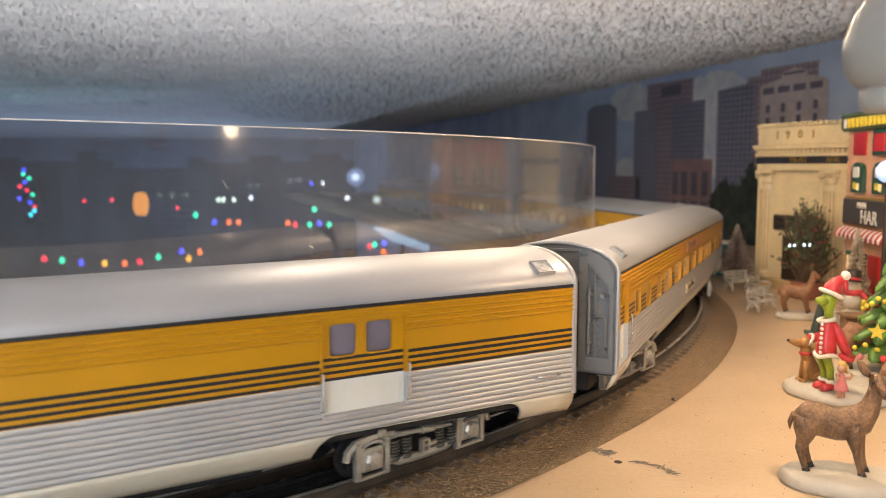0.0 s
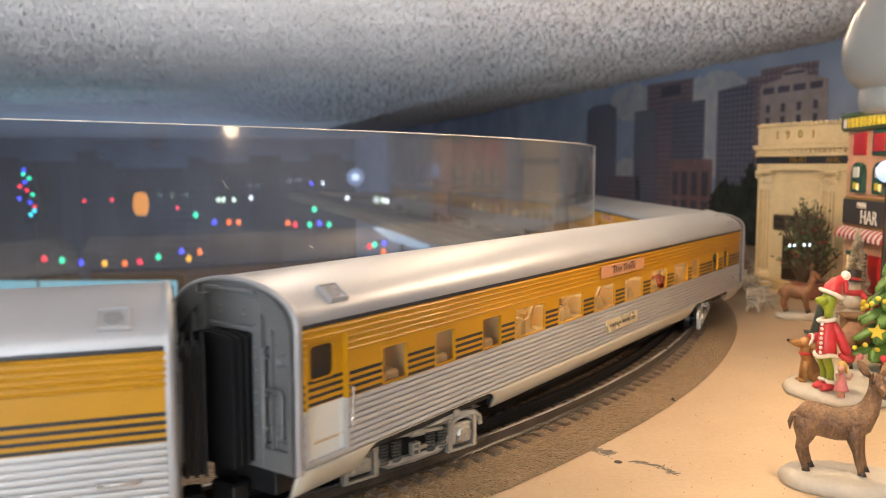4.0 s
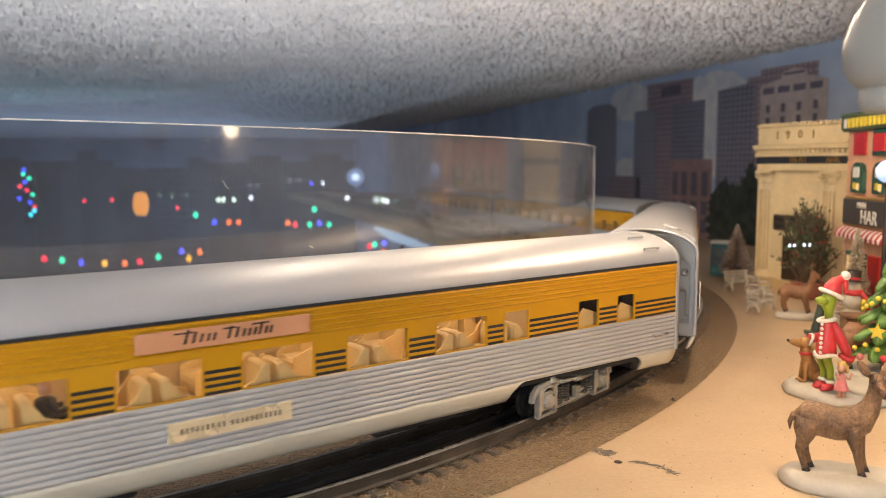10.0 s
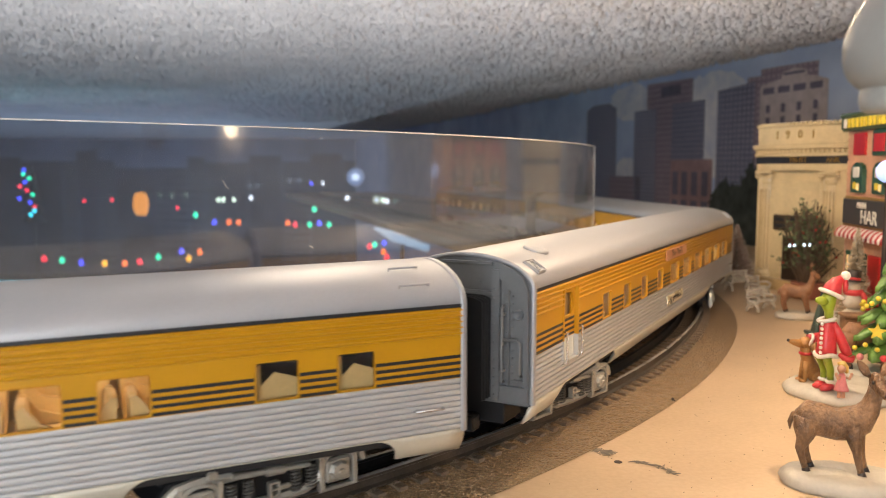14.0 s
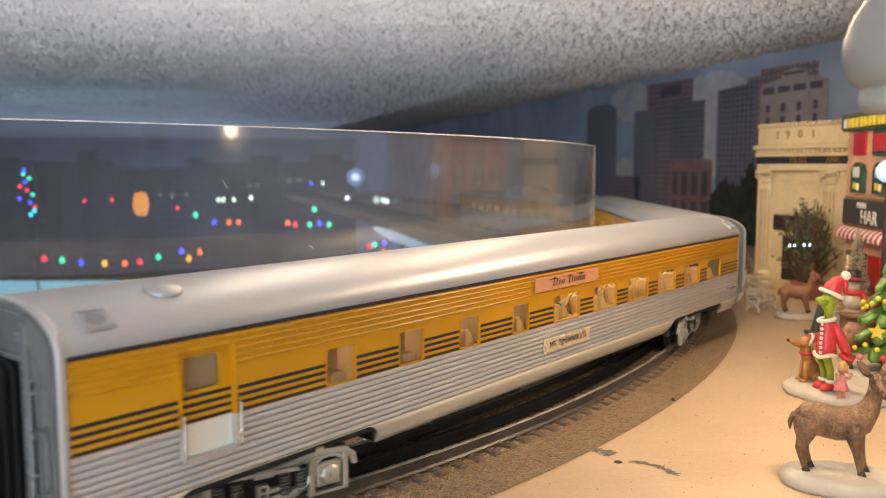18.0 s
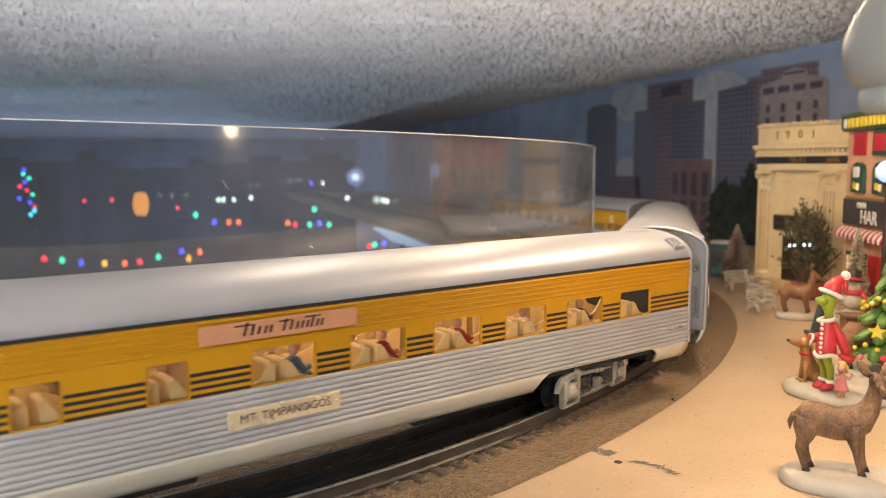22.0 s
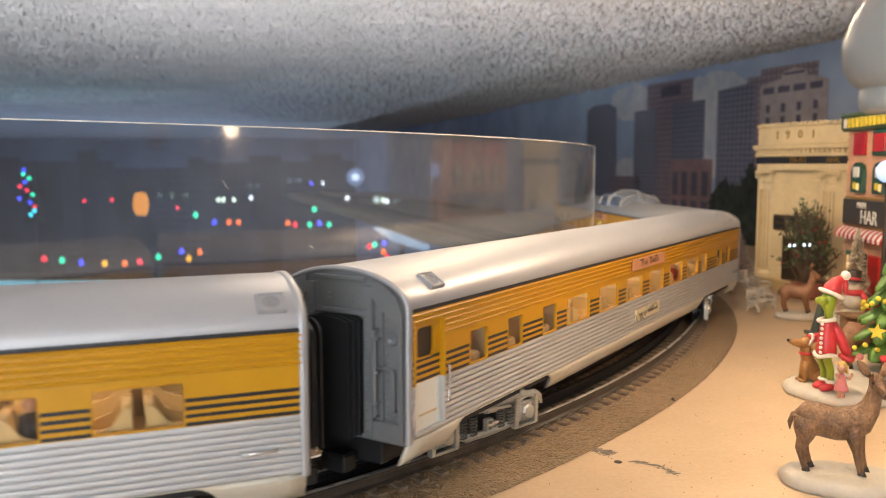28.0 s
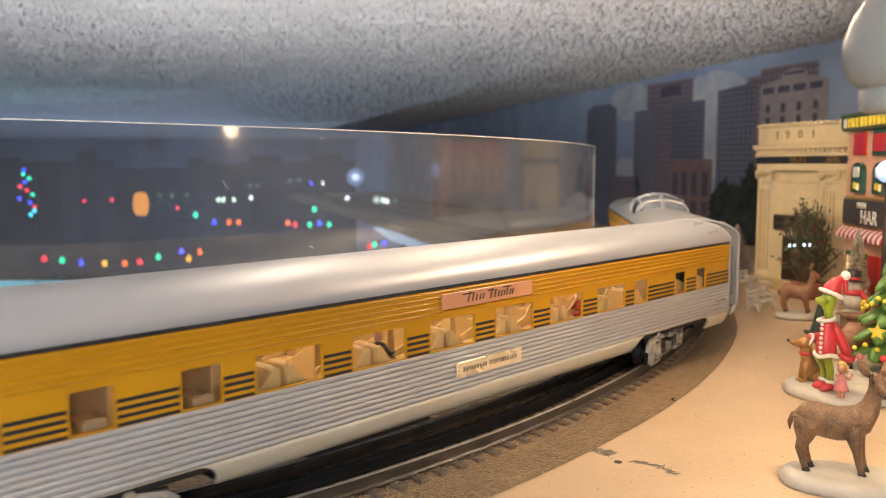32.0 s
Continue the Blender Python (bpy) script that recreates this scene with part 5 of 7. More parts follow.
for u, v, d, r, nm in ((-0.1075, 0.012, 2.2, 0.024, "blue_white"), (-0.082, 0.040, 2.3, 0.013, "pale")):
    gl = thing("globe_lamp", pose(*beyond(u, v, d)), "round lamp glowing in the dark room", "lamp", "round lamps in the room")
    part("globe", Shape().ball((0, 0, 0), r, n=16, rows=10), glow("globe_" + nm, (0.45, 0.62, 1.0) if nm == "blue_white" else (0.75, 0.85, 0.50), 0.65), gl, smooth=True)
    part("bulb", Shape().ball((0.002, -r * 0.9, 0), r * 0.45, n=12, rows=8), glow("globe_core_" + nm, (0.75, 0.86, 1.0), 2.6), gl, smooth=True)
    part("cord", Shape().tube([(0, 0, r), (0, 0, 0.318 - beyond(u, v, d).z)], 0.0005, 6), EDGE, gl)

SCREEN = glow("screen_cyan", (0.30, 0.70, 0.80), 1.5)
tv = thing("television", pose(-1.30, 2.5, -0.82, 0, 0, 0), "large television glowing pale cyan in the dark room", "television")
part("screen", Shape().box(-0.47, 0.47, -0.012, 0.0, -0.45, 0.595), SCREEN, tv, "pale cyan lit screen")
sh = Shape()
sh.box(-0.49, 0.49, 0.0, 0.05, -0.47, 0.612, bevel=0.008)
sh.box(-0.05, 0.05, 0.01, 0.05, -1.30, -0.46)
sh.box(-0.35, 0.35, -0.12, 0.16, -1.48, -1.29)
part("casing", sh, RUBBER, tv)
shelf = thing("lit_shelf", pose(*beyond(-0.051, 0.0895, 2.3)), "pale shelf edge given a blue glow of its own in the dark room", "shelf")
sh = Shape()
sh.add([(-0.085, 0, 0.034), (-0.055, 0, 0.034), (0.080, 0, -0.020), (0.075, 0, -0.036), (-0.03, 0, -0.004), (-0.085, 0.02, 0.034), (-0.055, 0.02, 0.034), (0.080, 0.02, -0.020), (0.075, 0.02, -0.036), (-0.03, 0.02, -0.004)], [(4, 3, 2, 1, 0), (5, 6, 7, 8, 9), (0, 1, 6, 5), (1, 2, 7, 6), (2, 3, 8, 7), (3, 4, 9, 8), (4, 0, 5, 9)])
# the bluish light falling on the edge is put in as its own glow
part("lit_edge", sh, glow("shelf_lit_glow", (0.42, 0.62, 0.80), 1.3), shelf)
part("stand", Shape().box(-0.005, 0.005, 0.021, 0.031, -2.2, 0.0), RUBBER, shelf)

# ---- village buildings ----
CREAM = mat("cream_glazed_ceramic", (0.72, 0.57, 0.33), 0.32, 0.0, 0.10, 40, 300, 0.0004, 180, coat=0.3)
# darker copy of CREAM: shade painted into plinth, frieze and flutes
CREAM_SHADE = mat("cream_ceramic_painted_shade", (0.55, 0.40, 0.20), 0.35, 0.0, 0.15, 60, 400, coat=0.3)
GOLD = mat("old_gold_paint", (0.42, 0.25, 0.06), 0.35, 0.5)
BAND = mat("black_sign_paint", (0.022, 0.022, 0.028), 0.35, 0.0, coat=0.3)
LETTER_WHITE = mat("off_white_lettering", (0.72, 0.68, 0.60), 0.5)


def lettering(name, string, size, material, parent, m):
    me = text_shape(string, size, 0.0004)
    me.materials.append(material)
    return put(name, me, parent, m=m)


def bank():
    b = thing("bank_building", Matrix.Translation((0.358, 0.922, TABLE)) @ Matrix.Rotation(math.atan2(-0.9065, 0.4236), 4, "Z"), "cream glazed ceramic bank building with dark sign band", "model building", "village buildings")
    W, D, H = 0.120, 0.085, 0.180
    def bow(x, k=0.006):
        return -k * math.sin(math.pi * max(0.0, min(1.0, x / W)))
    def course(z0, z1, out, mi=0, k=0.006, n=14):
        sh = Shape()
        front = [(x, bow(x, k) - out) for x in spread(-out, W + out, n)]
        back = [(W + out, D + out), (-out, D + out)]
        ring = front + back
        bv = min(0.0008, (z1 - z0) / 3)
        shr = lambda p, q: (p[0], p[1] + q)
        sh.loft([[(*shr(p, bv), z0) for p in ring], [(*p, z0 + bv) for p in ring], [(*p, z1 - bv) for p in ring], [(*shr(p, bv), z1) for p in ring]], caps=True)
        return sh
    part("wall", course(0.010, 0.131, 0.0, k=0.0), CREAM, b)
    part("plinth", course(0.0, 0.012, 0.004), CREAM_SHADE, b)
    part("architrave", course(0.131, 0.1385, 0.0012), CREAM, b)
    band = part("sign_band", course(0.1385, 0.1460, 0.0020), BAND, b, "black sign band")
    part("dentil_course", course(0.1460, 0.1500, 0.0030), CREAM, b)
    part("cornice", course(0.1540, 0.1590, 0.0046), CREAM, b)
    part("frieze", course(0.1500, 0.1540, 0.0026), CREAM_SHADE, b)
    part("attic", course(0.1590, 0.1780, 0.0008), CREAM, b)
    part("coping", course(0.1780, 0.1815, 0.0022), CREAM, b)
    for k in range(22):
        x = 0.002 + k * 0.0055
        part("dentil", Shape().box(x, x + 0.003, bow(x) - 0.0044, bow(x) - 0.001, 0.1500, 0.1532, bevel=0.0004), CREAM, b)
        part("merlon", Shape().box(x, x + 0.0028, bow(x) - 0.0034, bow(x) - 0.0005, 0.1790, 0.1825, bevel=0.0004), CREAM, b)
    for x in (0.012, 0.096):
        sh = Shape()
        prof = [(0.0105, 0.012), (0.0105, 0.016), (0.0085, 0.019), (0.0085, 0.112), (0.0080, 0.116), (0.0095, 0.119), (0.0095, 0.122), (0.0080, 0.123)]
        sh.lathe([(r, z) for r, z in prof], 20, m=Matrix.Translation((x, 0.0045, 0)))
        part("pilaster", sh, CREAM, b, "fluted cream column")
        sh = Shape()
        for sg in (-1, 1):
            sh.tube([(x + sg * 0.009 + 0.0036 * math.cos(a) * (1 - a / 9), -0.0040, 0.1245 + 0.0036 * math.sin(a) * (1 - a / 9)) for a in [0.6 * k for k in range(12)]], 0.0012, 6)
        sh.box(x - 0.0112, x + 0.0112, -0.0062, 0.002, 0.1275, 0.1312, bevel=0.0006)
        part("capital", sh, CREAM, b, "scrolled capital")
        for j in range(7):
            a = math.radians(205 + j * 22)
            part("flute", Shape().tube([(x + 0.0087 * math.cos(a), 0.0045 + 0.0087 * math.sin(a), 0.021), (x + 0.0087 * math.cos(a), 0.0045 + 0.0087 * math.sin(a), 0.110)], 0.0008, 5), CREAM_SHADE, b)
    part("recess_panel", Shape().box(0.026, 0.084, -0.0008, 0.002, 0.016, 0.118, bevel=0.0006), CREAM, b)
    part("recess_lintel", Shape().box(0.026, 0.084, -0.0016, 0.001, 0.118, 0.1205, bevel=0.0006), CREAM, b)
    part("door", Shape().box(0.040, 0.070, -0.003, 0.001, 0.012, 0.060, bevel=0.0006), mat("dark_bronze_door", (0.07, 0.045, 0.03), 0.4, 0.4), b, "dark bronze door")
    pq = part("plaque", Shape().box(0.028, 0.064, -0.005, 0.0, 0.066, 0.083, bevel=0.0008), mat("bronze_plaque", (0.10, 0.07, 0.045), 0.4, 0.5), b, "dark bronze plaque")
    part("plaque_bar", Shape().box(0.031, 0.061, -0.0056, -0.0045, 0.076, 0.080), BAND, pq)
    part("plaque_bar", Shape().box(0.031, 0.061, -0.0056, -0.0045, 0.069, 0.073), BAND, pq)
    up = Matrix.Rotation(math.radians(90), 4, "X")
    for ch, x in (("1", 0.030), ("9", 0.045), ("0", 0.062), ("1", 0.078)):
        lettering("numeral", ch, 0.0125, GOLD, b, Matrix.Translation((x, bow(x) - 0.0011, 0.1690)) @ up)
    for word, x in (("TRUST", 0.061), ("BANK", 0.100)):
        lettering("lettering", word, 0.0078, GOLD, band, Matrix.Translation((x, bow(x) - 0.0024, 0.1422)) @ up)
    return b


bank()

PEACH = mat("peach_ceramic_brick", (0.66, 0.36, 0.22), 0.45, 0.0, 0.12, 90, 500, 0.0004, 220, coat=0.15)
GREEN_TRIM = mat("dark_green_glaze", (0.020, 0.085, 0.050), 0.3, 0.0, coat=0.4)
RED_GLAZE = mat("red_glaze", (0.50, 0.018, 0.020), 0.32, 0.0, coat=0.4)
WHITE_GLAZE = mat("white_glaze", (0.80, 0.76, 0.70), 0.35, 0.0, coat=0.3)
YELLOW_GLAZE = mat("yellow_glaze", (0.80, 0.60, 0.05), 0.35, 0.0, coat=0.3)
DARK_SIGN = mat("charcoal_sign_board", (0.045, 0.040, 0.038), 0.4, 0.0, coat=0.2)
LIT_PANE = glow("lit_shop_pane", (1.0, 0.72, 0.34), 0.08)


def shop():
    b = thing("shop_building", Matrix.Translation((0.362, 0.727, TABLE)) @ Matrix.Rotation(math.atan2(-0.995, -0.10), 4, "Z"), "peach ceramic shop with green trim and striped awning", "model building", "village buildings")
    W, D, H = 0.150, 0.080, 0.166
    part("wall", Shape().box(0, W, 0, D, 0, H, bevel=0.001), PEACH, b)
    for k in range(15):
        part("brick_course", Shape().box(-0.0004, W + 0.0004, -0.0004, 0.001, 0.092 + k * 0.005, 0.0955 + k * 0.005), PEACH, b)
    part("roof_sign", Shape().box(-0.0025, W + 0.004, -0.0065, 0.012, H, H + 0.0135, bevel=0.002), GREEN_TRIM, b, "green roof sign board")
    part("sign_rim", Shape().box(-0.0035, W + 0.006, -0.0080, 0.014, H + 0.0120, H + 0.0155, bevel=0.0015), GREEN_TRIM, b)
    for k in range(16):
        x = 0.006 + k * 0.0085
        part("sign_bar", Shape().box(x, x + 0.0048, -0.0078, -0.0060, H + 0.0025, H + 0.0108, bevel=0.0006), YELLOW_GLAZE if k else WHITE_GLAZE, b)
    for k in range(3):
        x = 0.016 + k * 0.044
        if k == 0:
            part("shutter", Shape().box(x, x + 0.024, -0.0022, 0.001, 0.145, 0.164, bevel=0.0006), RED_GLAZE, b, "red shutter")
        else:
            fr = part("window_surround", Shape().box(x - 0.001, x + 0.027, -0.004, 0.001, 0.144, 0.1655, bevel=0.001), GREEN_TRIM, b, "green window surround")
            part("curtain", Shape().box(x + 0.003, x + 0.023, -0.0048, -0.003, 0.1475, 0.162, bevel=0.0004), RED_GLAZE, fr)
        sh = Shape()
        cx = x + 0.014
        arch = [(cx - 0.012, 0.113), (cx + 0.012, 0.113), (cx + 0.012, 0.130)] + [(cx + 0.012 * math.cos(math.radians(t)), 0.130 + 0.009 * math.sin(math.radians(t))) for t in range(20, 180, 20)] + [(cx - 0.012, 0.130)]
        sh.loft([[(x_, 0.001, z_) for x_, z_ in arch], [(x_, -0.004, z_) for x_, z_ in arch]], caps=True)
        w = part("arched_window", sh, GREEN_TRIM, b, "green arched window")
        part("pane", Shape().box(cx - 0.006, cx + 0.006, -0.0048, -0.0035, 0.126, 0.135, bevel=0.0008), WHITE_GLAZE, w)
        part("pane", Shape().box(cx - 0.006, cx - 0.0005, -0.0048, -0.0035, 0.116, 0.122, bevel=0.0006), YELLOW_GLAZE, w)
        part("pane", Shape().box(cx + 0.0015, cx + 0.006, -0.0048, -0.0035, 0.115, 0.121, bevel=0.0006), LIT_PANE, w)
    sg = part("sign_board", Shape().box(0.006, 0.140, -0.005, 0.001, 0.0855, 0.1075, bevel=0.0008), DARK_SIGN, b, "charcoal shop sign")
    part("sign_frame", Shape().box(0.004, 0.142, -0.003, 0.0015, 0.0835, 0.1095, bevel=0.0008), GOLD, b)
    up = Matrix.Rotation(math.radians(90), 4, "X")
    lettering("lettering", "MAIN", 0.0075, LETTER_WHITE, sg, Matrix.Translation((0.047, -0.0053, 0.1025)) @ up)
    lettering("lettering", "HAR", 0.0165, LETTER_WHITE, sg, Matrix.Translation((0.062, -0.0053, 0.0925)) @ up)
    for k in range(32):
        x = 0.001 + k * 0.0047
        sh = Shape()
        prof = [(0.001, 0.0835), (-0.004, 0.0828), (-0.0075, 0.0800), (-0.0095, 0.0765), (-0.0094, 0.0735), (-0.0080, 0.0738), (-0.0066, 0.0775), (-0.0035, 0.0802), (0.001, 0.0810)]
        sh.loft([[(x, y, z) for y, z in prof], [(x + 0.0047, y, z) for y, z in prof]], caps=True)
        part("awning_stripe", sh, RED_GLAZE if k % 2 == 0 else WHITE_GLAZE, b)
    for x0, x1 in ((0.012, 0.050), (0.085, 0.135)):
        fr = part("shop_window", Shape().box(x0, x1, -0.003, 0.001, 0.016, 0.062, bevel=0.0008), GREEN_TRIM, b, "green framed shop window")
        part("pane", Shape().box(x0 + 0.004, x1 - 0.004, -0.0036, -0.002, 0.020, 0.058), LIT_PANE, fr)
    part("shop_door", Shape().box(0.056, 0.078, -0.002, 0.001, 0.004, 0.062, bevel=0.0008), RED_GLAZE, b, "red shop door")
    part("doorstep", Shape().box(-0.004, W, -0.012, 0.002, 0.0, 0.004, bevel=0.001), WHITE_GLAZE, b)


shop()

# ---- figurines and street furniture ----
SNOW = mat("white_snow_resin", (0.52, 0.475, 0.39), 0.55, 0.0, 0.08, 60, 500, 0.0008, 140)
DEER = mat("brown_deer_resin", (0.33, 0.18, 0.085), 0.42, 0.0, 0.25, 110, 700, 0.0012, 620, second=(0.07, 0.038, 0.022))
DEER_RED = mat("reddish_deer_resin", (0.30, 0.14, 0.065), 0.5, 0.0, 0.2, 130, 900, 0.0003, 500)
HOOF = mat("dark_hoof_paint", (0.035, 0.025, 0.02), 0.5)
FIG_GREEN = mat("lime_green_paint", (0.28, 0.36, 0.025), 0.4, 0.0, coat=0.1)
FIG_RED = mat("red_coat_paint", (0.62, 0.045, 0.050), 0.42, 0.0, 0.1, 150, 700, coat=0.1)
FIG_WHITE = mat("white_trim_paint", (0.80, 0.74, 0.64), 0.6, 0.0, 0.08, 200, 900, 0.0004, 900)
FIG_TAN = mat("tan_dog_paint", (0.42, 0.20, 0.055), 0.45, 0.0, 0.18, 150, 700)
FIG_PINK = mat("pink_dress_paint", (0.66, 0.22, 0.22), 0.45)
FIG_BLONDE = mat("blonde_paint", (0.72, 0.48, 0.14), 0.45)
LEAF_GREEN = mat("bright_green_resin_leaf", (0.13, 0.26, 0.045), 0.42, 0.0, 0.25, 120, 600, 0.0004, 400, coat=0.1)


def mound(sh, c, rx, ry, h, mi, seed):
    rg = random.Random(seed)
    n = 28
    k1 = [rg.uniform(0.90, 1.05) for _ in range(n)]
    k1 = [(k1[j] + k1[j - 1] + k1[(j + 1) % n]) / 3 for j in range(n)]
    rings = []
    for f, z in ((1.0, 0.0), (1.03, 0.25), (1.0, 0.6), (0.93, 0.88), (0.80, 1.0), (0.4, 1.04), (0.02, 1.05)):
        rings.append([(c[0] + rx * f * k1[j] * math.cos(2 * math.pi * j / n), c[1] + ry * f * k1[j] * math.sin(2 * math.pi * j / n), c[2] + h * z * (1 + 0.06 * math.sin(j * 1.7))) for j in range(n)])
    sh.loft(rings, mi, caps=True)


def spine(sh, rows, mi=0, n=14):
    """A body lofted along points: (x, y, z, half width, half height)."""
    pts = [Vector(r[:3]) for r in rows]
    rings = []
    for k, r in enumerate(rows):
        d = (pts[min(k + 1, len(pts) - 1)] - pts[max(k - 1, 0)]).normalized()
        side = d.cross(Vector((0, 0, 1))) if abs(d.z) < 0.6 else Vector((0, 1, 0)) - d * d.y
        side = side.normalized() if abs(d.z) >= 0.6 or d.x <= 0 else -side.normalized()
        up = side.cross(d)
        rings.append([pts[k] + r[3] * math.cos(2 * math.pi * j / n) * side + r[4] * math.sin(2 * math.pi * j / n) * up for j in range(n)])
    sh.loft(rings, mi, caps=True)


def doe(place, turn, size, mats, antlers=False, base=(0.032, 0.018, 0.022), label="", head_turn=0.35):
    """A standing deer figurine on a snowy base; body along +x, about 0.045 high at size 1."""
    sh = Shape()
    mound(sh, (base[2], 0, 0), base[0], base[1], 0.0055, 1, 3)
    spine(sh, [(-0.0030, 0, 0.0225, 0.0010, 0.0012), (-0.0012, 0, 0.0240, 0.0042, 0.0045), (0.003, 0, 0.0258, 0.0062, 0.0066), (0.010, 0, 0.0252, 0.0064, 0.0064), (0.018, 0, 0.0240, 0.0063, 0.0062), (0.026, 0, 0.0248, 0.0062, 0.0066), (0.031, 0, 0.0270, 0.0052, 0.0062), (0.0342, -0.0004, 0.0315, 0.0040, 0.0050), (0.0358, -0.001, 0.0365, 0.0033, 0.0040), (0.0362, -0.0015, 0.0400, 0.0034, 0.0036)])
    hm = Matrix.Translation((0.0362, -0.0015, 0.0405)) @ Matrix.Rotation(-head_turn, 4, "Z")
    rows = [(-0.0030, 0, 0.0004, 0.0020, 0.0022), (-0.0012, 0, 0.0010, 0.0036, 0.0037), (0.0018, 0, 0.0008, 0.0036, 0.0036), (0.0048, 0, -0.0006, 0.0026, 0.0027), (0.0080, 0, -0.0020, 0.0019, 0.0020), (0.0094, 0, -0.0024, 0.0013, 0.0013)]
    hs = Shape()
    spine(hs, rows)
    hs.ball((0.0094, 0, -0.0020), 0.0010, 2, 8, 5)
    for sg in (1, -1):
        hs.ball((0.0024, sg * 0.0033, 0.0014), 0.0008, 2, 8, 5)
        em = Matrix.Translation((-0.0012, sg * 0.0030, 0.0032)) @ Matrix.Rotation(sg * -0.9, 4, "X")
        spine(hs, [tuple(em @ Vector(p)) + (w, t) for p, w, t in (((0, 0, 0), 0.0010, 0.0008), ((-0.0006, 0, 0.0030), 0.0022, 0.0007), ((-0.0010, 0, 0.0062), 0.0018, 0.0006), ((-0.0012, 0, 0.0088), 0.0003, 0.0003))], 0, 8)
        if antlers:
            hs.tube([(-0.0008, sg * 0.0015, 0.0035), (-0.003, sg * 0.004, 0.0085), (-0.001, sg * 0.006, 0.0130)], [0.0007, 0.0006, 0.0003], 6, 0)
            hs.tube([(-0.003, sg * 0.004, 0.0085), (0.002, sg * 0.0045, 0.0105)], [0.0006, 0.0003], 6, 0)
    sh.add(hs.v, hs.f, 0, hm)
    for k in range(len(hs.f)):
        sh.i[len(sh.i) - len(hs.f) + k] = hs.i[k]
    for sg in (1, -1):
        yy = sg * 0.0036
        dx = 0.0015 * sg
        spine(sh, [(0.0035 + dx, yy, 0.0265, 0.0040, 0.0066), (0.0030 + dx, yy, 0.0215, 0.0038, 0.0060), (0.0024 + dx, yy, 0.0172, 0.0028, 0.0036), (0.0010 + dx, yy, 0.0142, 0.0020, 0.0026), (0.0022 + dx, yy, 0.0110, 0.0016, 0.0019), (0.0040 + dx, yy, 0.0070, 0.0015, 0.0017)], 0, 10)
        spine(sh, [(0.0040 + dx, yy, 0.0072, 0.0016, 0.0018), (0.0048 + dx, yy, 0.0048, 0.0020, 0.0025)], 2, 10)
        spine(sh, [(0.0270 + dx, yy, 0.0245, 0.0036, 0.0052), (0.0280 + dx, yy, 0.0195, 0.0030, 0.0040), (0.0295 + dx, yy, 0.0150, 0.0021, 0.0025), (0.0305 + dx, yy, 0.0110, 0.0017, 0.0019), (0.0320 + dx, yy, 0.0070, 0.0015, 0.0017)], 0, 10)
        spine(sh, [(0.0320 + dx, yy, 0.0072, 0.0016, 0.0018), (0.0328 + dx, yy, 0.0048, 0.0020, 0.0024)], 2, 10)
    spine(sh, [(-0.0022, 0, 0.0268, 0.0012, 0.0012), (-0.0042, 0, 0.0262, 0.0018, 0.0014), (-0.0058, 0, 0.0232, 0.0018, 0.0013), (-0.0056, 0, 0.0205, 0.0004, 0.0004)], 0, 10)
    ob = put("deer_figurine", sh.mesh("deer_figurine", mats, True), m=Matrix.Translation(place) @ Matrix.Rotation(turn, 4, "Z") @ Matrix.Diagonal((size * 0.77, size * 0.95, size * 1.12, 1)))
    return tagged(ob, label, "figurine", "deer figurines")


doe((0.1535, 0.338, TABLE), math.radians(-18), 1.0, [DEER, SNOW, HOOF], label="brown resin doe figurine standing on a snowy base", base=(0.036, 0.0180, 0.0255), head_turn=1.25)
doe((0.3065, 0.722, TABLE), math.radians(-22), 0.86, [DEER_RED, SNOW, HOOF], True, label="reddish brown reindeer figurine with antlers on snowy base", base=(0.028, 0.018, 0.018), head_turn=0.1)

doe((0.2590, 0.512, TABLE), math.radians(-6), 1.0, [DEER_RED, SNOW, HOOF], label="tan doe figurine standing behind the green resin tree", base=(0.030, 0.018, 0.020), head_turn=0.2)


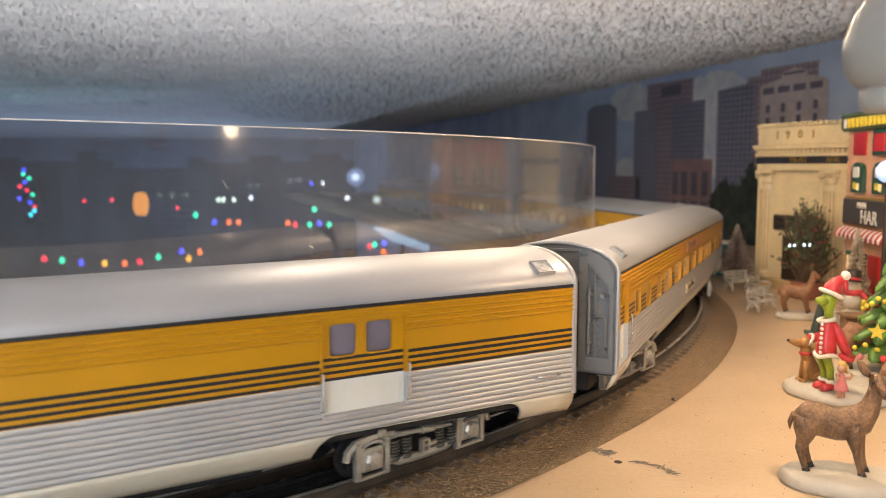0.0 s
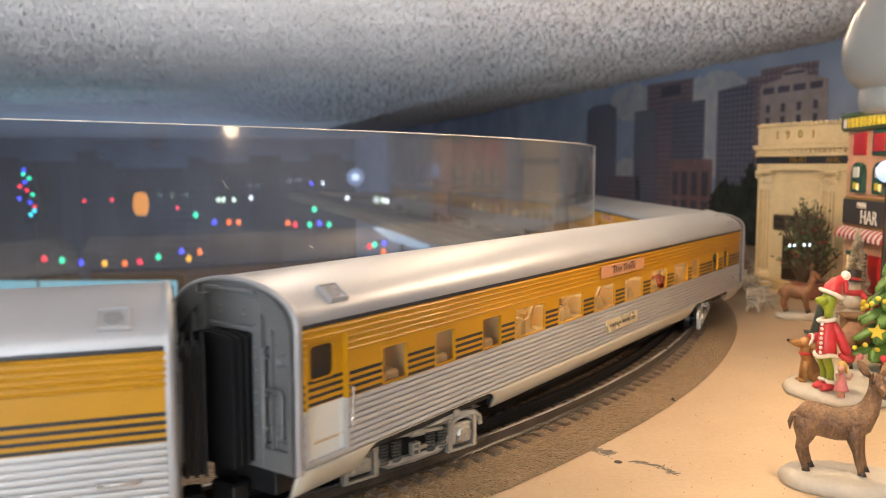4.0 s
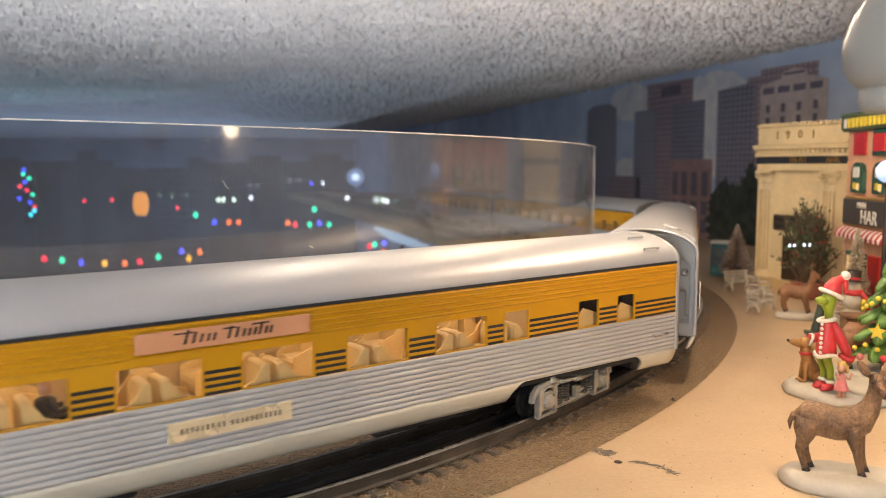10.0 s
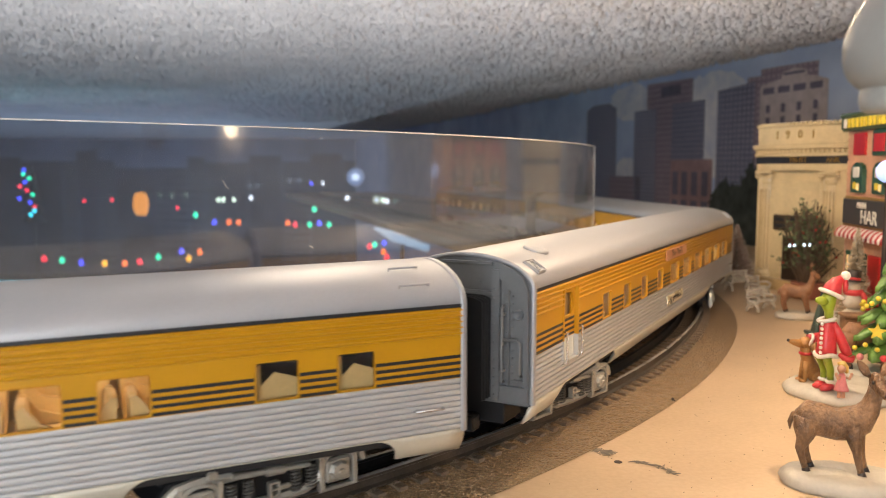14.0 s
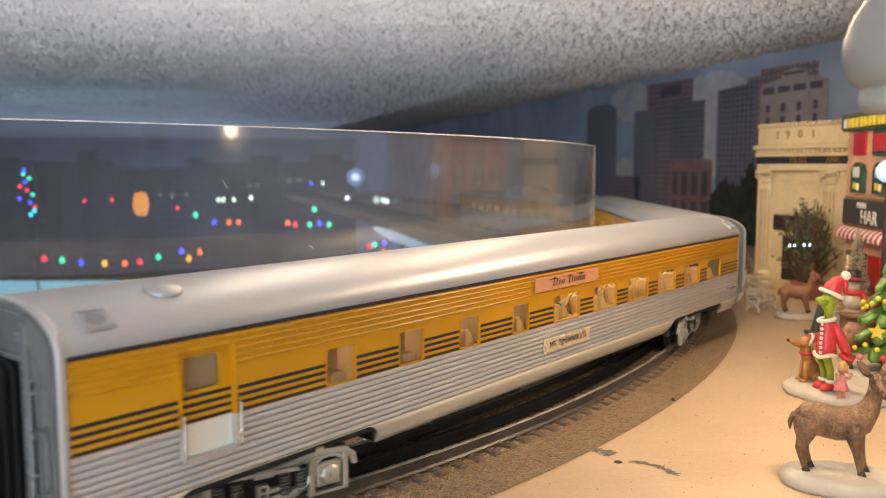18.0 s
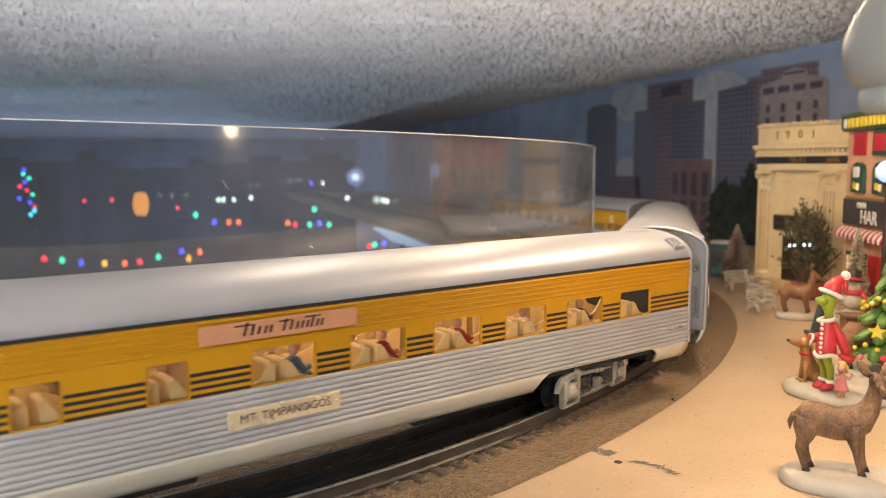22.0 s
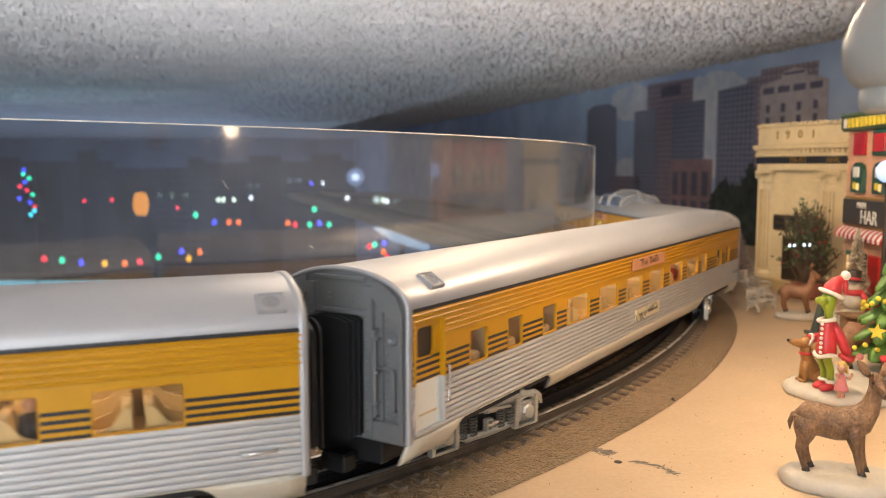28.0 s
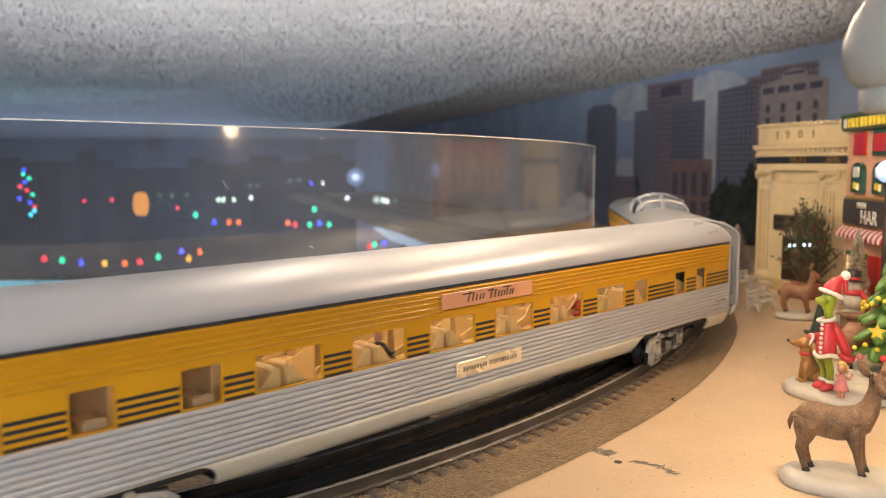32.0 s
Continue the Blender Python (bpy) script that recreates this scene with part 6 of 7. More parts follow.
def carol_group():
    """A glossy painted ornament: a tall figure in a red coat, a seated dog and a small pink figure on snow."""
    sh = Shape()
    mound(sh, (0.0165, 0.016, 0), 0.0335, 0.031, 0.0068, 0, 8)
    o = Vector((0, 0, 0.0065))

    def at(x, z, y=0.0):
        return (o.x + x, o.y + y, o.z + z)
    # shoes, cuffs and legs
    for dx, dy in ((0.0, 0.0), (-0.0012, 0.006)):
        spine(sh, [at(dx - 0.0042, 0.0014, dy - 0.001) + (0.0016, 0.0013), at(dx - 0.0018, 0.0022, dy - 0.0005) + (0.0028, 0.0022), at(dx + 0.0014, 0.0026, dy) + (0.0026, 0.0024), at(dx + 0.0034, 0.0022, dy) + (0.0014, 0.0014)], 1, 12)
        sh.lathe([(0.0024, 0.0), (0.0031, 0.0009), (0.0026, 0.0020)], 12, 3, Matrix.Translation(at(dx + 0.0016, 0.0046, dy)))
        sh.tube([at(dx + 0.0016, 0.0055, dy), at(dx + 0.0014, 0.0120, dy), at(dx - 0.0006, 0.0180, dy), at(dx - 0.0012, 0.0225, dy * 0.5)], [0.0017, 0.0021, 0.0024, 0.0026], 12, 2)
    # coat, collar and hem
    spine(sh, [at(-0.0012, 0.0215, 0.001) + (0.0054, 0.0060), at(-0.0010, 0.0260, 0.001) + (0.0048, 0.0054), at(-0.0008, 0.0320, 0.001) + (0.0042, 0.0048), at(-0.0010, 0.0380, 0.001) + (0.0036, 0.0042), at(-0.0012, 0.0415, 0.001) + (0.0026, 0.0030)], 1, 18)
    hem = [at(-0.0012 + 0.0060 * math.cos(a), 0.0212 + 0.0007 * math.sin(3 * a), 0.001 + 0.0056 * math.sin(a)) for a in spread(0, 6.283, 18)]
    sh.tube(hem, 0.00125, 8, 3)
    collar = [at(-0.0018 + 0.0042 * math.cos(a), 0.0417 + 0.0008 * math.cos(a), 0.001 + 0.0036 * math.sin(a)) for a in spread(0, 6.283, 16)]
    sh.tube(collar, 0.00120, 8, 3)
    for k in range(7):
        sh.ball(at(-0.0055 - 0.0001 * k, 0.0395 - 0.0027 * k, -0.002 - 0.0001 * k), 0.00105, 3, 8, 5)
    # sleeve trailing behind, mitten
    sh.tube([at(0.0015, 0.0395), at(0.0048, 0.0330, -0.001), at(0.0080, 0.0255, -0.002), at(0.0095, 0.0215, -0.003)], [0.0022, 0.0026, 0.0028, 0.0026], 12, 1)
    sh.tube([at(0.0040, 0.0225, -0.004), at(0.0070, 0.0200, -0.005), at(0.0105, 0.0195, -0.005), at(0.0126, 0.0212, -0.004)], [0.0012, 0.0019, 0.0020, 0.0009], 10, 1)
    # neck, head and cap
    spine(sh, [at(-0.0008, 0.0420) + (0.0022, 0.0022), at(-0.0012, 0.0470) + (0.0026, 0.0027), at(-0.0018, 0.0505) + (0.0038, 0.0040), at(-0.0014, 0.0545) + (0.0038, 0.0042), at(-0.0004, 0.0575) + (0.0028, 0.0032)], 2, 14)
    spine(sh, [at(-0.0036, 0.0525, -0.0005) + (0.0032, 0.0030), at(-0.0070, 0.0530, -0.001) + (0.0026, 0.0024), at(-0.0092, 0.0535, -0.001) + (0.0013, 0.0013)], 2, 12)
    spine(sh, [at(-0.0002, 0.0565) + (0.0052, 0.0058), at(0.0006, 0.0600) + (0.0046, 0.0050), at(0.0026, 0.0635) + (0.0036, 0.0034), at(0.0052, 0.0650) + (0.0024, 0.0024), at(0.0070, 0.0640) + (0.0014, 0.0014)], 1, 14)
    brim = [at(0.0000 + 0.0060 * math.cos(a), 0.0568 - 0.0026 * math.cos(a), 0.0052 * math.sin(a)) for a in spread(0, 6.283, 16)]
    sh.tube(brim, 0.00125, 8, 3)
    sh.tube([at(0.0062, 0.0580, -0.003), at(0.0068, 0.0620, -0.002), at(0.0070, 0.0650, -0.001)], [0.0012, 0.0015, 0.0013], 8, 1)
    sh.ball(at(0.0070, 0.0672, -0.001), 0.0027, 3, 14, 9)
    # dog
    d = Shape()
    spine(d, [(0.005, 0, 0.0005, 0.0030, 0.0030), (0.0035, 0, 0.0045, 0.0046, 0.0044), (0.001, 0, 0.0095, 0.0038, 0.0036), (-0.0010, 0, 0.0145, 0.0028, 0.0028), (-0.0014, 0, 0.0180, 0.0026, 0.0026)], 4, 12)
    d.ball((-0.0014, 0, 0.0200), (0.0036, 0.0030, 0.0034), 4, 12, 8)
    spine(d, [(-0.003, 0, 0.0195, 0.0024, 0.0024), (-0.0075, 0, 0.0205, 0.0015, 0.0016), (-0.0098, 0, 0.0212, 0.0009, 0.0009)], 4, 10)
    d.ball((-0.0102, 0, 0.0215), 0.0009, 5, 8, 5)
    for sg in (1, -1):
        spine(d, [(0.0010, sg * 0.003, 0.0205, 0.0012, 0.0016), (0.0024, sg * 0.0042, 0.0170, 0.0012, 0.0022), (0.0024, sg * 0.0044, 0.0135, 0.0006, 0.0010)], 4, 8)
        d.tube([(-0.001, sg * 0.0018, 0.011), (-0.0022, sg * 0.0020, 0.001)], [0.0017, 0.0013], 8, 4)
        d.ball((-0.003, sg * 0.002, 0.0010), (0.0021, 0.0014, 0.0011), 4, 8, 5)
        d.ball((0.0050, sg * 0.0035, 0.0032), (0.0040, 0.0024, 0.0034), 4, 10, 6)
    d.tube([(0.008, 0, 0.002), (0.0098, 0, 0.0045), (0.0092, 0, 0.0080), (0.0078, 0, 0.0090)], [0.0012, 0.0011, 0.0009, 0.0006], 8, 4)
    d.lathe([(0.0030, -0.0008), (0.0036, 0.0), (0.0030, 0.0008)], 12, 1, Matrix.Translation((-0.001, 0, 0.0148)))
    spine(d, [(0.0006, 0, 0.0215, 0.0030, 0.0032), (0.0034, 0, 0.0228, 0.0022, 0.0024), (0.0066, 0, 0.0240, 0.0016, 0.0018), (0.0076, 0, 0.0238, 0.0005, 0.0005)], 1, 10)
    d.tube([(0.0003 + 0.0015 * math.cos(a), 0.0030 * math.sin(a), 0.0215 + 0.0030 * math.cos(a)) for a in spread(0, 6.283, 12)], 0.0008, 6, 3)
    n = len(sh.i)
    sh.add(d.v, d.f, 4, Matrix.Translation((-0.0020, 0.022, 0.0062)) @ Matrix.Scale(1.18, 4))
    sh.i[n:] = d.i
    # small pink figure
    p = Vector((0.0019, -0.0125, 0.0062))
    for x in (-0.0012, 0.0012):
        sh.tube([(p.x + x, p.y, p.z), (p.x + x, p.y, p.z + 0.006)], 0.0010, 8, 6)
    sh.lathe([(0.0040, 0.0042), (0.0037, 0.0052), (0.0022, 0.0100), (0.0018, 0.0130), (0.0009, 0.0142)], 14, 7, Matrix.Translation(p))
    sh.ball((p.x - 0.0004, p.y, p.z + 0.0165), (0.0024, 0.0023, 0.0026), 6, 12, 8)
    spine(sh, [(p.x - 0.0016, p.y + 0.0012, p.z + 0.0182, 0.0018, 0.0018), (p.x + 0.0008, p.y + 0.0008, p.z + 0.0190, 0.0026, 0.0020), (p.x + 0.0026, p.y + 0.001, p.z + 0.0168, 0.0015, 0.0017), (p.x + 0.0032, p.y + 0.001, p.z + 0.0138, 0.0008, 0.0008)], 8, 12)
    for sg in (1, -1):
        sh.tube([(p.x + sg * 0.0016, p.y - 0.001, p.z + 0.0120), (p.x + sg * 0.0032, p.y - 0.0020, p.z + 0.0112), (p.x + sg * 0.0042, p.y - 0.0022, p.z + 0.0134)], 0.0008, 8, 6)
        sh.ball((p.x + sg * 0.0043, p.y - 0.0022, p.z + 0.0140), 0.0009, 6, 8, 5)
    ob = put("holiday_figurine", sh.mesh("holiday_figurine", [SNOW, FIG_RED, FIG_GREEN, FIG_WHITE, FIG_TAN, HOOF, SKIN, FIG_PINK, FIG_BLONDE], True), m=pose(0.2216, 0.4565, TABLE))
    return tagged(ob, "painted holiday figurine group in red coats on snowy base", "figurine")


carol_group()


def resin_tree():
    t = thing("resin_tree", pose(0.2835, 0.505, TABLE), "bright green resin fir tree with yellow bead garland", "tree")
    part("base", (lambda sh: (mound(sh, (0, 0, 0), 0.024, 0.017, 0.006, 0, 12), sh)[1])(Shape()), SNOW, t, "white snowy base")
    part("trunk", Shape().tube([(0, 0, 0.004), (0.0008, 0, 0.02), (0, 0, 0.06)], [0.0050, 0.0040, 0.0015], 10), mat("tan_trunk_paint", (0.42, 0.22, 0.10), 0.55), t)
    rg = random.Random(21)
    z = 0.016
    for tier in range(6):
        r = 0.027 * (1 - tier * 0.145)
        n = 10 - tier
        for k in range(n):
            a = 2 * math.pi * (k + 0.5 * (tier % 2)) / n + rg.uniform(-0.1, 0.1)
            rr = r * rg.uniform(0.88, 1.08)
            sh = Shape()
            rings = []
            for f, w, h in ((0.05, 0.25, 0.010), (0.35, 0.75, 0.0085), (0.65, 1.0, 0.005), (0.88, 0.6, 0.0012), (1.0, 0.06, 0.0005)):
                hw = 0.0062 * w * (1 - tier * 0.08)
                rings.append([(rr * f, -hw, h - 0.0016), (rr * f, -hw * 0.55, h + 0.0008), (rr * f, 0, h + 0.0018), (rr * f, hw * 0.55, h + 0.0008), (rr * f, hw, h - 0.0016), (rr * f, 0, h - 0.0022)])
            sh.loft(rings, caps=True)
            part("bough", sh, LEAF_GREEN, t, m=Matrix.Translation((0, 0, z + rg.uniform(-0.001, 0.001))) @ Matrix.Rotation(a, 4, "Z"), smooth=True)
        z += 0.0105
    for k in range(34):
        f = k / 33
        a = 3.4 + f * 9.0
        r = 0.0265 * (1 - f * 0.62)
        part("bead", Shape().ball((r * math.cos(a), r * math.sin(a), 0.0225 + 0.040 * f + 0.002 * math.sin(k * 1.9)), 0.0016, n=10, rows=6), YELLOW_GLAZE, t, smooth=True)
    for a, r, z, c in ((3.5, 0.0245, 0.0170, FIG_PINK), (4.3, 0.021, 0.042, WHITE_GLAZE), (4.9, 0.019, 0.048, FIG_RED), (4.1, 0.027, 0.019, FIG_RED)):
        part("bauble", Shape().ball((r * math.cos(a), r * math.sin(a), z), 0.0022, n=12, rows=8), c, t, smooth=True)
    sh = Shape()
    pts = [((0.0055 if k % 2 == 0 else 0.0024) * math.cos(math.pi * k / 5 + 0.3), (0.0055 if k % 2 == 0 else 0.0024) * math.sin(math.pi * k / 5 + 0.3)) for k in range(10)]
    sh.loft([[(x, -0.0008, z) for x, z in pts], [(x, 0.0008, z) for x, z in pts]], caps=True)
    part("star", sh, YELLOW_GLAZE, t, "yellow star ornament", m=Matrix.Translation((-0.0175, -0.0170, 0.0345)) @ Matrix.Rotation(-0.6, 4, "Z"))


resin_tree()


def bench_side(x):
    s_ = Shape()
    s_.tube([(x, -0.0055, 0), (x, -0.0050, 0.004), (x, -0.003, 0.0065), (x, 0.0, 0.0072), (x, 0.003, 0.0065), (x, 0.0048, 0.004), (x, 0.0060, 0)], 0.0012, 6)
    s_.tube([(x, -0.0055, 0.0085), (x, -0.0060, 0.0120), (x, -0.004, 0.0135), (x, 0.0052, 0.0130)], 0.0011, 6)
    s_.tube([(x, 0.0045, 0.0065), (x, 0.0058, 0.0190)], 0.0011, 6)
    s_.tube([(x, -0.0055, 0.0080), (x, 0.005, 0.0080)], 0.0009, 6)
    s_.tube([(x, 0.002 + 0.002 * math.cos(a), 0.0055 + 0.0018 * math.sin(a)) for a in spread(0, 5.5, 9)], 0.0005, 5)
    return s_


def benches():
    iron = mat("pale_cast_iron_bench", (0.62, 0.56, 0.46), 0.5, 0.0, 0.15, 200, 900)
    src = thing("park_bench", pose(0.3010, 0.757, TABLE, 0, 0, 35) @ Matrix.Scale(1.05, 4), "ornate pale cast-iron park bench on the table", "bench", "park benches")
    for x in (-0.0125, 0.0125):
        part("side_frame", bench_side(x), iron, src, smooth=True)
    for k in range(4):
        part("seat_slat", Shape().box(-0.0145, 0.0145, -0.0055 + k * 0.0028, -0.0035 + k * 0.0028, 0.0085, 0.0094, bevel=0.0003), iron, src)
    for k in range(3):
        part("back_slat", Shape().box(-0.0145, 0.0145, 0.0046 + 0.0004 * k, 0.0056 + 0.0004 * k, 0.0115 + k * 0.0028, 0.0133 + k * 0.0028, bevel=0.0003), iron, src)
    copy_thing(src, pose(0.3270, 0.885, TABLE, 0, 0, 20) @ Matrix.Scale(1.05, 4))
    copy_thing(src, pose(0.3290, 0.835, TABLE, 0, 0, 48) @ Matrix.Scale(1.05, 4))


benches()


def bottlebrush(place, h, r, colour, seed, label):
    t = thing("bottlebrush_tree", pose(*place), label, "tree", "bottle-brush trees")
    rg = random.Random(seed)
    part("stem", Shape().tube([(0, 0, 0.002), (0, 0, h)], [0.0012, 0.0004], 6), WIRE, t)
    part("base", Shape().lathe([(r * 0.5, 0), (r * 0.5, 0.003), (r * 0.4, 0.005)], 14), SNOW, t)
    sh = Shape()
    tips = Shape()
    for k in range(1500):
        f = k / 1500
        z = 0.005 + (h - 0.006) * f
        rr = r * (1 - f) ** 0.85 * rg.uniform(0.60, 1.08) + 0.0006
        a = rg.uniform(0, 6.283)
        e = Vector((rr * math.cos(a), rr * math.sin(a), z + rr * 0.12))
        b = Vector((0, 0, z))
        s_ = Vector((-math.sin(a), math.cos(a), 0)) * 0.00040
        u_ = Vector((0, 0, 0.00036))
        sh.add([b + s_, b - s_, b + u_, e + s_ * 1.3, e - s_ * 1.3, e + u_ * 1.3], [(0, 3, 4, 1), (1, 4, 5, 2), (2, 5, 3, 0), (3, 5, 4)])
        if k % 6 == 0:
            tips.ball(e, rg.uniform(0.0004, 0.0009), n=6, rows=4)
    ob = part("bristles", sh, colour, t, "frosted dusty bristles")
    ob["kind"] = "stuff"
    ob = part("frost", tips, SNOW, t, "white frost on the bristle tips")
    ob["kind"] = "stuff"


BRISTLE = mat("frosted_brown_bristle", (0.46, 0.34, 0.28), 0.8, 0.0, 0.3, 300, 1500, second=(0.12, 0.07, 0.06))
BRISTLE2 = mat("frosted_tan_bristle", (0.58, 0.48, 0.34), 0.8, 0.0, 0.3, 300, 1500, second=(0.16, 0.12, 0.07))
bottlebrush((0.352, 0.965, TABLE), 0.068, 0.020, BRISTLE, 1, "frosted brown bottle-brush tree beside the bank")
bottlebrush((0.340, 0.660, TABLE), 0.086, 0.0155, BRISTLE2, 2, "frosted tan bottle-brush tree before the shop")


booth = thing("news_booth", pose(0.3470, 1.005, TABLE, 0, 0, -35), "small teal booth with a white top beside the brush tree", "booth")
part("body", Shape().box(-0.0100, 0.0100, -0.0090, 0.0090, 0.0, 0.0400, bevel=0.0012), mat("teal_booth_paint", (0.05, 0.16, 0.20), 0.4, 0.0, 0.2), booth)
part("top", Shape().box(-0.0108, 0.0108, -0.0098, 0.0098, 0.0400, 0.0436, bevel=0.0010), WHITE_GLAZE, booth, "white top")
part("front_panel", Shape().box(-0.0078, 0.0078, -0.0096, -0.0086, 0.0130, 0.0350, bevel=0.0004), mat("grey_booth_panel", (0.12, 0.14, 0.16), 0.3), booth)
part("picture", Shape().box(-0.0078, 0.0078, -0.0096, -0.0086, 0.0030, 0.0115, bevel=0.0004), mat("green_blue_picture", (0.10, 0.30, 0.16), 0.4, 0.0, 0.3, 200, 500, second=(0.06, 0.16, 0.34)), booth)


# glow for reflections on the bank's glazed plaque, not for real bulbs
GLINT = glow("cool_white_glint", (0.62, 0.80, 1.0), 3.0)


def berry_bush():
    t = thing("berry_bush", pose(0.375, 0.825, TABLE), "twiggy bush with green leaves and red berries", "bush")
    part("pot", Shape().lathe([(0.011, 0), (0.014, 0.002), (0.016, 0.014), (0.0165, 0.017), (0.014, 0.017)], 18), mat("red_clay_pot", (0.34, 0.12, 0.07), 0.6), t)
    rg = random.Random(9)
    twig = mat("brown_twig", (0.12, 0.08, 0.05), 0.8)
    leafm = mat("dark_green_leaf", (0.10, 0.17, 0.06), 0.6, 0.0, 0.35, 60, 300, second=(0.09, 0.06, 0.04))
    tw, lv, br = Shape(), Shape(), Shape()
    for k in range(150):
        a, e = rg.uniform(0, 6.283), rg.uniform(0.1, 1.0)
        top = Vector((0.032 * e * math.cos(a), 0.026 * e * math.sin(a), rg.uniform(0.055, 0.108) - 0.020 * e))
        b = Vector((rg.uniform(-0.006, 0.006), rg.uniform(-0.006, 0.006), 0.014))
        mid = b.lerp(top, 0.5) + Vector((rg.uniform(-0.006, 0.006), rg.uniform(-0.005, 0.005), 0.004))
        tw.tube([b, mid, top], [0.0012, 0.0009, 0.0005], 5)
        for j in range(9):
            q = mid.lerp(top, rg.random()) + Vector((rg.uniform(-0.005, 0.005), rg.uniform(-0.005, 0.005), rg.uniform(-0.004, 0.005)))
            d1 = Vector((rg.uniform(-1, 1), rg.uniform(-1, 1), rg.uniform(-0.6, 1))).normalized() * rg.uniform(0.0014, 0.0034)
            d2 = d1.cross(Vector((rg.uniform(-1, 1), rg.uniform(-1, 1), 1))).normalized() * 0.0012
            lv.add([q - d1, q + d2, q + d1, q - d2, q + Vector((0, 0, 0.0004))], [(0, 1, 4), (1, 2, 4), (2, 3, 4), (3, 0, 4), (0, 3, 2, 1)])
        if k % 5 == 0:
            br.ball(mid.lerp(top, 0.6) + Vector((0, -0.002, 0)), 0.0013, n=6, rows=4)
    # reflections on the plaque behind, made as glowing balls before the bush
    for dx in (-0.0112, -0.0056, 0.0056, 0.0123):
        part("fairy_light", Shape().ball((-0.021 + dx, -0.025 + dx * 0.3, 0.0578 - abs(dx) * 0.02), 0.0013, n=8, rows=6), GLINT, t, "tiny glowing ball for a glint on the glazed plaque")
    for nm, sh, m in (("twig_work", tw, twig), ("leaves", lv, leafm), ("berries", br, RED_GLAZE)):
        ob = part(nm, sh, m, t)
        ob["kind"] = "stuff"


berry_bush()

# snowman with a top hat beside a wooden crate
sh = Shape()
mound(sh, (0, 0, 0), 0.016, 0.014, 0.005, 0, 15)
sh.ball((0, 0, 0.0160), (0.0125, 0.0115, 0.0125), 0, 16, 10)
sh.ball((0, 0, 0.0350), (0.0090, 0.0085, 0.0090), 0, 16, 10)
sh.ball((-0.001, 0, 0.0485), (0.0068, 0.0065, 0.0068), 0, 16, 10)
sh.lathe([(0.0075, -0.002), (0.0090, 0.0), (0.0082, 0.003), (0.0060, 0.0035)], 16, 1, Matrix.Translation((0, 0, 0.0425)))
sh.tube([(0.004, -0.008, 0.043), (0.008, -0.0085, 0.036), (0.0095, -0.008, 0.028)], 0.0026, 8, 1)
sh.lathe([(0.0095, 0.0), (0.0097, 0.0010), (0.0066, 0.0014), (0.0062, 0.0095), (0.0058, 0.0102), (0.0005, 0.0104)], 18, 2, Matrix.Translation((-0.001, 0, 0.0535)) @ Matrix.Rotation(0.10, 4, "Y"))
sh.lathe([(0.0068, 0.0), (0.0068, 0.0022), (0.0064, 0.0024)], 18, 1, Matrix.Translation((-0.001, 0, 0.0550)) @ Matrix.Rotation(0.10, 4, "Y"))
tagged(put("snowman_figurine", sh.mesh("snowman_figurine", [SNOW, FIG_RED, HOOF], True), m=pose(0.3240, 0.632, TABLE) @ Matrix.Scale(0.85, 4)), "white snowman figurine with black top hat and red scarf", "figurine")

crate = thing("wooden_crate", pose(0.318, 0.600, TABLE, 0, 0, -8), "brown wooden crate with a knob before the snowman", "crate")
WOOD = mat("brown_crate_wood", (0.26, 0.14, 0.07), 0.6, 0.0, 0.25, 150, 900, 0.0003, 500)
part("box", Shape().box(-0.016, 0.016, -0.008, 0.008, 0.010, 0.0225, bevel=0.0008), WOOD, crate)
part("lid", Shape().box(-0.0172, 0.0172, -0.0092, 0.0092, 0.0225, 0.0250, bevel=0.0006), WOOD, crate)
part("knob", Shape().ball((0.001, -0.0085, 0.0170), 0.0012, n=8, rows=6), HOOF, crate)
for x in (-0.0135, 0.0135):
    for y in (-0.006, 0.006):
        part("leg", Shape().box(x - 0.0012, x + 0.0012, y - 0.0012, y + 0.0012, 0, 0.010), WOOD, crate)

POST_GREEN = mat("grey_green_post", (0.050, 0.075, 0.060), 0.5)
stump = thing("green_post", pose(0.2990, 0.640, TABLE, 0, 9, 0), "dark green tapered post on a square foot", "post")
part("shaft", Shape().lathe([(0.0046, 0.003), (0.0042, 0.005), (0.0022, 0.036), (0.0026, 0.037), (0.0012, 0.039)], 12), POST_GREEN, stump)
part("foot", Shape().box(-0.0068, 0.0068, -0.0068, 0.0068, 0.0, 0.0032, bevel=0.0008), POST_GREEN, stump)
part("ball", Shape().ball((0.0115, -0.004, 0.0040), 0.0038, n=12, rows=8), FIG_RED, stump, "small red ball")

lampost = thing("street_lamp", pose(0.3035, 0.553, TABLE), "village street lamp with a glowing pale blue globe", "street lamp")
part("post", Shape().lathe([(0.006, 0), (0.006, 0.003), (0.003, 0.006), (0.0020, 0.012), (0.0018, 0.120), (0.0035, 0.1235), (0.0030, 0.1250)], 14), HOOF, lampost)
part("globe", Shape().ball((0, 0, 0.1320), 0.0080, n=20, rows=14), glow("pale_blue_globe", (0.38, 0.52, 0.95), 0.85), lampost, "pale blue glowing globe", True)

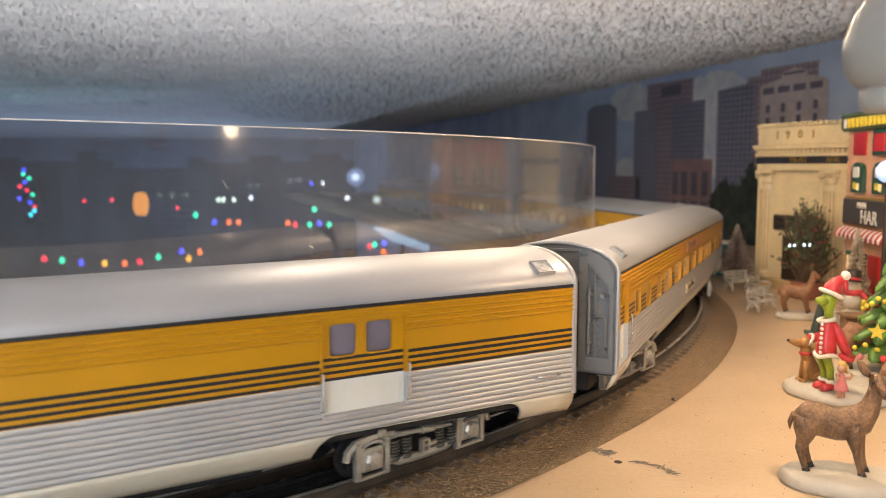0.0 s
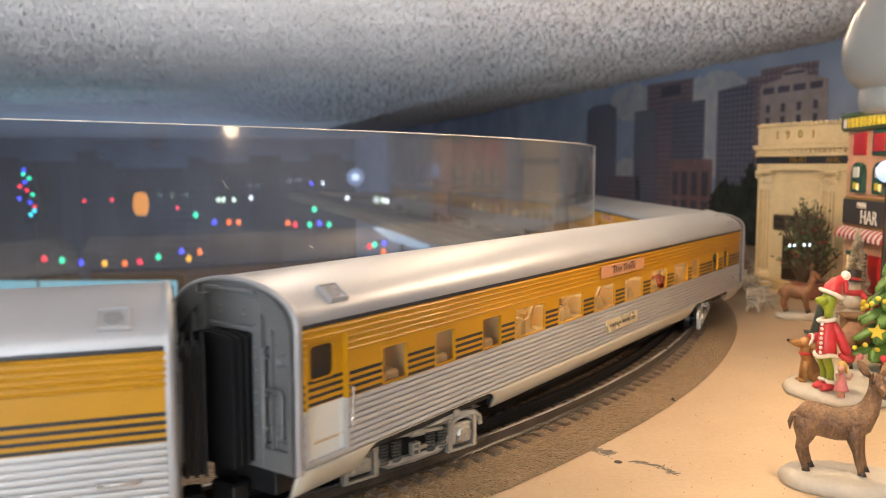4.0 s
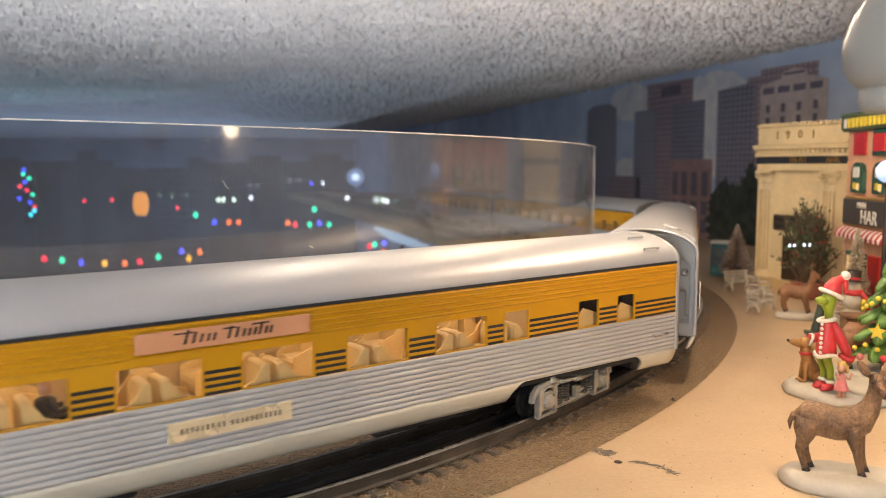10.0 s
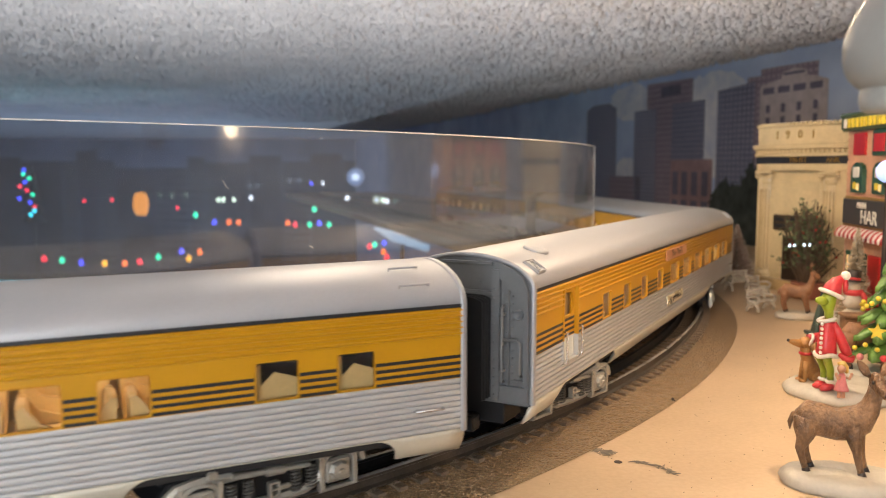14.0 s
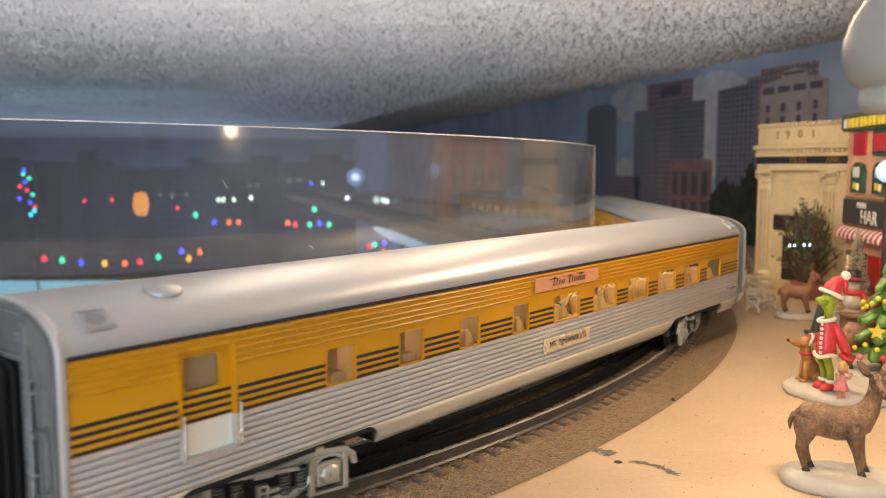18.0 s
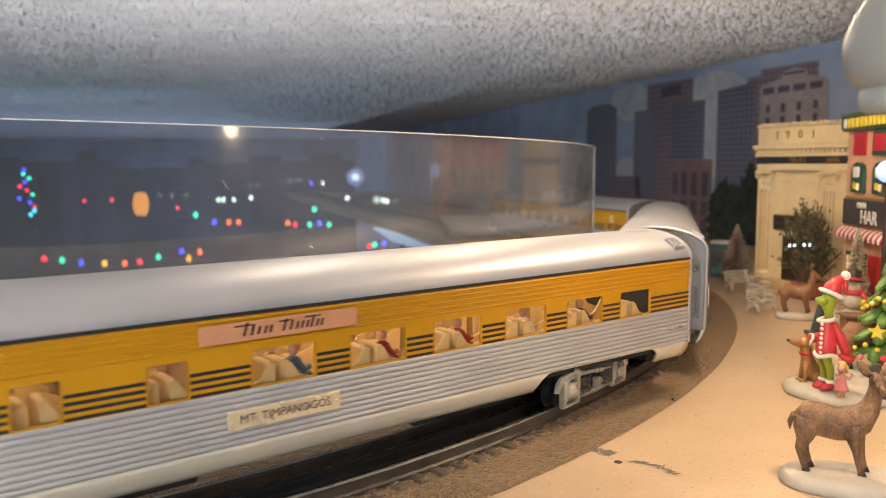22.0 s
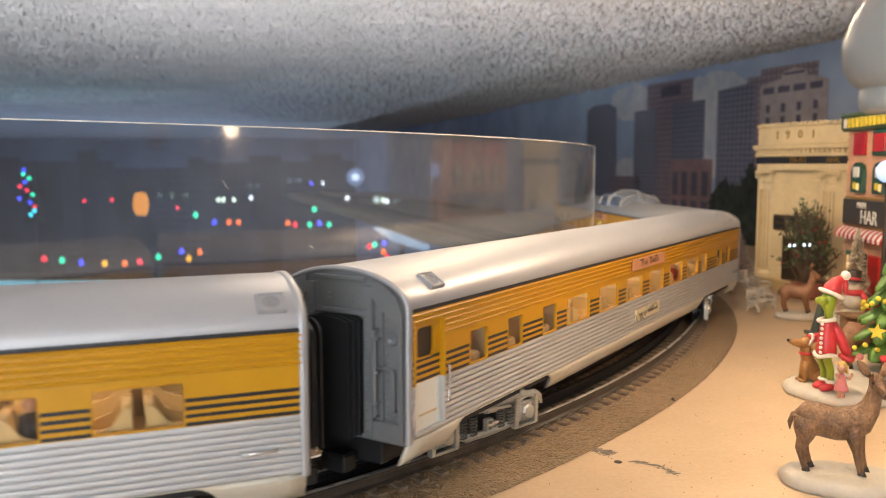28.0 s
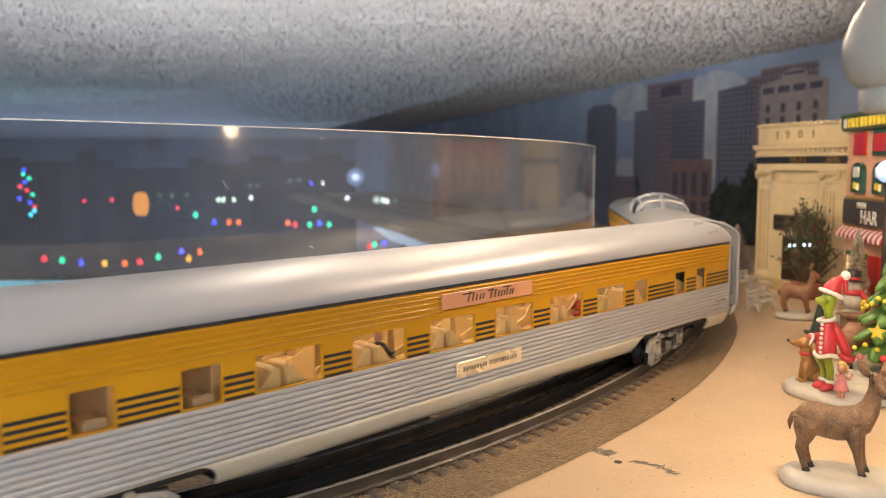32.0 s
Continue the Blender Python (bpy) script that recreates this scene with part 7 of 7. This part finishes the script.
# lamp head hanging at the right
WHITE_PLASTIC = mat("white_lamp_plastic", (0.27, 0.26, 0.24), 0.40, 0.0, 0.04, 40, 500)
head = thing("spot_lamp", pose(0.1168, 0.210, 0.1387), "white plastic spot lamp head hanging from the ceiling", "lamp")
shrink = Matrix.Diagonal((0.636, 0.636, 0.636, 1))
part("shell", Shape().lathe([(0.0118, 0.0090), (0.0131, 0.0097), (0.0166, 0.0120), (0.0190, 0.0147), (0.0205, 0.0177), (0.0213, 0.0220), (0.0214, 0.0269), (0.0208, 0.0315), (0.0191, 0.0362), (0.0164, 0.0415), (0.0127, 0.0477), (0.0080, 0.0540), (0.0040, 0.0570)], 40, m=shrink), WHITE_PLASTIC, head, smooth=True)
part("collar", Shape().lathe([(0.0030, 0.0000), (0.0118, 0.0008), (0.0138, 0.0022), (0.0146, 0.0055), (0.0143, 0.0105), (0.0120, 0.0115)], 36, m=shrink), mat("translucent_collar", (0.34, 0.33, 0.30), 0.45), head, "translucent lower collar", True)
part("stem", Shape().tube([(0, 0, 0.035), (0, 0, 0.181)], 0.003, 12), WHITE_PLASTIC, head)

# worn marks and crumbs on the table
SCUFF = mat("dark_scuff", (0.075, 0.070, 0.062), 0.7, 0.0, 0.35, 500, 1500, second=(0.27, 0.22, 0.16))
marks = thing("table_scuffs", pose(0, 0, TABLE), "dark scuff marks and a drilled hole in the paint", "mark", kind="stuff")
rg = random.Random(31)


def smear(pts, w, dense):
    sh = Shape()
    for k in range(len(pts) - 1):
        a, b = Vector((*pts[k], 0)), Vector((*pts[k + 1], 0))
        for j in range(dense):
            q = a.lerp(b, rg.random()) + Vector((rg.gauss(0, w), rg.gauss(0, w), 0))
            n = rg.randint(5, 7)
            r = rg.uniform(0.0003, 0.0012)
            sh.add([(q.x + r * rg.uniform(0.5, 1.2) * math.cos(2 * math.pi * i / n), q.y + r * rg.uniform(0.4, 0.9) * math.sin(2 * math.pi * i / n), 0.0002 + rg.uniform(0, 0.0001)) for i in range(n)], [tuple(range(n))])
    return sh


part("scuff_arc", smear([(0.0870, 0.3615), (0.0920, 0.3600), (0.0970, 0.3565), (0.1010, 0.3510), (0.1025, 0.3460)], 0.0008, 46), SCUFF, marks)
part("scuff_patch", smear([(0.0725, 0.3785), (0.0760, 0.3750), (0.0800, 0.3740), (0.0765, 0.3715)], 0.0016, 60), SCUFF, marks)
part("drilled_hole", Shape().lathe([(0.0019, 0.0001), (0.0018, 0.0003), (0.0001, 0.0003)], 16, m=Matrix.Translation((0.0805, 0.3610, 0))), HOOF, marks)
sh = Shape()
for k in range(420):
    x, y = rg.uniform(0.03, 0.24), rg.uniform(0.30, 0.66)
    if math.hypot(x - CX, y - CY) > 0.935:
        sh.ball((x, y, 0.0003), rg.choice([0.00010, 0.00014, 0.00018, 0.00024, 0.0007 if k % 60 == 0 else 0.0002]), n=5, rows=3)
part("crumbs", sh, HOOF, marks)["kind"] = "stuff"
sh = Shape()
for k in range(9):
    a = rg.uniform(0, 6.28)
    sh.tube([(0.1332 + 0.0012 * math.cos(a), 0.458 + 0.0012 * math.sin(a), 0.0004), (0.1332, 0.458, 0.0006 + 0.0018 * rg.random())], 0.0004, 5)
part("fallen_twig", sh, HOOF, marks)


# ---- motion ----
def motions():
    for key, car in TRAIN:
        walk(car, [(float(t), car_pose(PHASE[key], float(t))) for t in range(0, 33)])
        if key in "ABCD":
            for axle in [o for o in car.children_recursive if o.name.startswith("wheelset")]:
                base = axle.matrix_basis.translation.copy()
                walk(axle, [(t * 0.25, pose(base.x, base.y, base.z, 0, math.degrees(5.11 * t * 0.25), 0)) for t in range(0, 129)])


motions()
